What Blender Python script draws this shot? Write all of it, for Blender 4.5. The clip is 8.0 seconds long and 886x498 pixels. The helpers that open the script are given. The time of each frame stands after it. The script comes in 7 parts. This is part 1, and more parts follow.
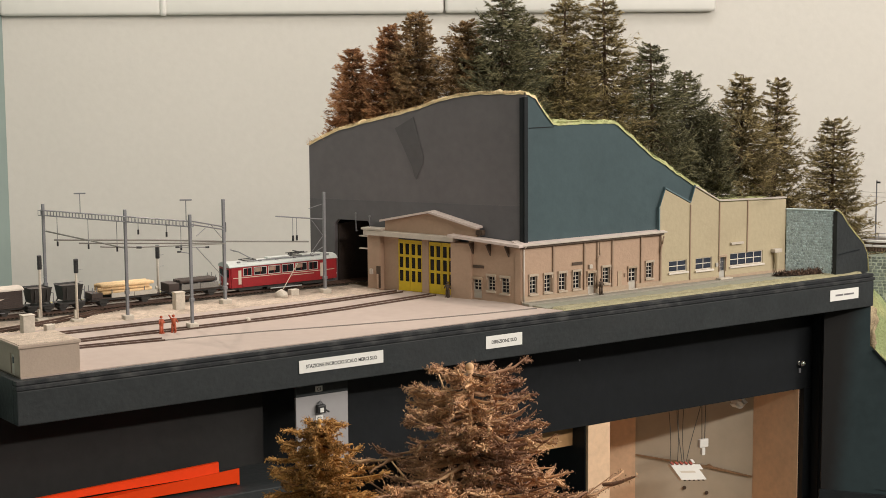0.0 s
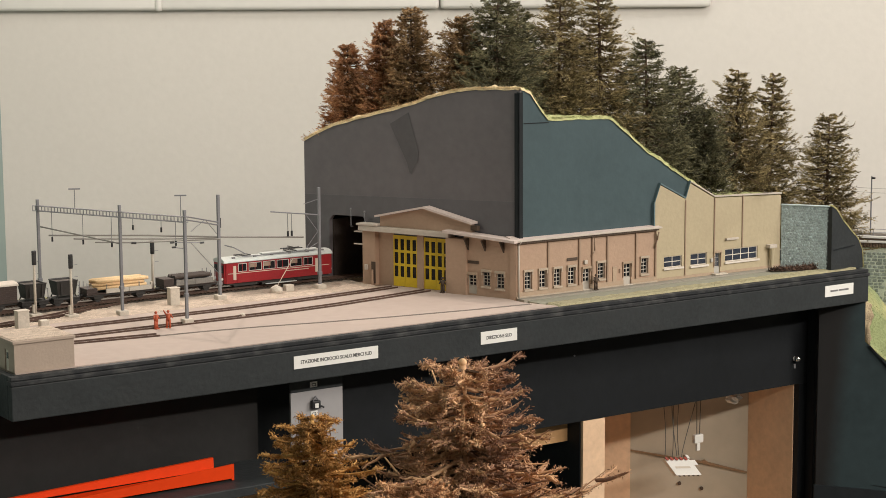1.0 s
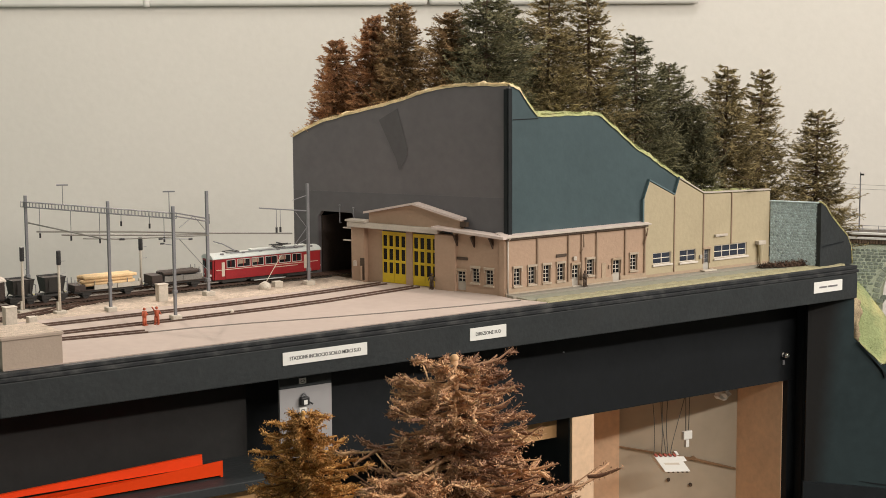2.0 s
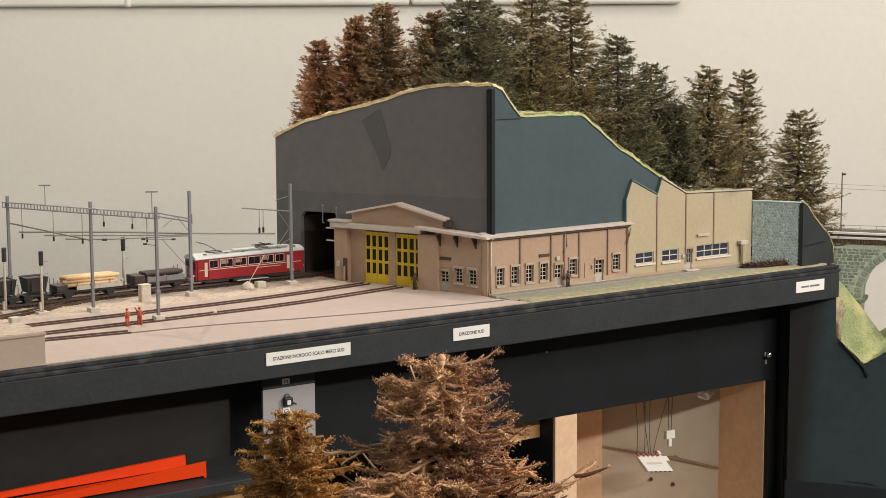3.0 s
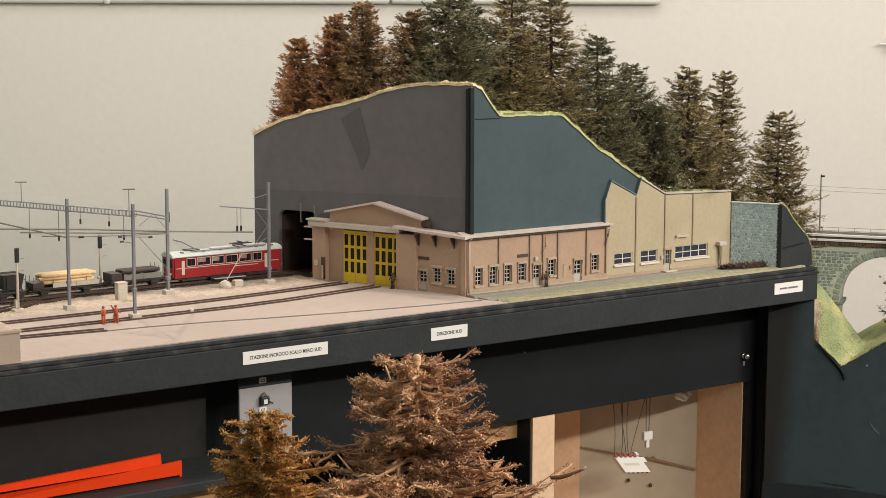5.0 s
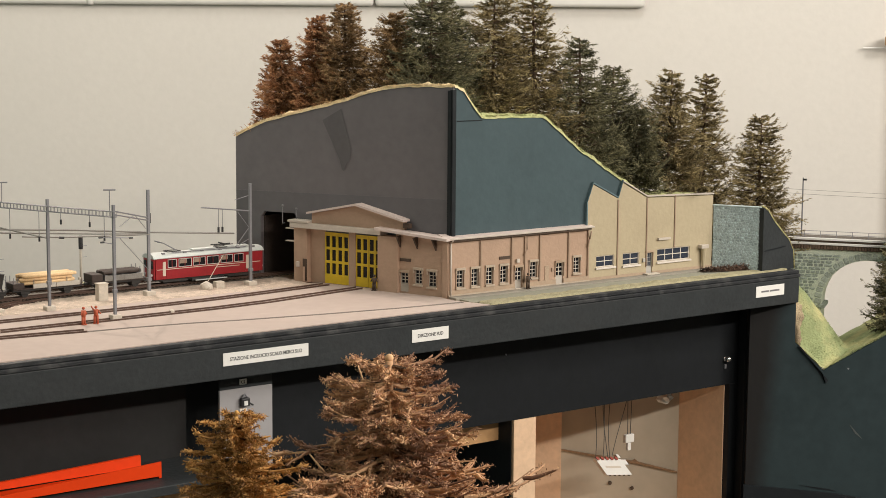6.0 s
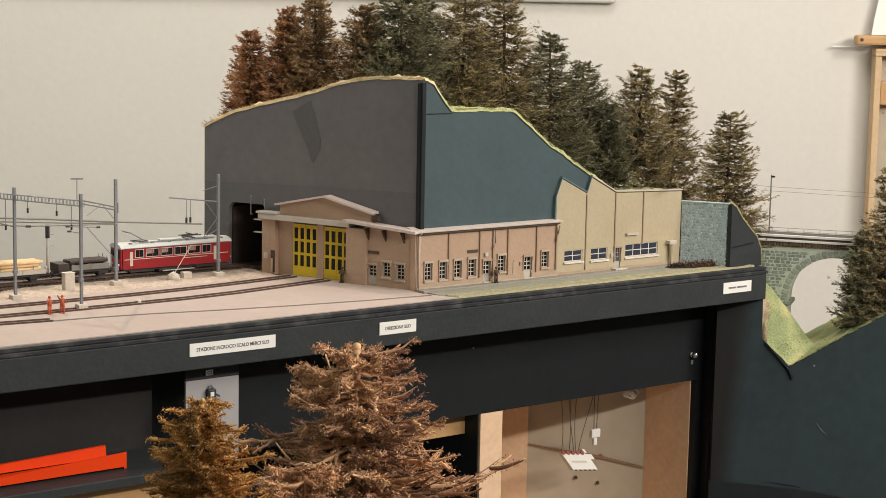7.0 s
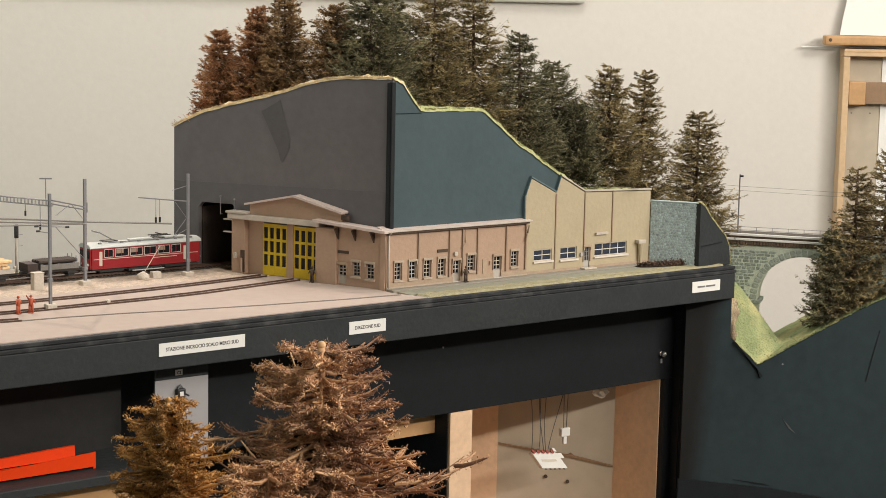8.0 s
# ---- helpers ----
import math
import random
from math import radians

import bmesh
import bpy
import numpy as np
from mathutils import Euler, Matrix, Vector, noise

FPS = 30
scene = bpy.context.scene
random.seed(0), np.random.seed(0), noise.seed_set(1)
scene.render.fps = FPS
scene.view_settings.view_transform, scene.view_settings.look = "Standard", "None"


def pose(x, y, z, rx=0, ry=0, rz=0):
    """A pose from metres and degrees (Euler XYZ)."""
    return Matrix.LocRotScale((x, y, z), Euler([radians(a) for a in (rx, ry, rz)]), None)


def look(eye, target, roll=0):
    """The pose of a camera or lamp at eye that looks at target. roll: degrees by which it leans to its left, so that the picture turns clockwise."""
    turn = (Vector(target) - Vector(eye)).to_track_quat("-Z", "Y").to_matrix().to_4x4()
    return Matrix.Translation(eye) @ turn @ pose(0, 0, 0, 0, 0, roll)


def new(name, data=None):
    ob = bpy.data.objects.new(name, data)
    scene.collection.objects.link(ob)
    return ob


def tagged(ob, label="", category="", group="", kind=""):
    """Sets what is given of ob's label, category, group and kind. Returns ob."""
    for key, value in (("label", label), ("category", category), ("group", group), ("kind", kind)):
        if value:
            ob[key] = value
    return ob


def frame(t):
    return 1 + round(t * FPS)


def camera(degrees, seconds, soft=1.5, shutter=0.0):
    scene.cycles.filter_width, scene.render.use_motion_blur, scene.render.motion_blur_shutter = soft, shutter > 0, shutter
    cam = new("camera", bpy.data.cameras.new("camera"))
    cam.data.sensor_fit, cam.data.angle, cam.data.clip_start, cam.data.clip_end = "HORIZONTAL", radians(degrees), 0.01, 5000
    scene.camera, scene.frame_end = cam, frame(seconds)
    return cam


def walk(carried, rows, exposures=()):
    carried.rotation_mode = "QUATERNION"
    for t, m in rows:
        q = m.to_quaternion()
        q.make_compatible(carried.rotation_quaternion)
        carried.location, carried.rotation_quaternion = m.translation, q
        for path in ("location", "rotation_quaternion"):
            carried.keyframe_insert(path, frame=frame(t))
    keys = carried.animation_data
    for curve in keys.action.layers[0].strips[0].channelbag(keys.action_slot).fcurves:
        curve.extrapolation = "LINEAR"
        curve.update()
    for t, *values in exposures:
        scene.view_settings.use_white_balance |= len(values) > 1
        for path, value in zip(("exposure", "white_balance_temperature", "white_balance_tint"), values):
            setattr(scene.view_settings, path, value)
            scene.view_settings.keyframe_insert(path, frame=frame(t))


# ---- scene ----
# camera and its way
cam = camera(27.63, 8.0, soft=0.65)
PATH = [
    (0, (-1.1877, -1.6523, 1.4546), (-0.0408, 0.0252, 1.1842), -0.39),
    (0.5, (-1.1874, -1.6519, 1.4542), (-0.0391, 0.0243, 1.1819), -0.38),
    (1, (-1.1864, -1.6525, 1.4546), (-0.0361, 0.0218, 1.1791), -0.36),
    (1.5, (-1.1851, -1.6504, 1.4536), (-0.0300, 0.0200, 1.1747), -0.32),
    (3, (-1.1880, -1.6481, 1.4535), (-0.0091, 0.0056, 1.1744), -0.29),
    (3.5, (-1.1873, -1.6473, 1.4541), (0.0025, -0.0020, 1.1719), -0.18),
    (4, (-1.1864, -1.6457, 1.4529), (0.0116, -0.0059, 1.1730), 0.04),
    (4.5, (-1.1851, -1.6431, 1.4526), (0.0123, -0.0028, 1.1729), 0.14),
    (6, (-1.1784, -1.6456, 1.4510), (0.0328, -0.0149, 1.1750), 0.39),
    (6.5, (-1.1760, -1.6454, 1.4495), (0.0552, -0.0300, 1.1714), 0.71),
    (7, (-1.1776, -1.6442, 1.4485), (0.0621, -0.0359, 1.1672), 1.13),
    (7.5, (-1.1792, -1.6469, 1.4489), (0.0683, -0.0446, 1.1685), 1.26),
    (8, (-1.1775, -1.6492, 1.4486), (0.0871, -0.0604, 1.1678), 1.19),
]
walk(cam, [(t, look(eye, target, roll)) for t, eye, target, roll in PATH], [(0, -0.12), (1.5, -0.10), (3.5, -0.06), (8, -0.03)])

# ---- light ----
world = bpy.data.worlds.new("room_dark")
scene.world = world
world.use_nodes = True
world.node_tree.nodes["Background"].inputs[0].default_value = (0.9, 0.85, 0.78, 1)
world.node_tree.nodes["Background"].inputs[1].default_value = 0.004


def lamp(name, eye, target, watts, size, colour, size_y=None):
    d = bpy.data.lights.new(name, "AREA")
    d.energy, d.size, d.color = watts, size, colour
    if size_y:
        d.shape, d.size_y = "RECTANGLE", size_y
    ob = new(name, d)
    ob.matrix_world = look(eye, target)
    return ob


lamp("tube_lamp", (0.45, -2.75, 2.35), (0.10, 0.1, 1.1), 57, 1.9, (1.0, 0.91, 0.81), 0.05)
lamp("spot_lamp", (1.65, -1.90, 2.35), (0.7, 0.3, 1.05), 42, 0.75, (1.0, 0.95, 0.87))
lamp("side_lamp", (-0.50, 0.88, 1.95), (0.30, 1.00, 0.95), 7.5, 0.25, (1.0, 0.88, 0.78))
track_light = bpy.data.lights.new("track_spot_lamp", "SPOT")
track_light.energy, track_light.color, track_light.shadow_soft_size = 48, (1.0, 0.84, 0.72), 0.03
track_light.spot_size, track_light.spot_blend = radians(62), 0.8
new("track_spot_lamp", track_light).matrix_world = look((-0.10, 1.28, 2.20), (-0.16, 0.24, 1.15))
lamp("ceiling_panel_lamp", (0.55, 0.15, 2.72), (0.55, 0.15, 0), 15, 1.2, (1.0, 0.95, 0.89), 0.3)

# ---- materials ----


def mat(name, colour, rough=0.7, vary=0.12, scale=40.0, bump=0.0, metal=0.0, stain=0.0, stain_colour=(0.1, 0.08, 0.06), per=0.0, glow=0.0, fine=6.0, spec=0.5):
    """Base colour with two scales of variation, an optional stain layer, per-object or per-island tint and fine relief."""
    m = bpy.data.materials.new(name)
    m.use_nodes = True
    nt = m.node_tree
    b = nt.nodes["Principled BSDF"]
    b.inputs["Roughness"].default_value, b.inputs["Metallic"].default_value = rough, metal
    b.inputs["Specular IOR Level"].default_value = spec
    tc = nt.nodes.new("ShaderNodeTexCoord")
    geo = nt.nodes.new("ShaderNodeNewGeometry")
    n1, n2 = nt.nodes.new("ShaderNodeTexNoise"), nt.nodes.new("ShaderNodeTexNoise")
    for n, s, d in ((n1, scale, 5), (n2, scale * fine, 3)):
        n.inputs["Scale"].default_value, n.inputs["Detail"].default_value = s, d
        nt.links.new(geo.outputs["Position"], n.inputs["Vector"])
    add = nt.nodes.new("ShaderNodeMath")
    add.operation = "ADD"
    nt.links.new(n1.outputs["Fac"], add.inputs[0])
    nt.links.new(n2.outputs["Fac"], add.inputs[1])
    ramp = nt.nodes.new("ShaderNodeMapRange")
    ramp.inputs["From Min"].default_value, ramp.inputs["From Max"].default_value = 0.6, 1.4
    ramp.inputs["To Min"].default_value, ramp.inputs["To Max"].default_value = 1 - vary, 1 + vary
    nt.links.new(add.outputs[0], ramp.inputs["Value"])
    value = ramp.outputs[0]
    if per:
        info = nt.nodes.new("ShaderNodeObjectInfo")
        mix = nt.nodes.new("ShaderNodeMath")
        mix.operation = "ADD"
        nt.links.new(info.outputs["Random"], mix.inputs[0])
        nt.links.new(geo.outputs["Random Per Island"], mix.inputs[1])
        r2 = nt.nodes.new("ShaderNodeMapRange")
        r2.inputs["From Max"].default_value = 2.0
        r2.inputs["To Min"].default_value, r2.inputs["To Max"].default_value = 1 - per, 1 + per
        nt.links.new(mix.outputs[0], r2.inputs["Value"])
        mul = nt.nodes.new("ShaderNodeMath")
        mul.operation = "MULTIPLY"
        nt.links.new(value, mul.inputs[0])
        nt.links.new(r2.outputs[0], mul.inputs[1])
        value = mul.outputs[0]
    sc = nt.nodes.new("ShaderNodeVectorMath")
    sc.operation = "SCALE"
    sc.inputs[0].default_value = colour
    nt.links.new(value, sc.inputs["Scale"])
    out = sc.outputs[0]
    if stain:
        n3 = nt.nodes.new("ShaderNodeTexNoise")
        n3.inputs["Scale"].default_value, n3.inputs["Detail"].default_value = scale * 0.35, 6
        nt.links.new(geo.outputs["Position"], n3.inputs["Vector"])
        r3 = nt.nodes.new("ShaderNodeMapRange")
        r3.inputs["From Min"].default_value, r3.inputs["From Max"].default_value = 0.5, 0.72
        r3.inputs["To Max"].default_value = stain
        nt.links.new(n3.outputs["Fac"], r3.inputs["Value"])
        mx = nt.nodes.new("ShaderNodeMix")
        mx.data_type = "RGBA"
        nt.links.new(r3.outputs[0], mx.inputs[0])
        nt.links.new(out, mx.inputs[6])
        mx.inputs[7].default_value = (*stain_colour, 1)
        out = mx.outputs[2]
    nt.links.new(out, b.inputs["Base Color"])
    if bump:
        bp = nt.nodes.new("ShaderNodeBump")
        bp.inputs["Strength"].default_value, bp.inputs["Distance"].default_value = bump, 0.002
        nt.links.new(n2.outputs["Fac"], bp.inputs["Height"])
        nt.links.new(bp.outputs[0], b.inputs["Normal"])
    if glow:
        b.inputs["Emission Color"].default_value = (*colour, 1)
        b.inputs["Emission Strength"].default_value = glow
    return m


def glass(name, colour=(0.008, 0.008, 0.010), rough=0.25):
    m = mat(name, colour, rough, 0.2, 90)
    m.node_tree.nodes["Principled BSDF"].inputs["Specular IOR Level"].default_value = 0.25
    return m


M = {
    "room_wall": mat("painted_plaster", (0.655, 0.622, 0.578), 0.85, 0.03, 2.5, 0.15, fine=30),
    "green_wall": mat("green_grey_plaster", (0.30, 0.38, 0.36), 0.8, 0.05, 3, 0.1),
    "floor": mat("grey_floor", (0.075, 0.068, 0.06), 0.5, 0.12, 4, 0.05),
    "ceiling": mat("white_ceiling", (0.78, 0.77, 0.74), 0.9, 0.03, 3, 0.1),
    "trunk": mat("white_plastic_trunking", (0.72, 0.70, 0.66), 0.5, 0.03, 8),
    "pine": mat("pine_wood", (0.50, 0.29, 0.13), 0.55, 0.14, 18, 0.1),
    "pine_pale": mat("pale_pine_wood", (0.60, 0.42, 0.25), 0.6, 0.12, 18, 0.1),
    "brown_wood": mat("brown_stained_wood", (0.27, 0.165, 0.09), 0.55, 0.14, 18, 0.1),
    "ply": mat("pale_plywood", (0.74, 0.51, 0.335), 0.7, 0.12, 22, 0.15, stain=0.25, stain_colour=(0.30, 0.17, 0.09)),
    "slate": mat("dark_slate_paint", (0.0310, 0.0350, 0.0375), 0.55, 0.18, 30, 0.25, stain=0.35, stain_colour=(0.042, 0.042, 0.043), spec=0.22),
    "black": mat("black_board_paint", (0.0130, 0.0160, 0.0188), 0.55, 0.2, 12, 0.15, stain=0.3, stain_colour=(0.014, 0.014, 0.017), spec=0.22),
    "dull_black": mat("dull_black_board_paint", (0.0195, 0.0190, 0.0190), 0.6, 0.2, 12, 0.15, stain=0.3, stain_colour=(0.022, 0.0212, 0.021), spec=0.2),
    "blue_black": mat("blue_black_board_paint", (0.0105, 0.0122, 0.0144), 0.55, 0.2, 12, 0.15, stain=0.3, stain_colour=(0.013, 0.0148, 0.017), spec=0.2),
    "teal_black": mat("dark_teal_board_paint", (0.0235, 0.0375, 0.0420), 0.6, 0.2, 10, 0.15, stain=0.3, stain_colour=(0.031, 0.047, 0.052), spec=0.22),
    "grey_hill": mat("grey_hill_board", (0.152, 0.141, 0.149), 0.6, 0.1, 14, 0.2, stain=0.25, stain_colour=(0.168, 0.155, 0.162), spec=0.22),
    "grey_patch": mat("grey_touch_up_paint", (0.113, 0.106, 0.112), 0.6, 0.1, 20, 0.2, spec=0.22),
    "teal_hill": mat("blue_grey_hill_board", (0.060, 0.090, 0.101), 0.6, 0.1, 14, 0.2, stain=0.3, stain_colour=(0.074, 0.103, 0.113), spec=0.22),
    "grey_low": mat("lower_grey_board", (0.130, 0.124, 0.132), 0.6, 0.1, 14, 0.2, spec=0.22),
    "teal_edge": mat("blue_cut_edge", (0.105, 0.165, 0.185), 0.6, 0.1, 30),
    "concrete": mat("pale_concrete_yard", (0.43, 0.35, 0.31), 0.85, 0.06, 12, 0.2, stain=0.25, stain_colour=(0.355, 0.300, 0.272), spec=0.22),
    "ballast": mat("pale_ballast", (0.56, 0.455, 0.37), 0.95, 0.35, 160, 0.8, stain=0.5, stain_colour=(0.40, 0.31, 0.24), spec=0.22),
    "dark_ballast": mat("dark_ballast", (0.155, 0.135, 0.115), 0.95, 0.4, 220, 0.8),
    "rust": mat("rusty_rail", (0.085, 0.045, 0.030), 0.6, 0.3, 90, 0.2),
    "sleeper": mat("brown_sleeper", (0.075, 0.05, 0.035), 0.9, 0.3, 120, 0.3),
    "grass": mat("straw_green_flock", (0.4, 0.37, 0.17), 0.95, 0.35, 120, 0.9, stain=0.6, stain_colour=(0.54, 0.45, 0.28), spec=0.22),
    "strip_grass": mat("pale_olive_flock", (0.35, 0.318, 0.2), 0.95, 0.3, 120, 0.9, stain=0.6, stain_colour=(0.42, 0.37, 0.26), spec=0.22),
    "grass_green": mat("green_flock", (0.265, 0.305, 0.15), 0.95, 0.2, 60, 0.9, stain=0.8, stain_colour=(0.56, 0.50, 0.25), spec=0.22),
    "pavement": mat("grey_pavement", (0.27, 0.25, 0.21), 0.9, 0.15, 60, 0.3),
    "seam": mat("grimy_joint", (0.19, 0.165, 0.145), 0.9, 0.3, 90, 0.3),
    "lane": mat("olive_grey_lane", (0.25, 0.245, 0.19), 0.9, 0.15, 60, 0.3),
    "peach": mat("peach_render", (0.42, 0.287, 0.205), 0.8, 0.07, 40, 0.2, stain=0.3, stain_colour=(0.36, 0.25, 0.18)),
    "tan": mat("tan_render", (0.435, 0.365, 0.245), 0.8, 0.06, 30, 0.2, stain=0.3, stain_colour=(0.37, 0.30, 0.2)),
    "plinth": mat("plinth_render", (0.4, 0.3, 0.215), 0.85, 0.12, 50, 0.2),
    "sill": mat("dull_cream_stone", (0.44, 0.36, 0.28), 0.8, 0.15, 90, 0.2),
    "pilaster": mat("brown_pilaster", (0.33, 0.235, 0.17), 0.8, 0.1, 60, 0.1),
    "roof": mat("pale_pink_roof", (0.60, 0.50, 0.46), 0.7, 0.08, 50, 0.15),
    "eave": mat("pale_eave", (0.52, 0.46, 0.40), 0.7, 0.08, 60, 0.1),
    "bracket": mat("dark_brown_bracket", (0.07, 0.045, 0.03), 0.7, 0.1, 60),
    "yellow": mat("yellow_painted_door", (0.62, 0.43, 0.015), 0.5, 0.08, 60, 0.1),
    "pane": glass("dark_pane"),
    "pane_blue": glass("blue_grey_pane", (0.035, 0.042, 0.06)),
    "white": mat("white_frame_paint", (0.42, 0.4, 0.37), 0.6, 0.05, 60),
    "pale_frame": mat("pale_window_paint", (0.66, 0.60, 0.54), 0.6, 0.05, 60),
    "cream_frame": mat("cream_window_paint", (0.46, 0.42, 0.37), 0.6, 0.08, 60),
    "grey_frame": mat("grey_frame_paint", (0.17, 0.165, 0.17), 0.6, 0.08, 60),
    "steel": mat("grey_steel", (0.20, 0.20, 0.215), 0.5, 0.12, 80, 0.1, metal=0.2),
    "wire": mat("dull_copper_wire", (0.22, 0.21, 0.19), 0.5, 0.1, 80, metal=0.4),
    "black_plastic": mat("black_plastic", (0.018, 0.018, 0.02), 0.5, 0.1, 60),
    "cement": mat("cement_block", (0.54, 0.48, 0.41), 0.9, 0.15, 80, 0.3),
    "hut": mat("beige_hut_render", (0.41, 0.325, 0.265), 0.85, 0.06, 60, 0.15),
    "orange_suit": mat("orange_figure_paint", (0.42, 0.085, 0.035), 0.6, 0.15, 200),
    "red": mat("crimson_coach_paint", (0.27, 0.010, 0.016), 0.32, 0.15, 60, stain=0.35, stain_colour=(0.15, 0.010, 0.012)),
    "silver": mat("silver_roof_paint", (0.55, 0.57, 0.55), 0.45, 0.08, 80, metal=0.3),
    "dim_blind": mat("dim_beige_blind", (0.30, 0.22, 0.17), 0.8, 0.2, 160),
    "cream": mat("cream_blind", (0.55, 0.48, 0.40), 0.7, 0.05, 60),
    "dark_metal": mat("dark_underframe", (0.022, 0.02, 0.019), 0.6, 0.3, 100, 0.2),
    "van_brown": mat("dark_brown_van_boards", (0.040, 0.026, 0.022), 0.7, 0.2, 80, 0.2),
    "van_roof": mat("pale_van_roof", (0.50, 0.44, 0.38), 0.7, 0.1, 60, 0.1),
    "log": mat("pale_log", (0.70, 0.49, 0.27), 0.75, 0.2, 150, 0.3, per=0.2),
    "side_grey": mat("grey_wagon_board", (0.21, 0.20, 0.185), 0.8, 0.2, 120, 0.2),
    "side_pale": mat("pale_wagon_board", (0.45, 0.42, 0.37), 0.8, 0.15, 120, 0.2),
    "log_dark": mat("dark_load", (0.05, 0.036, 0.03), 0.8, 0.3, 150, 0.3),
    "stone": mat("blue_grey_stone", (0.47, 0.57, 0.58), 0.9, 0.4, 220, 0.8, per=0.45),
    "stone_joint": mat("pale_joint", (0.50, 0.59, 0.59), 0.95, 0.15, 150, 0.4),
    "bridge_stone": mat("green_grey_stone", (0.295, 0.345, 0.30), 0.9, 0.2, 160, 0.6, per=0.35),
    "bridge_joint": mat("pale_mortar", (0.62, 0.68, 0.57), 0.95, 0.15, 150, 0.4),
    "voussoir": mat("pale_voussoir_stone", (0.37, 0.42, 0.365), 0.9, 0.2, 160, 0.6, per=0.25),
    "course_brown": mat("brown_course_stone", (0.12, 0.080, 0.055), 0.9, 0.25, 160, 0.5, per=0.5),
    "hill_grass": mat("straw_flock", (0.86, 0.69, 0.43), 0.95, 0.3, 120, 0.9, stain=0.6, stain_colour=(0.70, 0.54, 0.27), spec=0.22),
    "edge_grass": mat("yellow_green_flock", (0.50, 0.52, 0.25), 0.95, 0.35, 120, 0.9, stain=0.6, stain_colour=(0.62, 0.56, 0.33), spec=0.22),
    "slate_worn": mat("worn_slate_paint", (0.024, 0.026, 0.029), 0.55, 0.3, 160, 0.4, stain=0.75, stain_colour=(0.085, 0.085, 0.085), spec=0.22),
    "scrape": mat("scraped_grey_paint", (0.085, 0.090, 0.090), 0.7, 0.3, 120),
    "label": mat("white_label_tape", (0.80, 0.79, 0.76), 0.5, 0.02, 40),
    "ink": mat("black_ink", (0.05, 0.05, 0.053), 0.6, 0.05, 40),
    "plate": mat("light_grey_panel", (0.36, 0.35, 0.36), 0.5, 0.04, 14),
    "orange": mat("orange_plastic", (0.74, 0.050, 0.004), 0.55, 0.05, 20, spec=0.15),
    "chrome": mat("chrome_knob", (0.75, 0.75, 0.75), 0.15, 0.02, 20, metal=1.0),
    "inner": mat("grey_beige_board", (0.47, 0.405, 0.315), 0.85, 0.08, 8, 0.1, stain=0.25, stain_colour=(0.30, 0.26, 0.2)),
    "terminal": mat("white_plastic_terminal", (0.70, 0.68, 0.64), 0.5, 0.03, 40),
    "red_cap": mat("red_wire_cap", (0.30, 0.04, 0.02), 0.5, 0.1, 60),
    "cable": mat("grey_cable", (0.10, 0.095, 0.085), 0.6, 0.1, 60),
    "raw_plaster": mat("raw_brown_plaster", (0.42, 0.33, 0.21), 0.95, 0.4, 110, 0.8, stain=0.7, stain_colour=(0.12, 0.075, 0.05)),
    "bark": mat("brown_bark", (0.11, 0.07, 0.045), 0.95, 0.3, 150, 0.5),
}


def foliage(name, a, b, c):
    """Needles whose colour wanders between three tints from clump to clump and blade to blade."""
    m = mat(name, a, 0.9, 0.25, 60, 0)
    nt = m.node_tree
    bsdf = nt.nodes["Principled BSDF"]
    geo = nt.nodes.new("ShaderNodeNewGeometry")
    no = nt.nodes.new("ShaderNodeTexNoise")
    no.inputs["Scale"].default_value = 45
    nt.links.new(geo.outputs["Position"], no.inputs["Vector"])
    ad = nt.nodes.new("ShaderNodeMath")
    ad.operation = "MULTIPLY_ADD"
    ad.inputs[1].default_value, ad.inputs[2].default_value = 0.45, -0.22
    nt.links.new(geo.outputs["Random Per Island"], ad.inputs[0])
    ad2 = nt.nodes.new("ShaderNodeMath")
    nt.links.new(ad.outputs[0], ad2.inputs[0])
    nt.links.new(no.outputs["Fac"], ad2.inputs[1])
    ra = nt.nodes.new("ShaderNodeValToRGB")
    e = ra.color_ramp.elements
    e[0].position, e[0].color = 0.28, (*a, 1)
    e[1].position, e[1].color = 0.72, (*c, 1)
    k = e.new(0.5)
    k.color = (*b, 1)
    nt.links.new(ad2.outputs[0], ra.inputs["Fac"])
    nt.links.new(ra.outputs["Color"], bsdf.inputs["Base Color"])
    return m


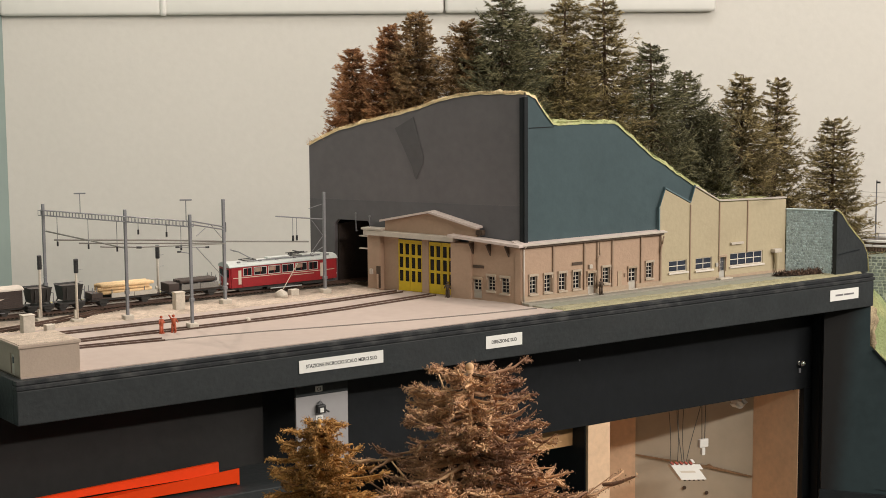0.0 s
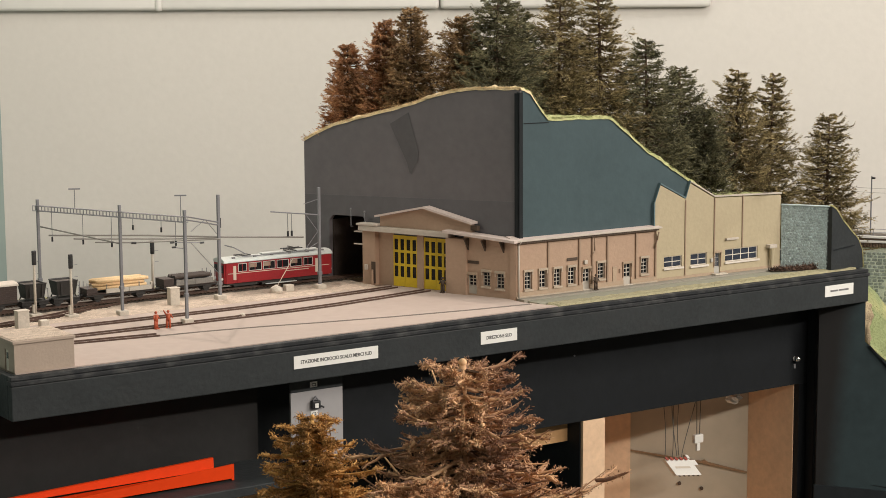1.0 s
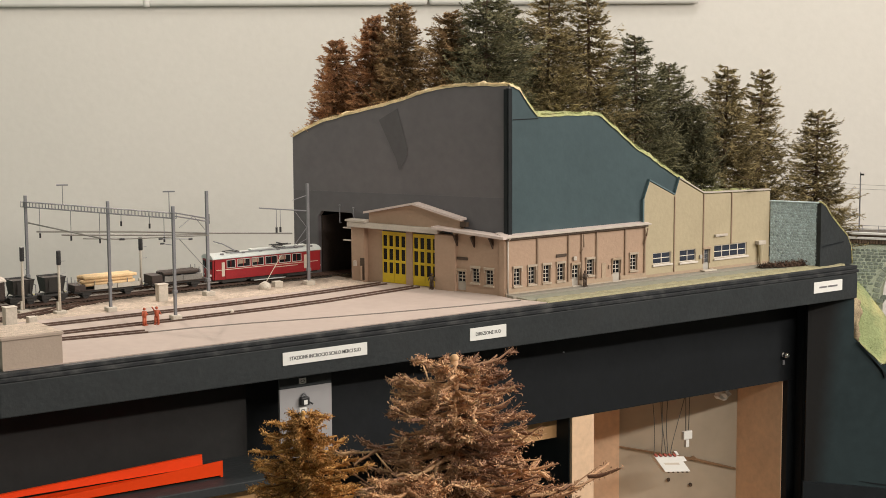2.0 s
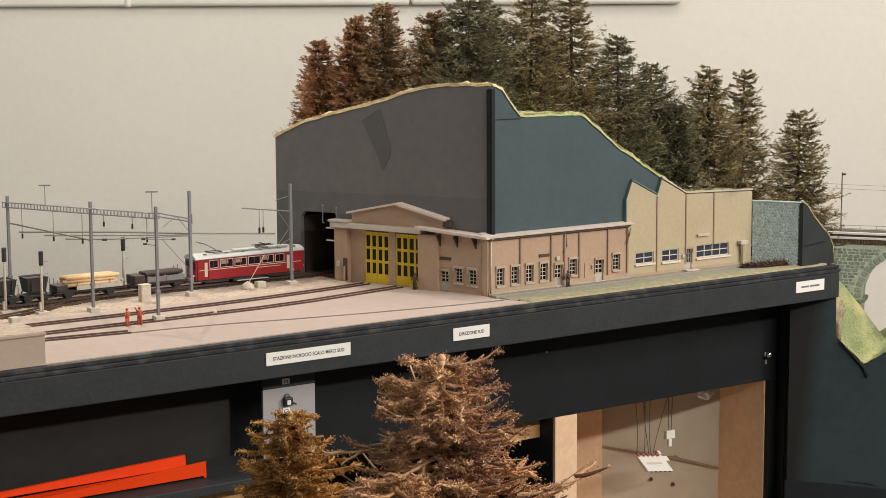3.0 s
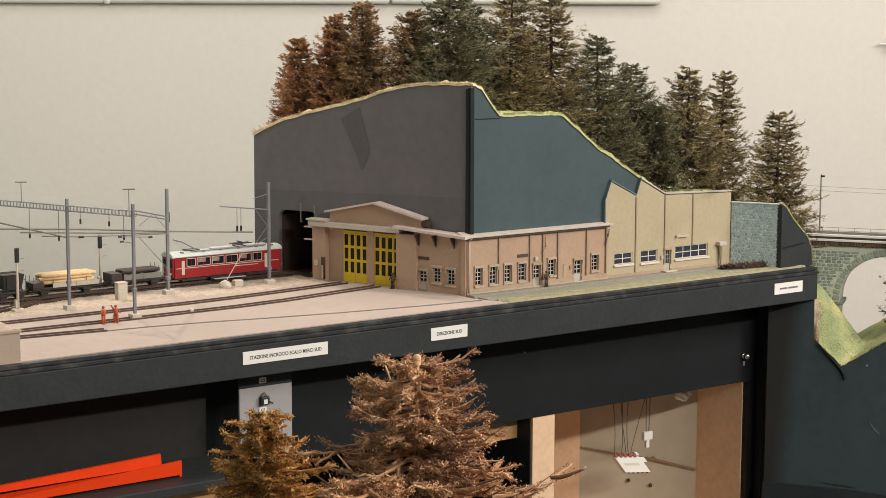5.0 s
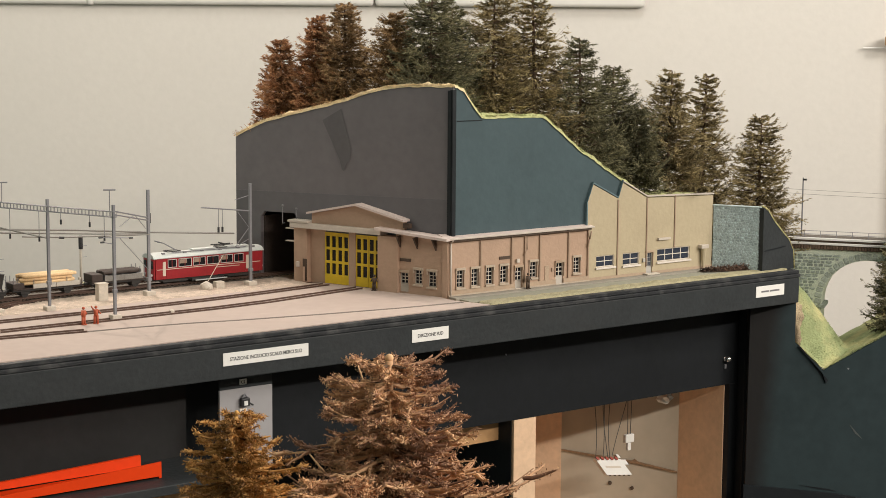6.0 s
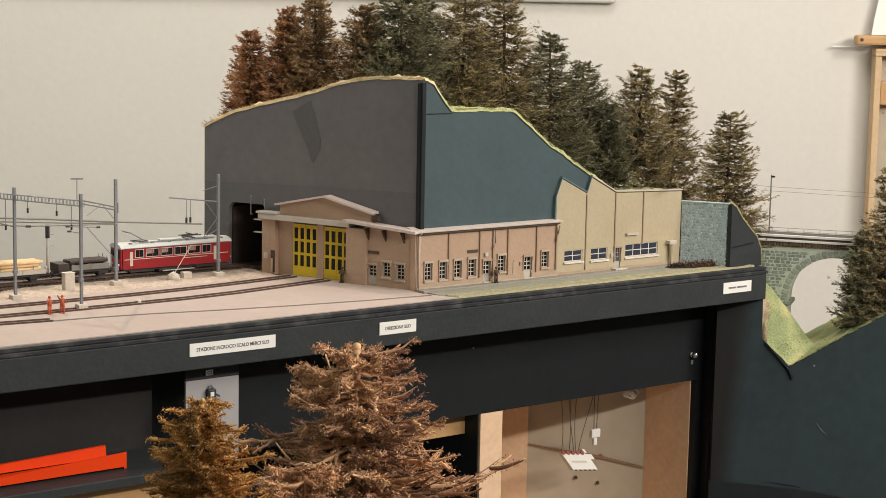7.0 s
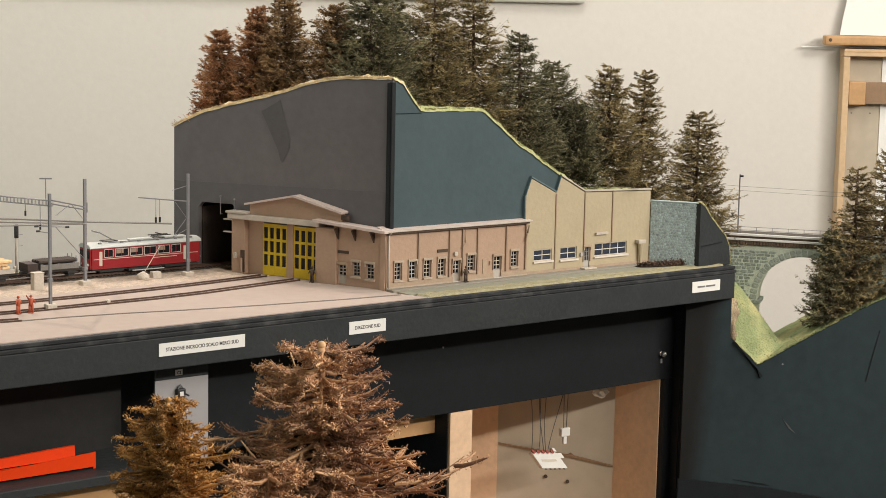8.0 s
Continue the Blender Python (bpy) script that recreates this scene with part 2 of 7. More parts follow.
def darken_to_table(m):
    """Mixes the board's teal softly into near-black towards the table end."""
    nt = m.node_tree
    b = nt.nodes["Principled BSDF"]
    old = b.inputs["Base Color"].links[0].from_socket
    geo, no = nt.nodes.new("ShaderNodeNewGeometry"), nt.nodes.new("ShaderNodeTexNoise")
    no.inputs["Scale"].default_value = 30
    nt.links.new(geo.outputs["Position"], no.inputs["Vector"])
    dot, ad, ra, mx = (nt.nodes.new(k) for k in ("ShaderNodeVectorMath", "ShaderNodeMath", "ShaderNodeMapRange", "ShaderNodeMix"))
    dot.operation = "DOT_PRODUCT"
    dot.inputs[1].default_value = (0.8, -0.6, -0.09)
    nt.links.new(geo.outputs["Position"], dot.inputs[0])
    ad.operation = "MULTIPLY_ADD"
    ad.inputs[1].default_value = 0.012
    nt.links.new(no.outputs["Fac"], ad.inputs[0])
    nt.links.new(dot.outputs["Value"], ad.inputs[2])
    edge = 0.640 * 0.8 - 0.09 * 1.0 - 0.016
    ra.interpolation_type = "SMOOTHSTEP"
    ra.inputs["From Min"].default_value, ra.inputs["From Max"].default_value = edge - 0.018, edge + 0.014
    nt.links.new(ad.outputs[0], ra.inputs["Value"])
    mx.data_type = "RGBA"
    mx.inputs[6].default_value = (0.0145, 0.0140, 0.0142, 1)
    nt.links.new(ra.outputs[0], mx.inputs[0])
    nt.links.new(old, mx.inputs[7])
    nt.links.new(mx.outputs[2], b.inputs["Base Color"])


darken_to_table(M["teal_black"])

LEAF = {
    "rusty": foliage("rusty_brown_needles", (0.150, 0.064, 0.028), (0.375, 0.180, 0.082), (0.590, 0.340, 0.170)),
    "russet": foliage("brown_green_needles", (0.105, 0.060, 0.027), (0.260, 0.160, 0.072), (0.450, 0.300, 0.150)),
    "rusty_dark": foliage("dark_scrub", (0.025, 0.017, 0.013), (0.075, 0.043, 0.030), (0.17, 0.10, 0.07)),
    "olive": foliage("olive_brown_needles", (0.080, 0.061, 0.028), (0.205, 0.160, 0.071), (0.410, 0.320, 0.155)),
    "green": foliage("dark_green_needles", (0.048, 0.048, 0.025), (0.125, 0.118, 0.060), (0.265, 0.240, 0.130)),
    "straw": foliage("straw_brown_flock", (0.230, 0.122, 0.080), (0.500, 0.285, 0.170), (0.760, 0.480, 0.270)),
    "peach": foliage("peach_brown_flock", (0.310, 0.155, 0.078), (0.600, 0.335, 0.175), (0.800, 0.490, 0.265)),
    "ochre": foliage("ochre_flock", (0.240, 0.120, 0.038), (0.540, 0.285, 0.086), (0.790, 0.460, 0.160)),
}

# ---- building helpers ----


def box(bm, x0, x1, y0, y1, z0, z1, bevel=0.0):
    r = bmesh.ops.create_cube(bm, size=1, matrix=Matrix.LocRotScale(((x0 + x1) / 2, (y0 + y1) / 2, (z0 + z1) / 2), None, (abs(x1 - x0), abs(y1 - y0), abs(z1 - z0))))
    if bevel:
        edges = list({e for v in r["verts"] for e in v.link_edges})
        bmesh.ops.bevel(bm, geom=edges, offset=bevel, segments=2, affect="EDGES", profile=0.6)


def bx(x0, x1, y0, y1, z0, z1, bevel=0.0):
    bm = bmesh.new()
    box(bm, x0, x1, y0, y1, z0, z1, bevel)
    return bm


def rod(bm, p, q, r0, r1=None, n=8):
    p, q = Vector(p), Vector(q)
    d = q - p
    m = Matrix.Translation((p + q) / 2) @ d.to_track_quat("Z", "Y").to_matrix().to_4x4()
    bmesh.ops.create_cone(bm, cap_ends=True, segments=n, radius1=r0, radius2=r0 if r1 is None else r1, depth=d.length, matrix=m)


def rods(*items):
    bm = bmesh.new()
    for it in items:
        rod(bm, *it)
    return bm


def tube(P, r, n=6):
    """One bent tube through the points P."""
    bm, prev = bmesh.new(), None
    for i, p in enumerate(P):
        d = (P[min(i + 1, len(P) - 1)] - P[max(i - 1, 0)]).normalized()
        e = d.orthogonal().normalized()
        f = d.cross(e)
        ring = [bm.verts.new(p + (e * math.cos(6.2832 * k / n) + f * math.sin(6.2832 * k / n)) * r) for k in range(n)]
        if prev:
            for k in range(n):
                bm.faces.new((prev[k], prev[(k + 1) % n], ring[(k + 1) % n], ring[k]))
        prev = ring
    return bm


def prism(poly, h, axis="z"):
    """A flat outline pushed out by h. axis z: outline in x, y. axis y: outline in x, z pushed along +y."""
    bm = bmesh.new()
    vs = [bm.verts.new((a, b, 0) if axis == "z" else (a, 0, b)) for a, b in poly]
    f = bm.faces.new(vs)
    r = bmesh.ops.extrude_face_region(bm, geom=[f])
    bmesh.ops.translate(bm, verts=[v for v in r["geom"] if isinstance(v, bmesh.types.BMVert)], vec=(0, 0, h) if axis == "z" else (0, h, 0))
    bmesh.ops.recalc_face_normals(bm, faces=bm.faces)
    return bm


def panel(u0, u1, z0, z1, holes, thick):
    """An upright wall in x, z with rectangular openings through it; thickness along +y."""
    bm = bmesh.new()
    holes = [(max(a, u0), min(b, u1), max(p, z0), min(q, z1)) for a, b, p, q in holes]
    us = sorted({u0, u1, *[h[0] for h in holes], *[h[1] for h in holes]})
    zs = sorted({z0, z1, *[h[2] for h in holes], *[h[3] for h in holes]})
    for a, b in zip(us, us[1:]):
        for p, q in zip(zs, zs[1:]):
            cu, cz = (a + b) / 2, (p + q) / 2
            if not any(h[0] < cu < h[1] and h[2] < cz < h[3] for h in holes):
                bm.faces.new([bm.verts.new(v) for v in ((a, 0, p), (b, 0, p), (b, 0, q), (a, 0, q))])
    bmesh.ops.remove_doubles(bm, verts=bm.verts, dist=1e-6)
    r = bmesh.ops.extrude_face_region(bm, geom=list(bm.faces))
    bmesh.ops.translate(bm, verts=[v for v in r["geom"] if isinstance(v, bmesh.types.BMVert)], vec=(0, thick, 0))
    bmesh.ops.recalc_face_normals(bm, faces=bm.faces)
    return bm


def moved(bm, m):
    bmesh.ops.transform(bm, matrix=m, verts=bm.verts)
    return bm


def mesh_of(name, bm, material):
    me = bpy.data.meshes.new(name)
    bm.to_mesh(me)
    bm.free()
    me.materials.append(material)
    return me


def thing(name, label, category, m=None, group="", kind=""):
    ob = new(name)
    ob.empty_display_size = 0.01
    ob.matrix_world = m or Matrix()
    return tagged(ob, label, category, group, kind)


def part(name, bm, material, parent, label="", smooth=False):
    ob = new(name, mesh_of(name, bm, material))
    ob.parent = parent
    if smooth:
        ob.data.shade_smooth()
    if label:
        ob["label"] = label
    return ob


def solid(name, bm, material, label, category, m=None, group="", kind="", smooth=False):
    ob = new(name, mesh_of(name, bm, material))
    ob.matrix_world = m or Matrix()
    if smooth:
        ob.data.shade_smooth()
    return tagged(ob, label, category, group, kind)


def soup(name, verts, faces, material):
    me = bpy.data.meshes.new(name)
    me.from_pydata([tuple(v) for v in verts], [], faces)
    me.materials.append(material)
    return me


# ---- the room ----
CORNER = Vector((0.100, 1.745, 0))
ROOM = Matrix.Translation(CORNER) @ Matrix(((0.8, 0.6, 0, 0), (-0.6, 0.8, 0, 0), (0, 0, 1, 0), (0, 0, 0, 1)))
# room axes: x along the rear wall, y out through it
solid("wall_north", bx(0, 5.2, 0, 0.12, 0, 2.8), M["room_wall"], "plain cream plastered room wall behind the layout", "wall", ROOM, kind="structure")
solid("wall_west", bx(-0.12, 0, -5.6, 0.12, 0, 2.8), M["green_wall"], "grey-green painted room wall", "wall", ROOM, kind="structure")
solid("wall_east", bx(5.2, 5.32, -5.6, 0.12, 0, 2.8), M["room_wall"], "plain cream plastered side wall", "wall", ROOM, kind="structure")
solid("wall_south", bx(-0.12, 5.32, -5.72, -5.6, 0, 2.8), M["room_wall"], "plain cream plastered wall", "wall", ROOM, kind="structure")
solid("floor", bx(-0.12, 5.32, -5.72, 0.12, -0.1, 0), M["floor"], "grey hard floor of the exhibition room", "floor", ROOM, kind="structure")
solid("ceiling", bx(-0.12, 5.32, -5.72, 0.12, 2.8, 2.9), M["ceiling"], "white painted ceiling", "ceiling", ROOM, kind="structure")


def trunking():
    t = thing("cable_trunking", "white rounded plastic cable trunking fixed along the wall", "trunking", ROOM)
    for a, b in ((0.0, 0.317), (0.322, 0.86), (0.863, 1.378)):
        part("trunking_length", bx(a, b, -0.018, -0.002, 1.447, 1.487, 0.007), M["trunk"], t, smooth=True)
    part("joint_sleeve", bx(0.312, 0.327, -0.020, -0.002, 1.445, 1.489, 0.007), M["trunk"], t, smooth=True)


trunking()


def wall_rack():
    """Pine rack against the rear wall, with a cross bar on top and a block inside."""
    t = thing("wall_rack", "pine wooden rack standing against the cream wall", "rack", ROOM @ Matrix.Translation((1.870, -0.003, 0)))
    part("side_post", bx(0.0042, 0.0165, -0.034, 0, 0, 1.3574, 0.0015), M["pine_pale"], t)
    part("side_post", bx(0.5, 0.513, -0.034, 0, 0, 1.3574, 0.0015), M["pine_pale"], t)
    part("top_rail", bx(0.0035, 0.5135, -0.036, 0, 1.3576, 1.3718, 0.0015), M["pine_pale"], t)
    part("rail_groove", bx(0.0035, 0.5135, -0.0366, -0.0361, 1.3655, 1.3668), M["pine"], t)
    bar = part("cross_bar", bx(-0.035, 0.6, -0.042, -0.012, 1.3782, 1.3966, 0.004), M["pine"], t, "varnished pine bar with a rounded end")
    part("bar_hole", rods(((-0.026, -0.0425, 1.388), (-0.026, -0.0418, 1.388), 0.0035)), M["bracket"], bar)
    part("bar_cleat", bx(0.10, 0.16, -0.030, -0.002, 1.3720, 1.3780), M["pine"], t)
    part("thin_lath", bx(-0.0740, 0.2, -0.0115, -0.0070, 1.3728, 1.3752, 0.0006), M["label"], t, "thin white lath behind the bar")
    part("back_panel", bx(0.0167, 0.0850, -0.008, -0.002, 0, 1.3572), M["inner"], t, "grey-beige back panel")
    part("white_panel", bx(0.0852, 0.4998, -0.010, -0.002, 0, 1.3572), M["label"], t, "white inner panel")
    part("wood_block", bx(0.0167, 0.0492, -0.034, -0.009, 1.2650, 1.3090, 0.002), M["pine"], t)
    part("block_bar", bx(0.0494, 0.30, -0.026, -0.0105, 1.2665, 1.3085, 0.001), M["brown_wood"], t, "darker brown wooden bar")
    part("shelf_board", bx(0.0174, 0.4996, -0.032, -0.0105, 0.9, 0.918), M["pine"], t)
    for u in (0.030, 0.066):
        part("screw_head", rods(((u, -0.0086, 1.2480), (u, -0.0080, 1.2480), 0.0018)), M["steel"], t)
    sh = thing("paper_sheet", "white card sheet propped on the pine rack", "sheet", ROOM @ Matrix.Translation((1.870, -0.020, 1.3966)))
    part("card", moved(prism([(-0.0020, 0.001), (0.5, 0.001), (0.5, 0.26), (0.045, 0.26), (0.0020, 0.030)], 0.002, "y"), pose(0, 0, 0, -2)), M["label"], sh)


wall_rack()

# ---- the layout table ----
G = 1.10  # top of the yard
X0, X1, YB = -0.5625, 0.640, 0.405


def layout_table():
    t = thing("layout_table", "dark slate painted layout table with a raised front fascia", "table")
    part("fascia_board", bx(X0, X1, -0.004, 0.006, 1.0550, 1.0895, 0.0012), M["slate"], t)
    part("fascia_cap", bx(X0 - 0.001, X1 + 0.001, -0.0052, 0.006, 1.0899, 1.0945, 0.001), M["slate_worn"], t, "slate edge strip with chipped paint")
    part("edge_strip", bx(X0, X1, -0.0035, 0.006, 1.0949, 1.0993, 0.0008), M["slate_worn"], t)
    part("end_board", bx(X0, X0 + 0.008, 0.0062, YB, 1.0550, 1.0993, 0.001), M["slate"], t)
    part("end_board", bx(X1 - 0.008, X1, 0.0062, 0.05, 1.0550, 1.0993, 0.001), M["slate"], t)
    part("rear_board", bx(X0 + 0.0082, X1, YB - 0.006, YB, 1.0550, 1.0965), M["black"], t)
    part("table_top", bx(X0 + 0.0082, X1 - 0.0082, 0.0062, YB - 0.0062, 1.080, 1.0965), M["ply"], t)
    part("under_batten", bx(X0 + 0.01, X1 - 0.01, 0.0075, 0.03, 1.0552, 1.0795), M["black"], t)
    for x in (-0.52, 0.30):
        part("table_leg", bx(x, x + 0.045, 0.34, 0.385, 0, 1.0795, 0.002), M["black"], t)
    return t


layout_table()

# ground: concrete yard, ballast, grass and lane strips laid edge to edge on the table top
solid("ground", prism([(X0 + 0.009, 0.0063), (0.118, 0.0063), (0.100, 0.052), (0.105, 0.262), (-0.0, 0.262), (X0 + 0.009, 0.250)], 0.0035), M["concrete"],
      "pale concrete yard in front of the engine shed", "yard", pose(0, 0, 1.0966), kind="structure")


def rough_sheet(x0, x1, y0, y1, z, amp, nx, ny, material, name, label, category, edge_low=True, skew=0.0):
    """A lumpy strip of scenic material; its rim sinks to the table."""
    v, f = [], []
    for j in range(ny + 1):
        for i in range(nx + 1):
            x, y = x0 + (x1 - x0) * i / nx + skew * j / ny, y0 + (y1 - y0) * j / ny
            h = amp * (0.5 + noise.noise(Vector((x * 70, y * 70, 3))) + 0.6 * noise.noise(Vector((x * 260, y * 260, 7))))
            if edge_low and (i in (0, nx) or j in (0, ny)):
                h = -0.0025
            v.append((x, y, z + h))
    for j in range(ny):
        for i in range(nx):
            a = j * (nx + 1) + i
            f.append((a, a + 1, a + nx + 2, a + nx + 1))
    ob = new(name, soup(name, v, f, material))
    ob.data.shade_smooth()
    return tagged(ob, label, category, kind="structure")


rough_sheet(X0 + 0.009, 0.03, 0.2505, 0.330, 1.1000, 0.0012, 220, 34, M["ballast"], "ballast_bed", "pale sandy ballast between the tracks", "ballast")
rough_sheet(X0 + 0.009, -0.002, 0.3945, 0.4045, 1.1030, 0.0030, 160, 8, M["grass"], "grass_verge", "straw-green flock verge along the table's rear edge", "grass", edge_low=False)
rough_sheet(-0.048, 0.000, 0.3540, 0.3940, 1.1045, 0.0040, 40, 30, M["grass"], "grass_patch", "bright straw-green flock patch at the hill foot", "grass")
rough_sheet(0.119, 0.630, 0.0063, 0.031, 1.1005, 0.0012, 200, 12, M["strip_grass"], "grass_strip", "straw-green flock strip along the table edge", "grass")
solid("road", bx(0.112, 0.575, 0.0315, 0.0565, 1.0966, 1.0998), M["lane"], "olive-grey narrow lane beside the shed", "road", kind="structure")
solid("pavement", bx(0.106, 0.5515, 0.0568, 0.0722, 1.0966, 1.1016, 0.0006), M["pavement"], "grey raised pavement along the shed wall", "pavement", kind="structure")
solid("roadbed", prism([(X0 + 0.009, -0.028), (0.02, -0.028), (0.02, 0.030), (X0 + 0.009, 0.030)], 0.0049), M["dark_ballast"], "dark ballasted double-track roadbed", "roadbed", pose(0, 0.3605, 1.0967), kind="structure")
rough_sheet(X0 + 0.009, 0.02, 0.331, 0.392, 1.1022, 0.0005, 300, 30, M["dark_ballast"], "roadbed_ballast", "dark ballast of the running lines", "ballast")


def track(name, pts, label, gauge=0.0120, sleepers=True, z=G, tie=0.0052):
    """A model track along a gently bent line: two rails with foot and head, on single sleepers."""
    t = thing(name, label, "track", group="yard tracks")
    P = [Vector((x, y, 0)) for x, y in pts]
    for side in (-0.5, 0.5):
        bm = bmesh.new()
        for w, z0, z1 in ((0.0011, 0.0, 0.0006), (0.0004, 0.0006, 0.0016), (0.0010, 0.0016, 0.0022)):
            prev = None
            for i, p in enumerate(P):
                d = (P[min(i + 1, len(P) - 1)] - P[max(i - 1, 0)]).normalized()
                nrm = Vector((-d.y, d.x, 0))
                c = p + nrm * side * gauge
                ring = [bm.verts.new(c + nrm * a + Vector((0, 0, z + b))) for a, b in ((-w / 2 * 1.4, z0), (w / 2 * 1.4, z0), (w / 2 * 1.4, z1), (-w / 2 * 1.4, z1))]
                if prev:
                    for k in range(4):
                        bm.faces.new((prev[k], prev[(k + 1) % 4], ring[(k + 1) % 4], ring[k]))
                prev = ring
        part("rail", bm, M["rust"], t)
    if sleepers:
        tie_mesh = mesh_of("sleeper", bx(-0.0011, 0.0011, -gauge * 0.875, gauge * 0.875, -0.0006, 0.0006), M["sleeper"])
        for p, q in zip(P, P[1:]):
            n = max(1, round((q - p).length / tie))
            d = (q - p).normalized()
            for i in range(n):
                c = p.lerp(q, (i + 0.5) / n)
                ob = new("sleeper", tie_mesh)
                ob.parent = t
                ob.matrix_basis = Matrix.Translation((c.x, c.y, z - 0.0004)) @ Matrix.Rotation(math.atan2(d.y, d.x), 4, "Z")
    return t


track("siding_track", [(-0.553, 0.2165), (-0.35, 0.2150), (-0.20, 0.2155), (-0.127, 0.2200), (-0.06, 0.2270), (0.0, 0.2350), (0.040, 0.2410)], "rusty siding track sunk in concrete to the shed", sleepers=False, z=G - 0.0003)
track("siding_track", [(-0.553, 0.1610), (-0.30, 0.1595), (-0.16, 0.1617), (-0.09, 0.1680), (-0.02, 0.1800), (0.058, 0.1935)], "rusty siding track sunk in concrete to the shed", sleepers=False, z=G - 0.0003)
track("siding_track", [(-0.553, 0.1350), (-0.4424, 0.1251), (-0.3937, 0.1190), (-0.350, 0.1130)], "short rusty siding track ending beside two figures", sleepers=False, z=G - 0.0003)
track("main_track", [(-0.553, 0.3370), (0.06, 0.3370)], "brown running track on dark ballast into the tunnel", z=G + 0.0032)
track("main_track", [(-0.553, 0.3800), (-0.050, 0.3800)], "brown running track on dark ballast by the verge", z=G + 0.0032)
track("main_track", [(-0.553, 0.255), (-0.47, 0.268), (-0.40, 0.290), (-0.33, 0.322), (-0.29, 0.334)], "brown connecting track curving to the running line", z=G + 0.0010)
SEAM = [(-0.350, 0.1085), (-0.300, 0.1040), (-0.235, 0.0925), (-0.17, 0.0765), (-0.08, 0.0585), (0.02, 0.0430), (0.100, 0.0350)]
for off, wide, up in ((0.0, 0.0016, 0.0007), (0.0030, 0.0009, 0.0005)):
    edge = [(x, y + off) for x, y in SEAM] + [(x, y + off - wide) for x, y in reversed(SEAM)]
    solid("slab_joint", prism(edge, 0.0012), M["seam"], "dark grooved joint line curving across the concrete yard", "joint", pose(0, 0, 1.1001 - 0.0012 + up), kind="structure")

# ---- the hill ----
UH = Vector((-0.347, 0.938, 0)).normalized()  # direction of the grey face and the shed front
NH = Vector((-UH.y, UH.x, 0)) * 1.0           # outward from the grey face
C0 = Vector((0.1145, 0.0765, 0))
GREY = [(0, 1.3526), (0.0645, 1.3512), (0.098, 1.3477), (0.1236, 1.3415), (0.154, 1.3324), (0.194, 1.3221), (0.239, 1.3115), (0.288, 1.2997), (0.318, 1.2869), (0.3356, 1.2789)]
TEAL = [(0, 1.3526), (0.006, 1.3520), (0.0170, 1.3462), (0.0325, 1.3250), (0.0440, 1.3139), (0.090, 1.3140), (0.1410, 1.3119), (0.1980, 1.2700), (0.2760, 1.2240)]
AX = Vector((1, 0, 0))


def profile(rows, s):
    for (a, za), (b, zb) in zip(rows, rows[1:]):
        if s <= b:
            return za + (zb - za) * (s - a) / (b - a)
    return rows[-1][1]


HTOP = TEAL + [(0.3160, 1.2015), (0.426, 1.1985), (0.440, 1.160), (0.475, 1.140), (0.505, 1.125), (0.53, 1.110)]


def hill_height(a, b):
    """a metres behind the front along the grey face, b metres along the teal face."""
    z = profile(HTOP, b) + (profile(GREY, a) - GREY[0][1]) * (1 - 0.45 * min(1, b / 0.3))
    return max(z, 1.06)


def hill_point(a, b):
    return C0 + UH * a + AX * b


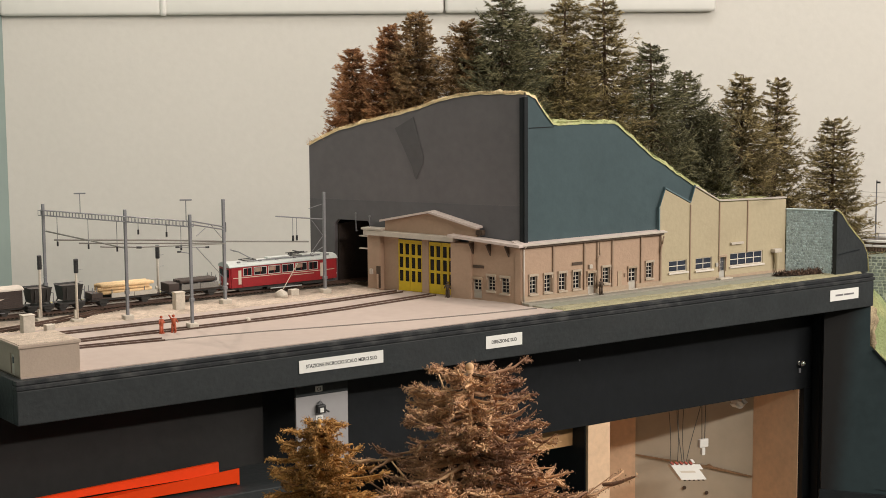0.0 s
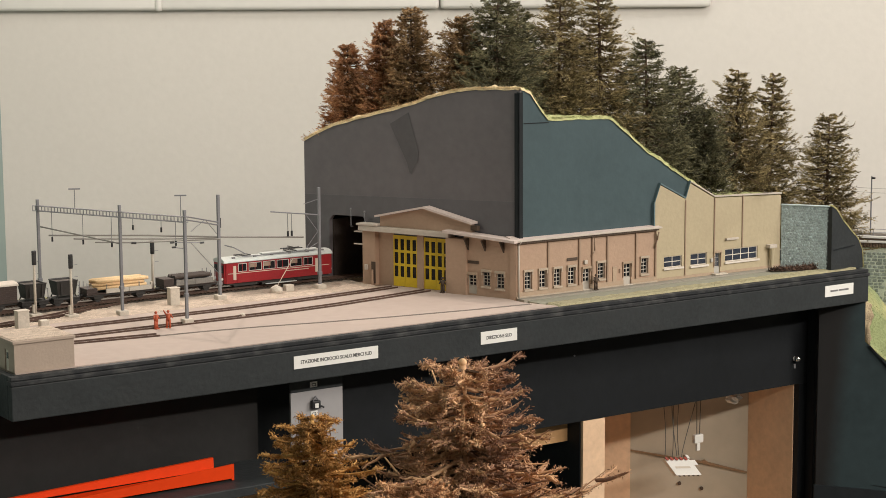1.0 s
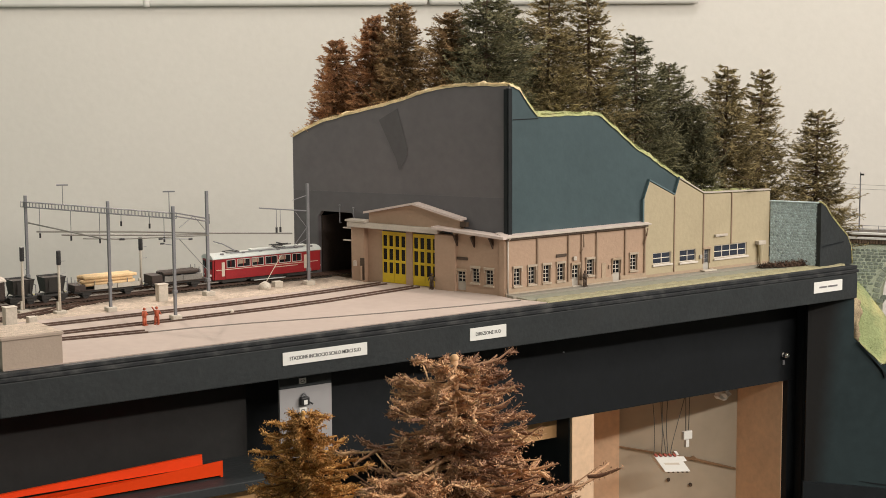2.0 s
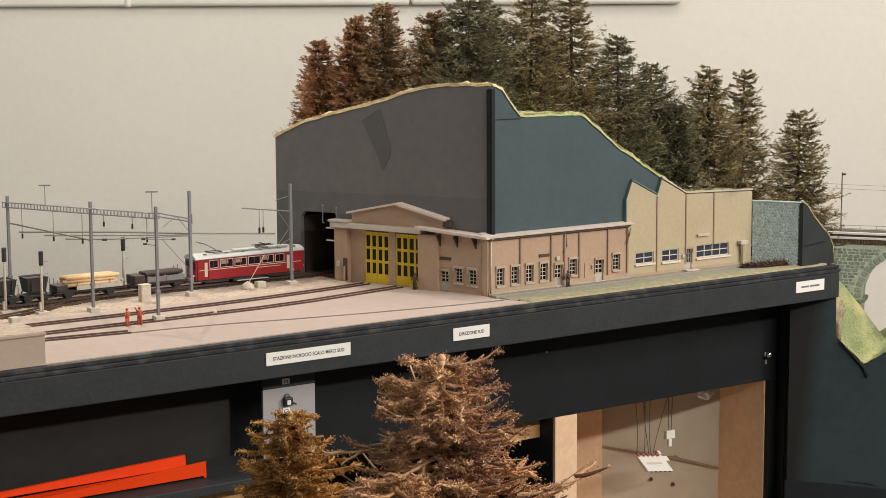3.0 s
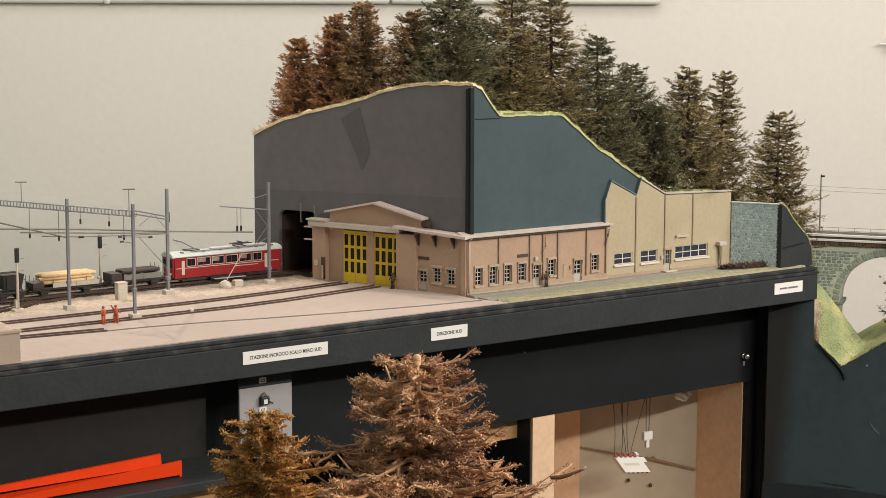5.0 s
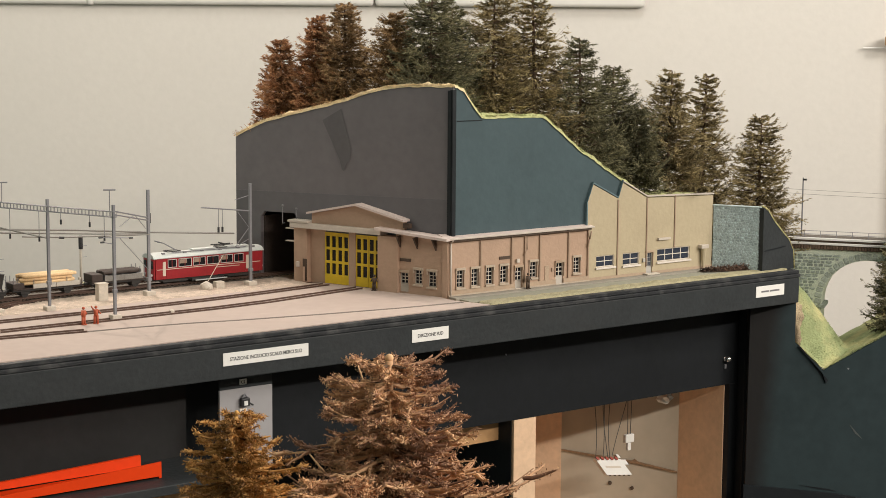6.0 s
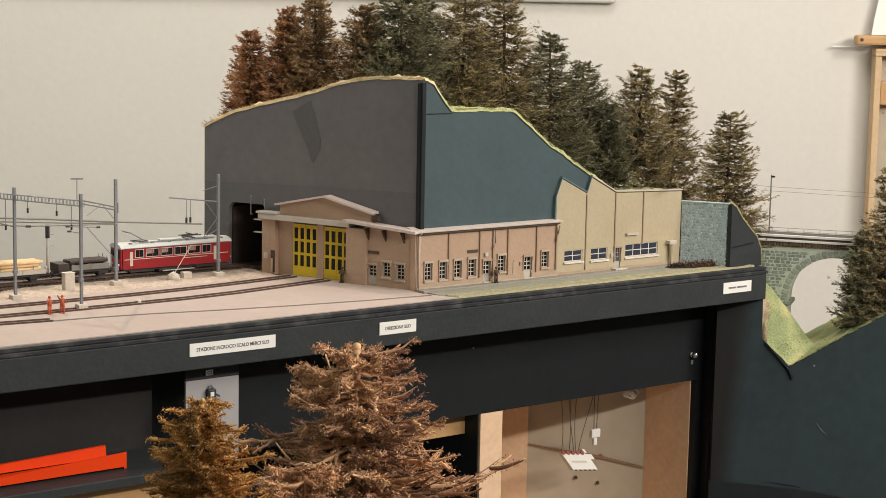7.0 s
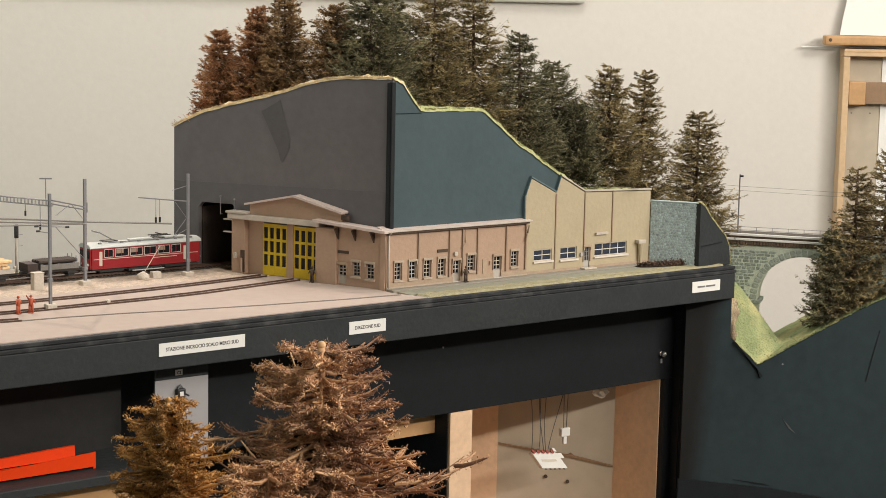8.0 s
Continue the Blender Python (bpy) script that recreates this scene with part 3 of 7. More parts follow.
def hill_body():
    t = thing("hill", "grassy model hill with dark painted board faces", "hill")
    # grey face board with the tunnel mouth cut in it
    S0, S1 = 0.2335, 0.2945
    outline = [(0, 1.100), (S0, 1.100), (S0, 1.178), (S0 + 0.006, 1.1855), (S1 - 0.006, 1.1850), (S1, 1.178), (S1, 1.100), (0.3356, 1.100)]
    outline += [(s, z) for s, z in reversed(GREY)]
    MU = Matrix.Translation(C0) @ Matrix(((UH.x, -NH.x, 0, 0), (UH.y, -NH.y, 0, 0), (0, 0, 1, 0), (0, 0, 0, 1)))
    part("grey_face", moved(prism(outline, 0.006, "y"), MU), M["grey_hill"], t, "grey painted board face with a tunnel mouth")
    part("paint_patch", moved(prism([(0.1945, 1.3060), (0.1655, 1.3212), (0.1500, 1.2720), (0.1515, 1.2620), (0.1615, 1.2440), (0.1645, 1.2460), (0.1680, 1.2580)], 0.0006, "y"), MU @ Matrix.Translation((0, -0.0007, 0))), M["grey_patch"], t, "darker slanting patch of touch-up paint")
    low = [(0.0015, 1.100), (S0, 1.100), (S0, 1.178), (S0 + 0.006, 1.1855), (S1 - 0.006, 1.1850), (S1, 1.178), (S1, 1.100), (0.3350, 1.100), (0.3350, 1.2100), (0.0015, 1.2180)]
    part("lower_band", moved(prism(low, 0.0006, "y"), MU @ Matrix.Translation((0, -0.0007, 0))), M["grey_low"], t, "slightly darker lower board")
    for s in (S0, S1 - 0.0015):
        part("tunnel_side", moved(bx(s, s + 0.0015, 0.0065, 0.16, 1.100, 1.178), MU), M["log_dark"], t)
    part("tunnel_roof", moved(bx(S0, S1, 0.0065, 0.16, 1.186, 1.188), MU), M["black"], t)
    part("tunnel_end", moved(bx(S0, S1, 0.161, 0.163, 1.100, 1.188), MU), M["black"], t)
    teal = [(0, 1.0968), (0.276, 1.0968), (0.276, 1.224)] + [(b, z) for b, z in reversed(TEAL[:-1])]
    part("teal_face", moved(prism(teal, 0.006, "y"), Matrix.Translation(C0 + Vector((0.0036, 0.0005, 0)))), M["teal_hill"], t, "blue-grey painted board face")
    part("board_seam", moved(bx(0.006, 0.0440, -0.0004, 0.0002, 1.3118, 1.3128), Matrix.Translation(C0)), M["black"], t)
    part("corner_post", moved(bx(-0.0022, 0.0032, -0.0022, 0.004, 1.0968, 1.3500, 0.0004), Matrix.Translation(C0)), M["black"], t, "black painted corner strip")
    part("corner_strip", moved(bx(0.0010, 0.0062, -0.0026, -0.0009, 1.0990, 1.3490, 0.0003), MU), M["black"], t, "black painted corner strip")
    # grassy top: a sheet over the boards
    na, nb = 60, 96
    v, f = [], []
    for j in range(na + 1):
        for i in range(nb + 1):
            a, b = 0.3356 * (j / na) ** 1.5, 0.53 * (i / nb) ** 1.4
            p = hill_point(a - 0.0012, b - 0.001)
            edge = j == 0 or i == 0
            n = 0.0035 * noise.noise(p * 55) + 0.0022 * noise.noise(p * 190) + 0.0012 * noise.noise(p * 420)
            lift = 0.0036 if not edge else 0.0002
            if j == 1 or i == 1:
                lift = 0.0040
            v.append((p.x, p.y, hill_height(a, b) + lift + n * (0.35 if edge else 1)))
    for j in range(na):
        for i in range(nb):
            k = j * (nb + 1) + i
            f.append((k, k + 1, k + nb + 2, k + nb + 1))
    ob = new("grass_top", soup("grass_top", v, f, M["hill_grass"]))
    ob.data.materials.append(M["edge_grass"])
    for poly in ob.data.polygons:
        poly.material_index = 1 if poly.index % nb > 10 else 0
    ob.data.shade_smooth()
    ob.parent = t
    # tufts of flock hanging over the two front edges
    rnd = random.Random(4)
    for name, tint, count in (("grass_tufts", "hill_grass", 5200), ("green_tufts", "edge_grass", 5200)):
        v, f = [], []
        for k in range(count):
            if name == "grass_tufts":
                a, b = rnd.uniform(0, 0.3356), rnd.uniform(-0.0015, 0.006)
            else:
                a, b = rnd.uniform(-0.001, 0.007), rnd.uniform(0.004, 0.335)
            p = hill_point(a, b)
            q = Vector((p.x, p.y, hill_height(max(a, 0), max(b, 0)) + 0.0030))
            d = Vector((rnd.uniform(-1, 0.6), rnd.uniform(-1, 0.6), rnd.uniform(-0.6, 1))).normalized() * rnd.uniform(0.0010, 0.0030)
            s = Vector((rnd.uniform(-1, 1), rnd.uniform(-1, 1), rnd.uniform(-1, 1))).normalized() * 0.0006
            n = len(v)
            v += [q - s, q + s, q + d]
            f.append((n, n + 1, n + 2))
        ob = new(name, soup(name, v, f, M[tint]))
        ob.parent = t
        ob["kind"] = "stuff"
    # closing boards behind
    back = [hill_point(0.3356, 0.01), hill_point(0.3356, 0.53), hill_point(0.0, 0.53)]
    bm = bmesh.new()
    for p, q in zip(back, back[1:]):
        n = 14
        for i in range(n):
            r, s = p.lerp(q, i / n), p.lerp(q, (i + 1) / n)
            def top(w):
                rel = w - C0
                a = rel.y / UH.y
                return hill_height(min(max(a, 0), 0.3356), max(rel.x - UH.x * a, 0)) + 0.002
            bm.faces.new([bm.verts.new(c) for c in ((r.x, r.y, 0.9), (s.x, s.y, 0.9), (s.x, s.y, top(s)), (r.x, r.y, top(r)))])
    part("rear_board", bm, M["black"], t)
    return t


hill_body()


def tunnel_lamp(a, z0, z1):
    """Thin post with a round head standing off the grey board."""
    p = C0 + UH * a + NH * 0.0040
    t = thing("tunnel_lamp", "thin grey lamp on the board above the tunnel", "lamp", Matrix.Translation((p.x, p.y, 0)), group="tunnel lamps")
    part("post", rods(((0, 0, z0), (0, 0, z1), 0.0006, None, 6)), M["steel"], t)
    bm = bmesh.new()
    bmesh.ops.create_uvsphere(bm, u_segments=10, v_segments=8, radius=0.0017, matrix=Matrix.Translation((0, 0, z1)))
    part("lamp_head", bm, M["grey_frame"], t, smooth=True)
    q = -NH * 0.0040
    part("wall_arm", rods(((0, 0, z0), (q.x, q.y, z0), 0.0006, None, 6)), M["steel"], t)


tunnel_lamp(0.2560, 1.1720, 1.1945)
tunnel_lamp(0.2340, 1.1780, 1.1920)

# ---- engine shed ----
F0 = Vector((0.1053, 0.0728, 0))
MF = Matrix.Translation(F0) @ Matrix(((UH.x, -NH.x, 0, 0), (UH.y, -NH.y, 0, 0), (0, 0, 1, 0), (0, 0, 0, 1)))   # x along the front, y into the shed


def window(parent, x0, x1, z0, z1, cols, rows, m=Matrix(), frame_mat="white", pane_mat="pane", deep=0.0020, name="window", sill=True, lintel=True, sill_mat="plinth", bar=0.00045, rim=0.0008):
    w = part(name, moved(panel(x0, x1, z0, z1, [(x0 + rim, x1 - rim, z0 + rim, z1 - rim)], 0.0012), m @ Matrix.Translation((0, deep - 0.0008, 0))), M[frame_mat], parent)
    a0, a1, b0, b1 = x0 + rim, x1 - rim, z0 + rim, z1 - rim
    cw, rh = (a1 - a0) / cols, (b1 - b0) / rows
    for i in range(cols):
        for j in range(rows):
            part("pane", moved(bx(a0 + i * cw + bar / 2, a0 + (i + 1) * cw - bar / 2, deep, deep + 0.0006, b0 + j * rh + bar / 2, b0 + (j + 1) * rh - bar / 2), m), M[pane_mat], w)
    for i in range(1, cols):
        part("glazing_bar", moved(bx(a0 + i * cw - bar / 2, a0 + i * cw + bar / 2, deep - 0.0004, deep + 0.0004, b0, b1), m), M[frame_mat], w)
    for j in range(1, rows):
        part("glazing_bar", moved(bx(a0, a1, deep - 0.0003, deep + 0.0003, b0 + j * rh - bar / 2, b0 + j * rh + bar / 2), m), M[frame_mat], w)
    if sill:
        part("sill", moved(bx(x0 - 0.0016, x1 + 0.0016, -0.0026, 0.0004, z0 - 0.0026, z0 - 0.0002, 0.0003), m), M[sill_mat], w)
    if lintel:
        part("lintel", moved(bx(x0 - 0.0018, x1 + 0.0018, -0.0024, 0.0004, z1 + 0.0002, z1 + 0.0030, 0.0003), m), M[sill_mat], w)
        for xa, xb in ((x0 - 0.0016, x0 - 0.0002), (x1 + 0.0002, x1 + 0.0016)):
            part("jamb", moved(bx(xa, xb, -0.0012, 0.0004, z0, z1 - 0.0042, 0.0002), m), M["pilaster"], w)
            part("lintel_ear", moved(bx(xa, xb, -0.0020, 0.0004, z1 - 0.0040, z1, 0.0002), m), M[sill_mat], w)
    return w


def engine_shed():
    t = thing("engine_shed", "peach rendered engine shed with two yellow gates", "shed")
    # long side wall
    ms = Matrix.Translation((0, 0.0728, 0))
    wins = [(0.1185, 0.1290), (0.1408, 0.1515), (0.1635, 0.1742), (0.1855, 0.1965), (0.2325, 0.2435), (0.3037, 0.3147)]
    hs = [(a, b, 1.1112 if i < 4 else 1.1138, 1.1322 if i < 4 else 1.1335) for i, (a, b) in enumerate(wins)]
    doors = [(0.2090, 0.2200, 1.1020, 1.1285), (0.2748, 0.2873, 1.1020, 1.1290)]
    part("side_wall", moved(panel(0.1056, 0.3300, 1.0990, 1.1690, hs + doors, 0.0036), ms), M["peach"], t)
    part("plinth", moved(panel(0.1056, 0.3300, 1.0990, 1.1085, [(a - 0.0002, b + 0.0002, 1.09, 1.12) for a, b, _, _ in doors], 0.0009), ms @ Matrix.Translation((0, -0.0010, 0))), M["plinth"], t, "darker plinth band")
    for i, (a, b, z0, z1) in enumerate(hs):
        window(t, a, b, z0, z1, 2, 4, ms, "cream_frame", "pane", bar=0.0009, rim=0.0007, sill_mat="sill")
    for a, b, z0, z1 in doors:
        d = part("side_door", moved(bx(a, b, 0.0014, 0.0024, z0, z0 + 0.0095), ms), M["cream_frame"], t, "pale grey door with glazed upper half")
        w = window(d, a, b, z0 + 0.0098, z1, 2, 3, ms, "cream_frame", "pane", sill=False, bar=0.0012)
        part("door_step", moved(bx(a - 0.001, b + 0.001, -0.0032, -0.0012, 1.1017, 1.1030), ms), M["cement"], d)
    part("side_door", moved(bx(0.2570, 0.2635, -0.0008, -0.0001, 1.1020, 1.1270, 0.0002), ms), M["plinth"], t, "plain beige door")
    for x in (0.1545, 0.2030, 0.2240, 0.2480, 0.2950, 0.3275):
        part("pilaster", moved(bx(x - 0.0011, x + 0.0011, -0.0022, -0.0002, 1.1090, 1.1680, 0.0003), ms), M["pilaster"], t)
    part("base_course", moved(panel(0.1056, 0.3300, 1.0990, 1.1032, [(a - 0.0002, b + 0.0002, 1.09, 1.12) for a, b, _, _ in doors], 0.0012), ms @ Matrix.Translation((0, -0.0024, 0))), M["sill"], t, "pale base course")
    part("downpipe", moved(rods(((0.1085, -0.0022, 1.1020), (0.1085, -0.0022, 1.1665), 0.0010), ((0.1085, -0.0022, 1.1665), (0.1085, -0.0075, 1.1715), 0.0010)), ms), M["eave"], t, smooth=True)
    part("downpipe", moved(rods(((0.2265, -0.0022, 1.1500), (0.2265, -0.0022, 1.1660), 0.0008), ((0.2265, -0.0022, 1.1500), (0.2220, -0.0022, 1.1440), 0.0008)), ms), M["pilaster"], t, smooth=True)
    part("downpipe", moved(rods(((0.3255, -0.003, 1.1460), (0.3285, -0.003, 1.1560), 0.0010), ((0.3285, -0.003, 1.1560), (0.3285, -0.006, 1.1660), 0.0010)), ms), M["pilaster"], t, smooth=True)
    part("name_board", moved(bx(0.1838, 0.2000, -0.0012, -0.0002, 1.1405, 1.1442), ms), M["bracket"], t, "small dark blank board")
    part("wall_lamp", moved(bx(0.2100, 0.2150, -0.0030, -0.0002, 1.1345, 1.1395, 0.0008), ms), M["eave"], t)
    part("meter_box", moved(bx(0.2675, 0.2705, -0.0016, -0.0002, 1.1190, 1.1235), ms), M["pilaster"], t)
    part("side_gutter", bx(0.098, 0.3335, 0.0655, 0.0690, 1.1705, 1.1728, 0.0008), M["eave"], t)
    bm = prism([(0.0660, 1.1706), (0.0660, 1.1722), (0.0860, 1.1762), (0.0860, 1.1706)], 0.232, "z")
    # roof over the long wall: an outline in y, z carried along x
    bm = moved(bm, Matrix(((0, 0, 1, 0.1005), (1, 0, 0, 0), (0, 1, 0, 0), (0, 0, 0, 1))))
    part("side_roof", bm, M["roof"], t)
    # eave shade modelled as a dark brown strip along the wall top
    part("eave_shade_strip", bx(0.1062, 0.3298, 0.0676, 0.0726, 1.1682, 1.1703), M["bracket"], t, "dark strip standing in for the shade under the eave")
    # short front wing
    wf = [(0.0165, 0.0278, 1.1115, 1.1300), (0.0370, 0.0478, 1.1130, 1.1305), (0.0570, 0.0690, 1.1020, 1.1255)]
    part("wing_wall", moved(panel(0.0012, 0.0760, 1.0990, 1.1735, wf, 0.0036), MF), M["peach"], t)
    window(t, *wf[0], 2, 4, MF, "cream_frame", "pane", bar=0.0008, sill_mat="sill")
    window(t, *wf[1], 2, 4, MF, "cream_frame", "pane", bar=0.0008, sill_mat="sill")
    d = part("side_door", moved(bx(wf[2][0], wf[2][1], 0.0014, 0.0024, 1.1020, 1.1115), MF), M["cream_frame"], t, "pale grey door with glazed upper half")
    window(d, wf[2][0], wf[2][1], 1.1118, 1.1255, 2, 3, MF, "cream_frame", "pane", sill=False, bar=0.0012)
    part("name_board", moved(bx(0.0535, 0.0693, -0.0012, -0.0002, 1.1395, 1.1430), MF), M["bracket"], t, "small dark blank board")
    part("corner_quoin", moved(bx(0.0002, 0.0075, -0.0014, -0.0002, 1.0990, 1.1690, 0.0003), MF), M["peach"], t)
    part("wing_roof", moved(prism([(-0.006, 1.1700), (-0.006, 1.1732), (0.100, 1.1795), (0.100, 1.1762)], 0.020, "y"), MF @ Matrix.Translation((0, -0.0125, 0))), M["roof"], t, "pale pinkish sheet roof")
    for s in (0.018, 0.045, 0.070):
        part("eave_bracket", moved(moved(prism([(0, 1.1560), (-0.0095, 1.1700), (0, 1.1710)], 0.0020, "y"), Matrix.Rotation(math.pi / 2, 4, "Z")), MF @ Matrix.Translation((s, -0.0003, 0))), M["bracket"], t)
    # gate bay
    part("gate_pier", moved(bx(0.2135, 0.2335, -0.0002, 0.0140, 1.0990, 1.1690, 0.0005), MF), M["peach"], t)
    part("gate_pier", moved(bx(0.0705, 0.1008, -0.0040, 0.0080, 1.0990, 1.1690, 0.0005), MF), M["peach"], t)
    part("gate_post", moved(bx(0.1417, 0.1518, 0.0060, 0.0105, 1.0990, 1.1675, 0.0004), MF), M["peach"], t)
    part("gate_jamb", moved(bx(0.1897, 0.2133, 0.0085, 0.0115, 1.0990, 1.1675), MF), M["peach"], t)
    part("gate_lintel", moved(bx(0.0950, 0.2360, -0.0060, 0.0135, 1.1694, 1.1760, 0.0006), MF), M["eave"], t, "pale lintel beam")
    part("gable_wall", moved(prism([(0.0650, 1.1762), (0.2060, 1.1762), (0.2060, 1.1885), (0.1340, 1.2030), (0.0650, 1.1885)], 0.006, "y"), MF @ Matrix.Translation((0, 0.0015, 0))), M["peach"], t)
    for a, b in (((0.2095, 1.1880), (0.1340, 1.2034)), ((0.1340, 1.2034), (0.0615, 1.1880))):
        part("gable_roof", moved(prism([a, b, (b[0], b[1] + 0.0026), (a[0], a[1] + 0.0026)], 0.026, "y"), MF @ Matrix.Translation((0, -0.0060, 0))), M["roof"], t)
    part("pier_roof", moved(bx(0.2065, 0.2385, -0.0070, 0.0140, 1.1764, 1.1790, 0.0004), MF), M["eave"], t)
    part("roof_vent", moved(bx(0.0560, 0.0660, 0.000, 0.006, 1.1800, 1.1860, 0.0006), MF), M["bracket"], t)
    # yellow gates, each of two leaves
    for g0, g1 in ((0.1520, 0.1895), (0.1030, 0.1415)):
        mid = (g0 + g1) / 2
        for a, b in ((g0, mid - 0.0002), (mid + 0.0002, g1)):
            cw = (b - a) / 2
            holes = [(a + i * cw + 0.0018, a + (i + 1) * cw - 0.0014, 1.1125 + j * 0.0172, 1.1125 + j * 0.0172 + 0.0140) for i in range(2) for j in range(3)]
            leaf = part("gate_leaf", moved(panel(a, b, 1.1006, 1.1655, holes, 0.0016), MF @ Matrix.Translation((0, 0.0072, 0))), M["yellow"], t, "yellow boarded gate leaf")
            for h in holes:
                part("pane", moved(bx(h[0], h[1], 0.0082, 0.0086, h[2], h[3]), MF), M["pane"], leaf)
            part("hinge_strap", moved(bx(a + 0.001, b - 0.001, 0.0068, 0.0071, 1.1615, 1.1625), MF), M["yellow"], leaf)
    part("wall_box", moved(bx(0.2240, 0.2285, -0.0035, -0.0004, 1.1190, 1.1260, 0.0006), MF), M["eave"], t)
    for z in (1.1660, 1.1500):
        part("wall_arm", moved(bx(0.2337, 0.2480, 0.0010, 0.0060, z, z + 0.0014, 0.0004), MF), M["eave"], t)
    part("wall_niche", moved(bx(0.2125, 0.2190, -0.0009, -0.0003, 1.1020, 1.1300), MF), M["bracket"], t, "dark niche with a hydrant")
    part("hydrant", moved(rods(((0.2158, -0.003, 1.1020), (0.2158, -0.003, 1.1200), 0.0014)), MF), M["peach"], t)
    part("inner_wall", moved(bx(0.072, 0.2330, 0.0120, 0.0135, 1.1000, 1.1690), MF), M["black"], t)
    return t


engine_shed()

# ---- saw-tooth works ----


def works():
    t = thing("works_building", "tan rendered works front with saw-tooth gables", "factory")
    my = Matrix.Translation((0, 0.0730, 0))
    wins = [(0.3428, 0.3738, 1.1175, 1.1322), (0.3886, 0.4175, 1.1165, 1.1322), (0.4495, 0.5085, 1.1165, 1.1334)]
    door = (0.4300, 0.4405, 1.1020, 1.1300)
    front = panel(0.3302, 0.5500, 1.0990, 1.1600, wins + [door], 0.0040)
    top = prism([(0.3270, 1.1600), (0.5500, 1.1600), (0.5500, 1.1990), (0.4293, 1.2025), (0.3865, 1.2245), (0.3785, 1.2045), (0.3358, 1.2250), (0.3270, 1.2035)], 0.0040, "y")
    me = bpy.data.meshes.new("gable_top")
    top.to_mesh(me)
    front.from_mesh(me)
    top.free()
    bpy.data.meshes.remove(me)
    part("front_wall", moved(front, my), M["tan"], t)
    for a, b in (((0.3262, 1.2030), (0.3356, 1.2262)), ((0.3356, 1.2262), (0.3788, 1.2052)), ((0.3788, 1.2052), (0.3865, 1.2262)), ((0.3865, 1.2262), (0.4296, 1.2040)), ((0.4296, 1.2040), (0.5510, 1.2004))):
        part("coping", moved(prism([a, b, (b[0], b[1] + 0.0018), (a[0], a[1] + 0.0018)], 0.0060, "y"), my @ Matrix.Translation((0, -0.0010, 0))), M["teal_edge"] if a[0] < 0.34 or 0.378 < a[0] < 0.38 else M["eave"], t)
    part("cut_edge", moved(bx(0.3248, 0.3268, -0.0008, 0.0045, 1.1700, 1.2035), my), M["teal_edge"], t, "blue cut edge of the board")
    for x, z0 in ((0.3785, 1.1052), (0.4293, 1.1320), (0.4795, 1.1336)):
        part("wall_rib", moved(bx(x - 0.0008, x + 0.0008, -0.0014, -0.0002, z0, 1.2030), my), M["pilaster"], t)
    part("plinth", moved(panel(0.3302, 0.5500, 1.0990, 1.1050, [(door[0] - 0.0002, door[1] + 0.0002, 1.09, 1.12)], 0.0008), my @ Matrix.Translation((0, -0.0009, 0))), M["plinth"], t)
    window(t, *wins[0], 2, 2, my, "pale_frame", "pane_blue", lintel=False, bar=0.0010, rim=0.0010, sill_mat="pale_frame")
    window(t, *wins[1], 2, 2, my, "pale_frame", "pane_blue", lintel=False, bar=0.0010, rim=0.0010, sill_mat="pale_frame")
    window(t, *wins[2], 4, 2, my, "pale_frame", "pane_blue", lintel=False, bar=0.0010, rim=0.0010, sill_mat="pale_frame")
    d = part("works_door", moved(bx(door[0], door[1], 0.0014, 0.0024, door[2], 1.1110), my), M["white"], t, "white door with glazed upper half")
    window(d, door[0], door[1], 1.1112, door[3], 3, 3, my, "white", "pane_blue", sill=False)
    part("door_step", moved(bx(0.424, 0.446, -0.0100, -0.0011, 1.1018, 1.1035, 0.0004), my), M["cement"], t)
    part("name_board", moved(bx(0.4490, 0.4705, -0.0035, -0.0002, 1.1455, 1.1482), my), M["eave"], t, "narrow pale canopy board")
    part("wall_lamp", moved(bx(0.4225, 0.4265, -0.0025, -0.0002, 1.1185, 1.1235, 0.0006), my), M["white"], t)
    part("vent_hood", moved(bx(0.5235, 0.5370, -0.0080, -0.0002, 1.1290, 1.1340, 0.0008), my), M["eave"], t)
    part("vent_pipe", moved(rods(((0.5302, -0.0045, 1.1035), (0.5302, -0.0045, 1.1290), 0.0016, 0.0040)), my), M["tan"], t)


works()


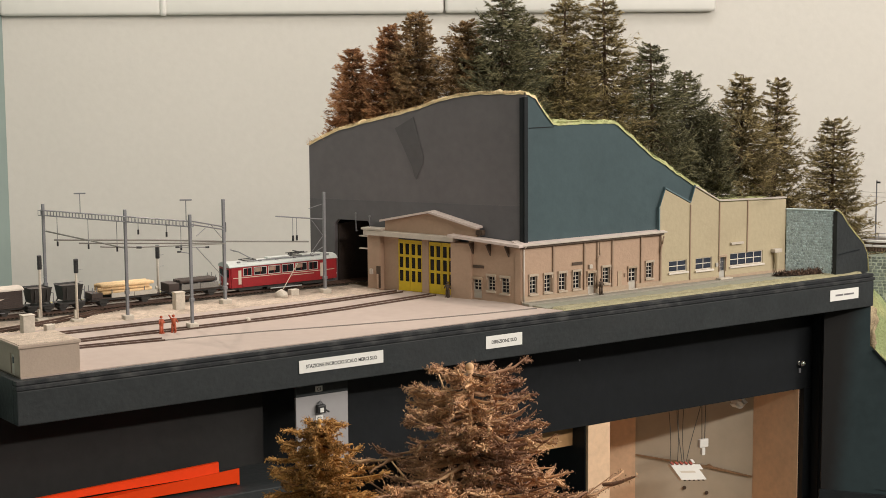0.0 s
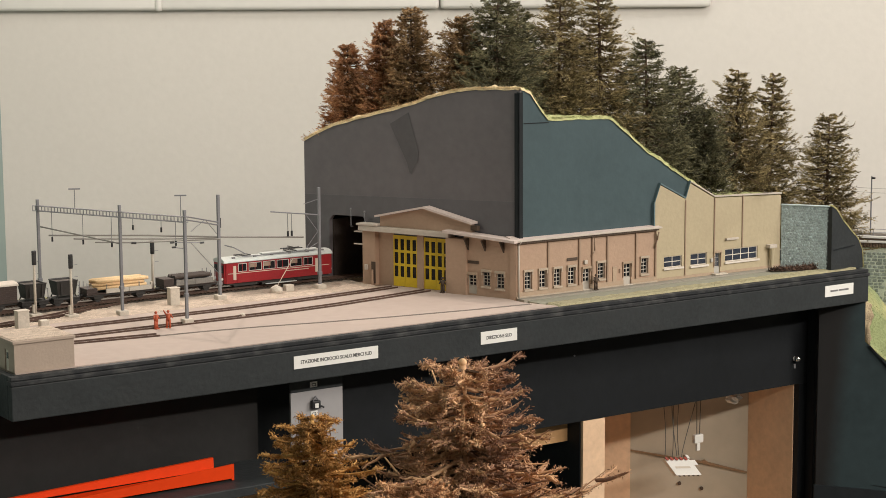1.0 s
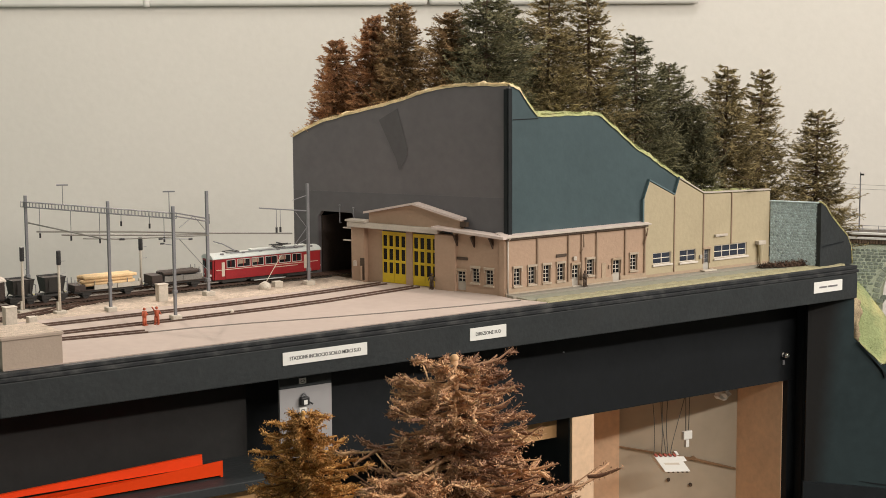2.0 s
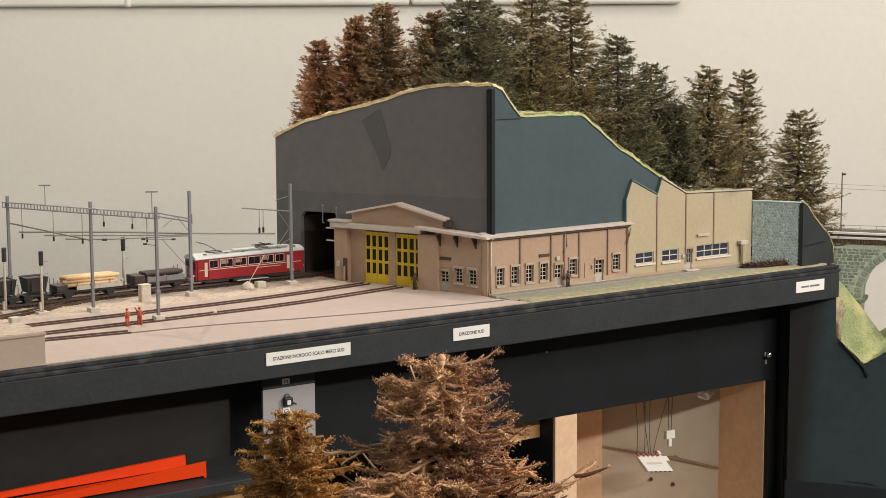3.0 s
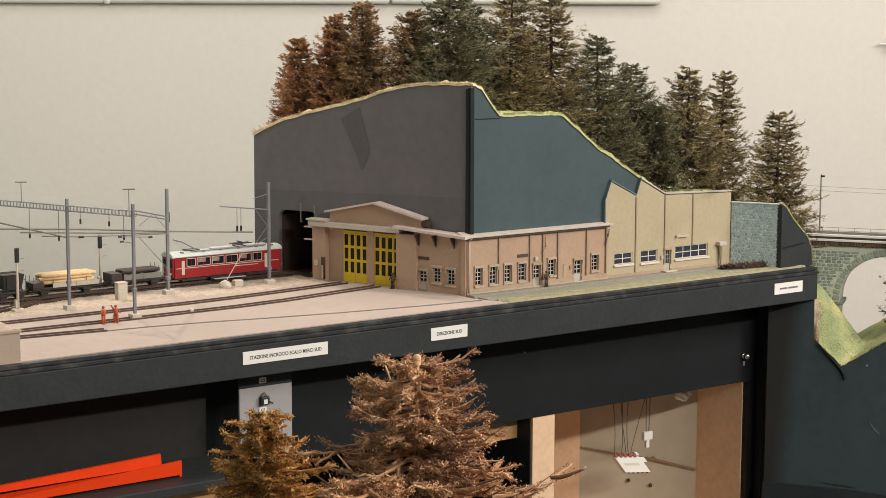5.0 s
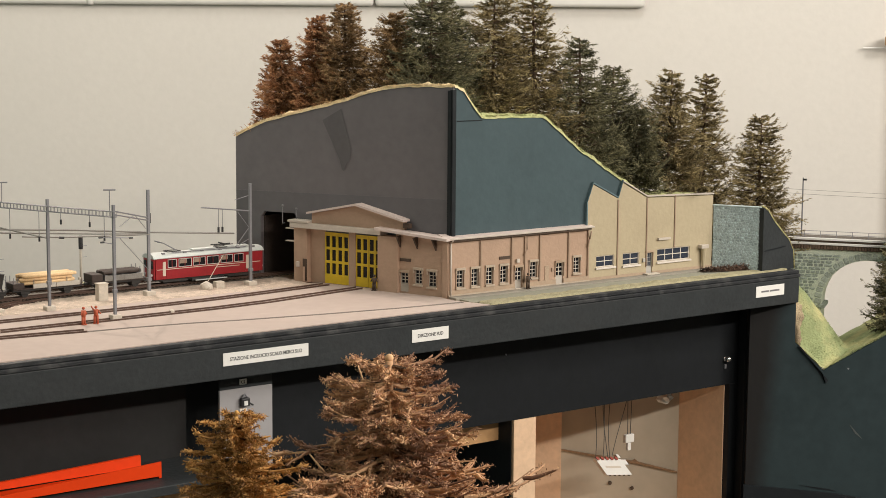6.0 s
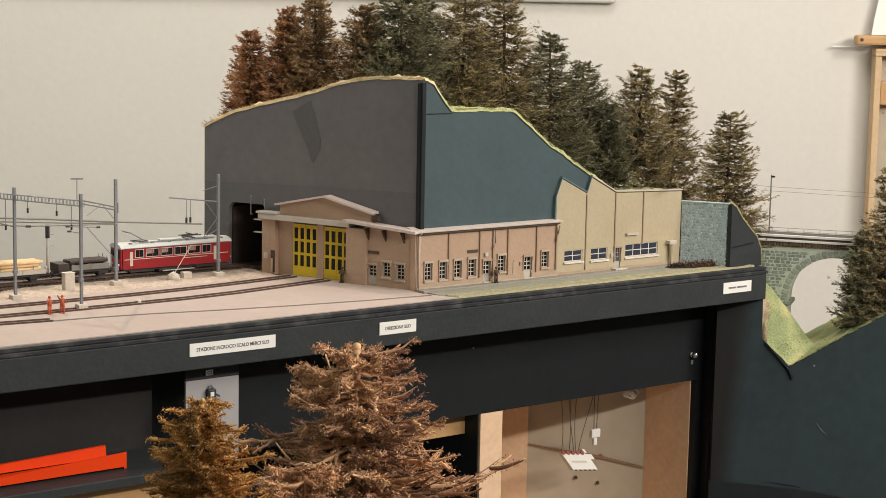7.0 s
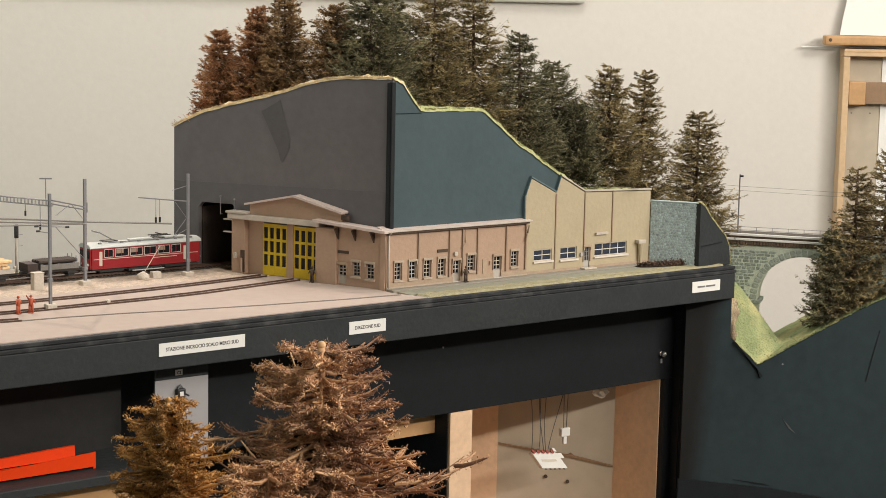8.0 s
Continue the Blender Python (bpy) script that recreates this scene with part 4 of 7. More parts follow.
def rubble_wall(name, label, category, m, length, height, cell, mats, seed, depth=0.004):
    """A wall core faced with irregular rubble: every stone its own many-sided piece with chamfered rim."""
    rnd = random.Random(seed)
    t = thing(name, label, category, m, kind="structure")
    part("wall_core", bx(0, length, -0.0008, depth, 0, height), M[mats[1]], t)
    nx, nz = round(length / cell), round(height / (cell * 0.82))
    cw, ch = length / nx, height / nz
    seeds = {(i, j): Vector(((i + 0.5 + (0.25 if j % 2 else -0.25) + rnd.uniform(-0.36, 0.36)) * cw, (j + 0.5 + rnd.uniform(-0.36, 0.36)) * ch)) for i in range(-1, nx + 1) for j in range(-1, nz + 1)}
    for (i, j), c in seeds.items():
        poly = [Vector((0, 0)), Vector((length, 0)), Vector((length, height)), Vector((0, height))]
        for di in range(-2, 3):
            for dj in range(-2, 3):
                o = seeds.get((i + di, j + dj))
                if o is None or (di, dj) == (0, 0):
                    continue
                mid, nrm = (c + o) / 2, (o - c).normalized()
                cut = []
                for p, q in zip(poly, poly[1:] + poly[:1]):
                    a, b = (p - mid).dot(nrm), (q - mid).dot(nrm)
                    if a <= 0:
                        cut.append(p)
                    if a * b < 0:
                        cut.append(p.lerp(q, a / (a - b)))
                poly = cut
                if len(poly) < 3:
                    break
            if len(poly) < 3:
                break
        if len(poly) < 3:
            continue
        g = sum(poly, Vector((0, 0))) / len(poly)
        size = sum((p - g).length for p in poly) / len(poly)
        if size < 0.0008:
            continue
        bm, n = bmesh.new(), len(poly)
        rings = []
        for shrink, y in ((0.00060, 0.0006), (0.00070, -0.0010), (0.00120, -0.0014 - rnd.uniform(0, 0.0005))):
            k = max(0.2, 1 - shrink / size)
            rings.append([bm.verts.new((g.x + (p.x - g.x) * k, y, g.y + (p.y - g.y) * k)) for p in poly])
        for ra, rb in zip(rings, rings[1:]):
            for k in range(n):
                bm.faces.new((ra[k], ra[(k + 1) % n], rb[(k + 1) % n], rb[k]))
        bm.faces.new(rings[-1])
        bmesh.ops.recalc_face_normals(bm, faces=bm.faces)
        part("stone", bm, M[mats[0]], t)
    return t


def end_plate():
    """Dark board closing the table's end, sloping down, with grass along its cut edge."""
    t = thing("end_scenery_board", "dark slate scenery board with a grassy sloping edge", "board")
    rows = [(0.5845, 1.1862), (0.5925, 1.1820), (0.6066, 1.1650), (0.6250, 1.1480), (0.6358, 1.1385), (0.6440, 1.1230), (0.6475, 1.1000)]
    part("board", moved(prism([(0.5835, 1.0996)] + [(x - 0.0015, z) for x, z in rows[:-1]] + [(0.6440, 1.0996)], 0.006, "y"), Matrix.Translation((0, 0.0110, 0))), M["slate"], t)
    part("seam_strip", moved(prism([(0.5850, 1.1265), (0.6265, 1.1305), (0.6265, 1.1320), (0.5850, 1.1282)], 0.001, "y"), Matrix.Translation((0, 0.0099, 0))), M["black"], t)
    part("cut_edge", moved(bx(0.5822, 0.5850, 0.0100, 0.0200, 1.0996, 1.1850), Matrix()), M["slate"], t)
    for (xa, za), (xb, zb) in zip(rows, rows[1:]):
        part("grass_ridge", rods(((xa, 0.0155, za), (xb, 0.0155, zb), 0.0030, None, 8)), M["grass"], t, smooth=True)
    rnd = random.Random(8)
    v, f = [], []
    for k in range(3000):
        i = rnd.randrange(len(rows) - 1)
        u = rnd.random()
        x, z = (rows[i][j] + (rows[i + 1][j] - rows[i][j]) * u for j in (0, 1))
        q = Vector((x - 0.001, rnd.uniform(0.011, 0.022), z - 0.0008))
        d = Vector((rnd.uniform(-0.3, 1), rnd.uniform(-1, 1), rnd.uniform(-0.2, 1))).normalized() * rnd.uniform(0.0012, 0.0030)
        s = Vector((rnd.uniform(-1, 1), rnd.uniform(-1, 1), rnd.uniform(-1, 1))).normalized() * 0.0007
        n = len(v)
        v += [q - s, q + s, q + d]
        f.append((n, n + 1, n + 2))
    ob = new("edge_grass", soup("edge_grass", v, f, M["grass"]))
    ob.parent = t
    ob["kind"] = "stuff"


end_plate()

# ---- masts, signals, small yard things ----


def gantry():
    t = thing("catenary_gantry", "grey lattice catenary gantry over the tracks", "gantry")
    A, B, C = Vector((-0.3780, 0.3745, G)), Vector((-0.3255, 0.2580, G)), Vector((-0.2895, 0.1640, G))
    for p in (A, B, C):
        m = part("mast", moved(bx(-0.0016, 0.0016, -0.0016, 0.0016, 0.001, 0.1285, 0.0003), Matrix.Translation(p)), M["steel"], t)
        part("mast_foot", moved(bx(-0.0058, 0.0058, -0.0058, 0.0058, -0.003, 0.0055, 0.0012), Matrix.Translation(p)), M["cement"], m, "pale concrete foot")
        part("mast_flange", moved(bx(-0.0024, 0.0024, -0.0024, 0.0024, 0.030, 0.034, 0.0004), Matrix.Translation(p)), M["steel"], m)
    d = (C - A).normalized()
    s = Vector((-d.y, d.x, 0)) * 0.0022
    a, b = A - d * 0.006, C + d * 0.003
    for off in (s, -s):
        for z in (0.1148, 0.1208):
            part("boom_chord", rods((a + off + Vector((0, 0, z)), b + off + Vector((0, 0, z)), 0.0005, 0.0005, 6)), M["steel"], t)
    n = 46
    bm = bmesh.new()
    for i in range(n + 1):
        p = a.lerp(b, i / n)
        for off in (s, -s):
            rod(bm, p + off + Vector((0, 0, 0.1148)), p + off + Vector((0, 0, 0.1208)), 0.00035, None, 4)
        rod(bm, p + s + Vector((0, 0, 0.1148)), p - s + Vector((0, 0, 0.1148)), 0.00035, None, 4)
        if i < n:
            q = a.lerp(b, (i + 1) / n)
            rod(bm, p + s + Vector((0, 0, 0.1208)), q - s + Vector((0, 0, 0.1208)), 0.00030, None, 4)
    part("boom_lattice", bm, M["steel"], t)
    # droppers with insulators
    for u, l in ((0.12, 0.030), (0.33, 0.030), (0.52, 0.030), (0.66, 0.008), (0.84, 0.008), (0.93, 0.022)):
        p = a.lerp(b, u)
        dr = part("dropper", rods((p + Vector((0, 0, 0.1148)), p + Vector((0, 0, 0.1148 - l)), 0.0004, None, 6)), M["steel"], t)
        part("insulator", rods((p + Vector((0, 0, 0.1148 - l)), p + Vector((0, 0, 0.1148 - l - 0.0055)), 0.0012, None, 8)), M["black_plastic"], dr)
    # side arms on the front mast
    for z, x0, x1 in ((0.0930, -0.016, 0.021), (0.0875, -0.014, 0.0)):
        arm = part("side_arm", rods((C + Vector((x0, 0, z)), C + Vector((x1, 0, z - 0.003)), 0.0005, None, 6)), M["steel"], t)
        for x in (x0, x1):
            if x:
                part("insulator", rods((C + Vector((x - 0.0022, 0, z - (0.003 if x > 0 else 0))), C + Vector((x + 0.0022, 0, z - (0.003 if x > 0 else 0))), 0.0011, None, 8)), M["black_plastic"], arm)


gantry()


def portal_mast(p, name, label, jib, stays):
    t = thing(name, label, "mast", Matrix.Translation(p))
    m = part("mast", bx(-0.0017, 0.0017, -0.0017, 0.0017, 0.001, 0.1285, 0.0003), M["steel"], t)
    part("mast_foot", bx(-0.0062, 0.0062, -0.0062, 0.0062, -0.003, 0.0060, 0.0012), M["cement"], m, "pale concrete foot")
    part("mast_flange", bx(-0.0025, 0.0025, -0.0025, 0.0025, 0.018, 0.022, 0.0004), M["steel"], m)
    for a, b in jib:
        part("jib", rods((a, b, 0.0008, None, 6)), M["steel"], t)
    for a, b in stays:
        part("stay", rods((a, b, 0.0004, None, 6)), M["steel"], t)
    return t


m3 = portal_mast(Vector((-0.1820, 0.2900, G)), "catenary_mast", "grey catenary mast with cross jib over the ballast", [((0.0, 0, 0.0948), (-0.1045, -0.1250, 0.1207)), ((0.0, 0, 0.0914), (-0.1045, -0.1250, 0.1169))],
                 [((-0.003, 0, 0.0814), (-0.049, -0.061, 0.1075)), ((-0.049, -0.061, 0.1075), (-0.0985, -0.1230, 0.1033)), ((0, 0, 0.031), (-0.0985, -0.1230, 0.090))])
part("insulator", rods(((0.002, 0, 0.100), (0.002, 0, 0.088), 0.0014, None, 8)), M["black_plastic"], m3)
m4 = portal_mast(Vector((-0.0410, 0.2895, G)), "catenary_mast", "grey catenary mast with long jib beside the tunnel", [((0.0, 0, 0.0940), (-0.067, 0.004, 0.1020))],
                 [((0, 0, 0.114), (-0.022, 0, 0.109)), ((0, 0, 0.071), (-0.018, 0, 0.094)), ((0, 0, 0.060), (-0.022, 0.0, 0.050)), ((-0.022, 0.0, 0.050), (-0.0005, 0, 0.075))])
for dx in (-0.044, -0.0385):
    d = part("dropper", rods(((dx, 0.002, 0.0985), (dx, 0.002, 0.076), 0.0004, None, 6)), M["steel"], m4)
    part("insulator", rods(((dx, 0.002, 0.0765), (dx, 0.002, 0.0700), 0.0014, None, 8)), M["black_plastic"], d)


def contact_wire(pts, r, label):
    return solid("contact_wire", tube([Vector(p) for p in pts], r), M["wire"], label, "wire", group="contact wires")


JOIN, END = (-0.181, 0.2905, 1.1752), (-0.0635, 0.2905, 1.1673)
contact_wire([(-0.3765, 0.3710, 1.1960), (-0.3255, 0.2580, 1.1835)], 0.0010, "dull metal cross wire under the gantry")
contact_wire([(-0.3720, 0.3580, 1.1865), (-0.2600, 0.3250, 1.1812), (JOIN[0], 0.2980, 1.1760), END], 0.0011, "dull metal contact wire over the running line")
contact_wire([(-0.3560, 0.3215, 1.1850), (-0.2500, 0.2990, 1.1790), JOIN], 0.0010, "dull metal contact wire beside the masts")
contact_wire([(-0.3430, 0.2900, 1.1830), (-0.2950, 0.2840, 1.1795), (JOIN[0], 0.2880, 1.1745)], 0.0009, "thin metal contact wire over the siding")
solid("cable_tensioner", rods(((-0.300, 0.2845, 1.1795), (-0.294, 0.2840, 1.1790), 0.0014)), M["black_plastic"], "small black cable tensioner on the wire", "tensioner")


def signal(p, h, name="signal_post", label="grey colour-light signal with a black head"):
    t = thing(name, label, "signal", Matrix.Translation(p), group="signals")
    part("post", rods(((0, 0, 0), (0, 0, h), 0.0019, 0.0014)), M["cement"], t, smooth=True)
    hd = part("signal_head", bx(-0.0026, 0.0026, -0.0022, 0.0010, h - 0.014, h + 0.003, 0.0012), M["black_plastic"], t, "black signal head")
    for k in range(3):
        part("lens", rods(((0, -0.0022, h - 0.011 + k * 0.0055), (0, -0.0034, h - 0.011 + k * 0.0055), 0.0012)), M["dark_metal"], hd)
    part("foot", bx(-0.0068, 0.0068, -0.0058, 0.0058, -0.003, 0.0035, 0.001), M["cement"], t)
    part("ladder", rods(((0.004, 0.001, h - 0.024), (0.009, 0.001, h - 0.024), 0.0003, None, 4), ((0.004, 0.001, h - 0.010), (0.009, 0.001, h - 0.010), 0.0003, None, 4), ((0.002, 0.002, h - 0.03), (0.002, 0.002, h), 0.0004, None, 4)), M["steel"], t)
    part("relay_box", bx(-0.0035, -0.0012, -0.002, 0.002, 0.004, 0.014, 0.0004), M["cement"], t)


signal(Vector((-0.4110, 0.3090, G)), 0.0740)
signal(Vector((-0.3790, 0.2790, G)), 0.0705)
signal(Vector((-0.2245, 0.3885, G)), 0.0625)


def yard_lamp(p, h):
    t = thing("yard_lamp", "thin grey lamp with a flat twin head on the gantry", "lamp post", Matrix.Translation(p), group="yard lamps")
    part("post", rods(((0, 0, 0), (0, 0, h), 0.0005, None, 6)), M["steel"], t)
    part("lamp_head", moved(bx(-0.0068, 0.0068, -0.0012, 0.0012, h - 0.0006, h + 0.0010, 0.0004), Matrix.Rotation(-0.5, 4, "Z")), M["steel"], t)


yard_lamp(Vector((-0.3545, 0.3185, G + 0.1205)), 0.0233)
yard_lamp(Vector((-0.2915, 0.1690, G + 0.1205)), 0.0240)


def cabinet(p, sx, sy, h, label, lid=True):
    t = thing("relay_cabinet", label, "cabinet", Matrix.Translation(p))
    part("body", bx(-sx, sx, -sy, sy, -0.003, h, 0.0008), M["cement"], t)
    if lid:
        part("lid", bx(-sx - 0.0006, sx + 0.0006, -sy - 0.0006, sy + 0.0006, h + 0.0001, h + 0.0012, 0.0004), M["cement"], t)


cabinet(Vector((-0.2470, 0.2850, G)), 0.0062, 0.0050, 0.0205, "pale concrete relay cabinet on the ballast")
cabinet(Vector((-0.4530, 0.2440, G)), 0.0068, 0.0055, 0.0195, "pale concrete cabinet beside the siding")
cabinet(Vector((-0.4300, 0.2380, G)), 0.0050, 0.0050, 0.0080, "low grey block beside the siding", False)


def boulder(p, r, label, seed):
    rnd = random.Random(seed)
    bm = bmesh.new()
    bmesh.ops.create_icosphere(bm, subdivisions=2, radius=r)
    for v in bm.verts:
        v.co *= 1 + 0.22 * noise.noise(v.co * 180 + Vector((seed, 0, 0)))
        v.co.z *= 0.85
    solid("boulder", bm, M["cement"], label, "stone", Matrix.Translation(p), group="boulders")


boulder(Vector((-0.1045, 0.2890, G + 0.004)), 0.0078, "rounded pale grey stone on the ballast", 1)
cabinet(Vector((-0.0835, 0.2950, G)), 0.0058, 0.0045, 0.0085, "small grey concrete block on the ballast", False)
solid("leaning_rod", rods(((-0.1045, 0.2870, G + 0.0090), (-0.0800, 0.2890, G + 0.0420), 0.0005, None, 6)), M["cream"], "thin pale rod leaning up from a stone", "rod")
boulder(Vector((-0.2165, 0.1690, G + 0.001)), 0.0034, "small grey stone beside a siding rail", 3)


def figure(p, turn, arm, paint="orange_suit", label="tiny orange painted figurine standing beside the siding"):
    """A plain standing figurine, one mesh."""
    bm = bmesh.new()
    for x in (-0.0017, 0.0017):
        rod(bm, (x, 0, 0.0006), (x * 0.8, 0, 0.0095), 0.0013, 0.0015, 8)
        box(bm, x - 0.0011, x + 0.0011, -0.0028, 0.0012, 0.0, 0.0012, 0.0003)
    rod(bm, (0, 0, 0.0088), (0, 0, 0.0162), 0.0023, 0.0027, 10)
    bmesh.ops.create_uvsphere(bm, u_segments=10, v_segments=8, radius=0.0017, matrix=Matrix.Translation((0, 0, 0.0186)))
    rod(bm, (0.0026, 0, 0.0155), (0.0052, -0.001, 0.0112), 0.0009, 0.0007, 6)
    rod(bm, (-0.0026, 0, 0.0155), arm, 0.0009, 0.0007, 6)
    solid("worker_figure", bm, M[paint], label, "figurine", Matrix.Translation(p) @ Matrix.Rotation(turn, 4, "Z"), group="figurines", smooth=True)


figure(Vector((-0.3345, 0.1500, G)), 0.5, (-0.0056, -0.001, 0.0120))
figure(Vector((-0.3200, 0.1490, G)), -0.6, (-0.0050, -0.001, 0.0200))
figure(Vector((0.2235, 0.0645, G + 0.0016)), 0.2, (-0.0050, -0.001, 0.0120), "bracket", "tiny dark painted figurine standing by the shed door")
figure(MF @ Vector((0.1040, -0.0060, G)), -1.2, (-0.0045, -0.001, 0.0110), "bracket", "tiny dark brown figurine standing by the yellow gate")


def hut():
    t = thing("concrete_hut", "small beige rendered hut on the table edge", "hut")
    x0, x1, y0, y1 = -0.5535, -0.4910, 0.0085, 0.070
    part("front_wall", bx(x0, x1, y0, y0 + 0.003, 1.0990, 1.1285, 0.0004), M["hut"], t)
    part("rear_wall", bx(x0, x1, y1 - 0.003, y1, 1.0990, 1.1285), M["hut"], t)
    part("end_wall", bx(x1 - 0.003, x1, y0 + 0.0031, y1 - 0.0031, 1.0990, 1.1285), M["hut"], t)
    md = Matrix.Translation((x0, y0 + 0.0031, 0)) @ Matrix.Rotation(math.pi / 2, 4, "Z") @ Matrix.Diagonal((1, -1, 1, 1))
    w = part("end_wall", moved(panel(0, y1 - y0 - 0.0062, 1.0990, 1.1285, [(0.012, 0.022, 1.1000, 1.1210)], 0.003), md), M["hut"], t)
    d = part("door", moved(bx(0.012, 0.022, 0.0012, 0.002, 1.1000, 1.1210), md), M["eave"], t, "pale door with a dark square pane")
    part("pane", moved(bx(0.0140, 0.0190, 0.0008, 0.0011, 1.1120, 1.1180), md), M["pane"], d)
    part("roof_slab", bx(x0 - 0.002, x1 + 0.001, y0 - 0.002, y1 + 0.002, 1.1287, 1.1320, 0.0008), M["hut"], t, "flat roof with pale gravel")
    part("gravel", bx(x0, x1 - 0.001, y0, y1, 1.1321, 1.1326), M["ballast"], t)


hut()

# ---- train ----
RAILTOP = G + 0.0032 + 0.0022
TY = 0.3370


def wheelset(parent, x, r=0.0045):
    bm = rods(((x, -0.0058, r), (x, 0.0058, r), 0.0008))
    ax = part("axle", bm, M["dark_metal"], parent)
    for y in (-0.0068, 0.0052):
        part("wheel", rods(((x, y, r), (x, y + 0.0016, r), r, None, 16)), M["dark_metal"], ax)


def carriage(name, label, category, x0, x1):
    return thing(name, label, category, Matrix.Translation(((x0 + x1) / 2, TY, RAILTOP)), group="train"), (x1 - x0) / 2


def railcar():
    t, h = carriage("railcar", "crimson electric railcar with silver roof at the tunnel", "railcar", -0.1560, -0.0055)
    W = 0.0145
    wins = [(-0.058, -0.047), (-0.043, -0.026), (-0.0225, -0.0065), (-0.0030, 0.013), (0.0165, 0.0325), (0.0360, 0.0480)]
    doors = [(-0.0665, -0.0600), (0.0515, 0.0590)]
    for sgn in (-1, 1):
        m = Matrix.Translation((0, -W, 0)) if sgn < 0 else Matrix.Diagonal((1, -1, 1, 1)) @ Matrix.Translation((0, -W, 0))
        holes = [(a, b, 0.0215, 0.0305) for a, b in wins] + [(a, b, 0.0080, 0.0300) for a, b in doors]
        side = part("side_wall", moved(panel(-h, h, 0.0070, 0.0325, holes, 0.0012), m), M["red"], t)
        for i, (a, b) in enumerate(wins):
            w = part("window", moved(bx(a, b, 0.0006, 0.0010, 0.0215, 0.0305), m), M["pane"], side)
            part("window_frame", moved(panel(a - 0.0006, b + 0.0006, 0.0209, 0.0311, [(a, b, 0.0215, 0.0305)], 0.0004), m @ Matrix.Translation((0, -0.0004, 0))), M["silver"], w, "thin bright window frame")
            part("window_bar", moved(bx((a + b) / 2 - 0.0003, (a + b) / 2 + 0.0003, 0.0001, 0.0005, 0.0215, 0.0305), m), M["red"], w)
            if i in (1, 2, 4):
                part("blind", moved(bx(a + 0.001, b - 0.006, 0.0002, 0.0005, 0.0250, 0.0300), m), M["dim_blind"], w)
        for a, b in doors:
            d = part("door", moved(bx(a, b, 0.0005, 0.0012, 0.0080, 0.0300, 0.0002), m), M["red"], side)
            part("door_pane", moved(bx(a + 0.0012, b - 0.0012, 0.0001, 0.0004, 0.0110, 0.0285), m), M["cream"], d)
        part("waist_stripe", moved(bx(-h + 0.002, h - 0.002, -0.0004, -0.0001, 0.0188, 0.0196), m), M["cream"], side, "thin pale lining stripe")
        part("lettering_bar", moved(bx(0.010, 0.043, -0.0004, -0.0001, 0.0160, 0.0168), m), M["cream"], side)
    for x, s in ((-h, -1), (h, 1)):
        e = part("end_wall", bx(min(x, x + s * 0.0025), max(x, x + s * 0.0025), -W + 0.001, W - 0.001, 0.0070, 0.0325, 0.0008), M["red"], t)
        for y in (-0.0085, 0.0, 0.0085):
            part("front_window", bx(x + s * 0.0026, x + s * 0.0030, y - 0.0035, y + 0.0035, 0.0205, 0.0300), M["pane"], e)
        for y in (-0.0095, 0.0095):
            part("headlight", rods(((x + s * 0.0024, y, 0.0125), (x + s * 0.0042, y, 0.0125), 0.0016)), M["label"], e)
        part("buffer", rods(((x + s * 0.002, 0, 0.0065), (x + s * 0.0075, 0, 0.0065), 0.0022)), M["steel"], e)
    n = 8
    pts = [(-W - 0.0006, 0.0327)] + [(-(W + 0.0006) * math.cos(math.pi * k / n), 0.0335 + 0.0052 * math.sin(math.pi * k / n)) for k in range(n + 1)] + [(W + 0.0006, 0.0327)]
    roof = part("roof", moved(prism(pts, 2 * h + 0.006, "z"), Matrix(((0, 0, 1, -h - 0.003), (1, 0, 0, 0), (0, 1, 0, 0), (0, 0, 0, 1)))), M["silver"], t, "silver painted arched roof")
    for a, b in ((-0.020, 0.012), (0.030, 0.060)):
        part("roof_duct", bx(a, b, -0.0070, 0.0010, 0.0388, 0.0408, 0.0006), M["silver"], roof)
    for x in (-0.062, -0.032, -0.008, 0.018, 0.044, 0.066):
        part("roof_vent", bx(x - 0.0022, x + 0.0022, -0.0105, -0.0078, 0.0368, 0.0392, 0.0006), M["grey_frame"], roof)
    part("rain_strip", bx(-0.0735, 0.0735, -0.0156, -0.0150, 0.0326, 0.0331), M["grey_frame"], roof)
    part("roof_cable", rods(((-0.05, -0.009, 0.0385), (0.055, -0.009, 0.0385), 0.0006)), M["steel"], roof)
    for x, up in ((-0.045, True), (0.026, False)):
        p = part("pantograph", rods(((x - 0.009, -0.006, 0.0395), (x + 0.009, -0.006, 0.0395), 0.0006), ((x - 0.009, 0.006, 0.0395), (x + 0.009, 0.006, 0.0395), 0.0006), ((x - 0.009, -0.006, 0.0395), (x - 0.009, 0.006, 0.0395), 0.0006), ((x + 0.009, -0.006, 0.0395), (x + 0.009, 0.006, 0.0395), 0.0006)), M["dark_metal"], t)
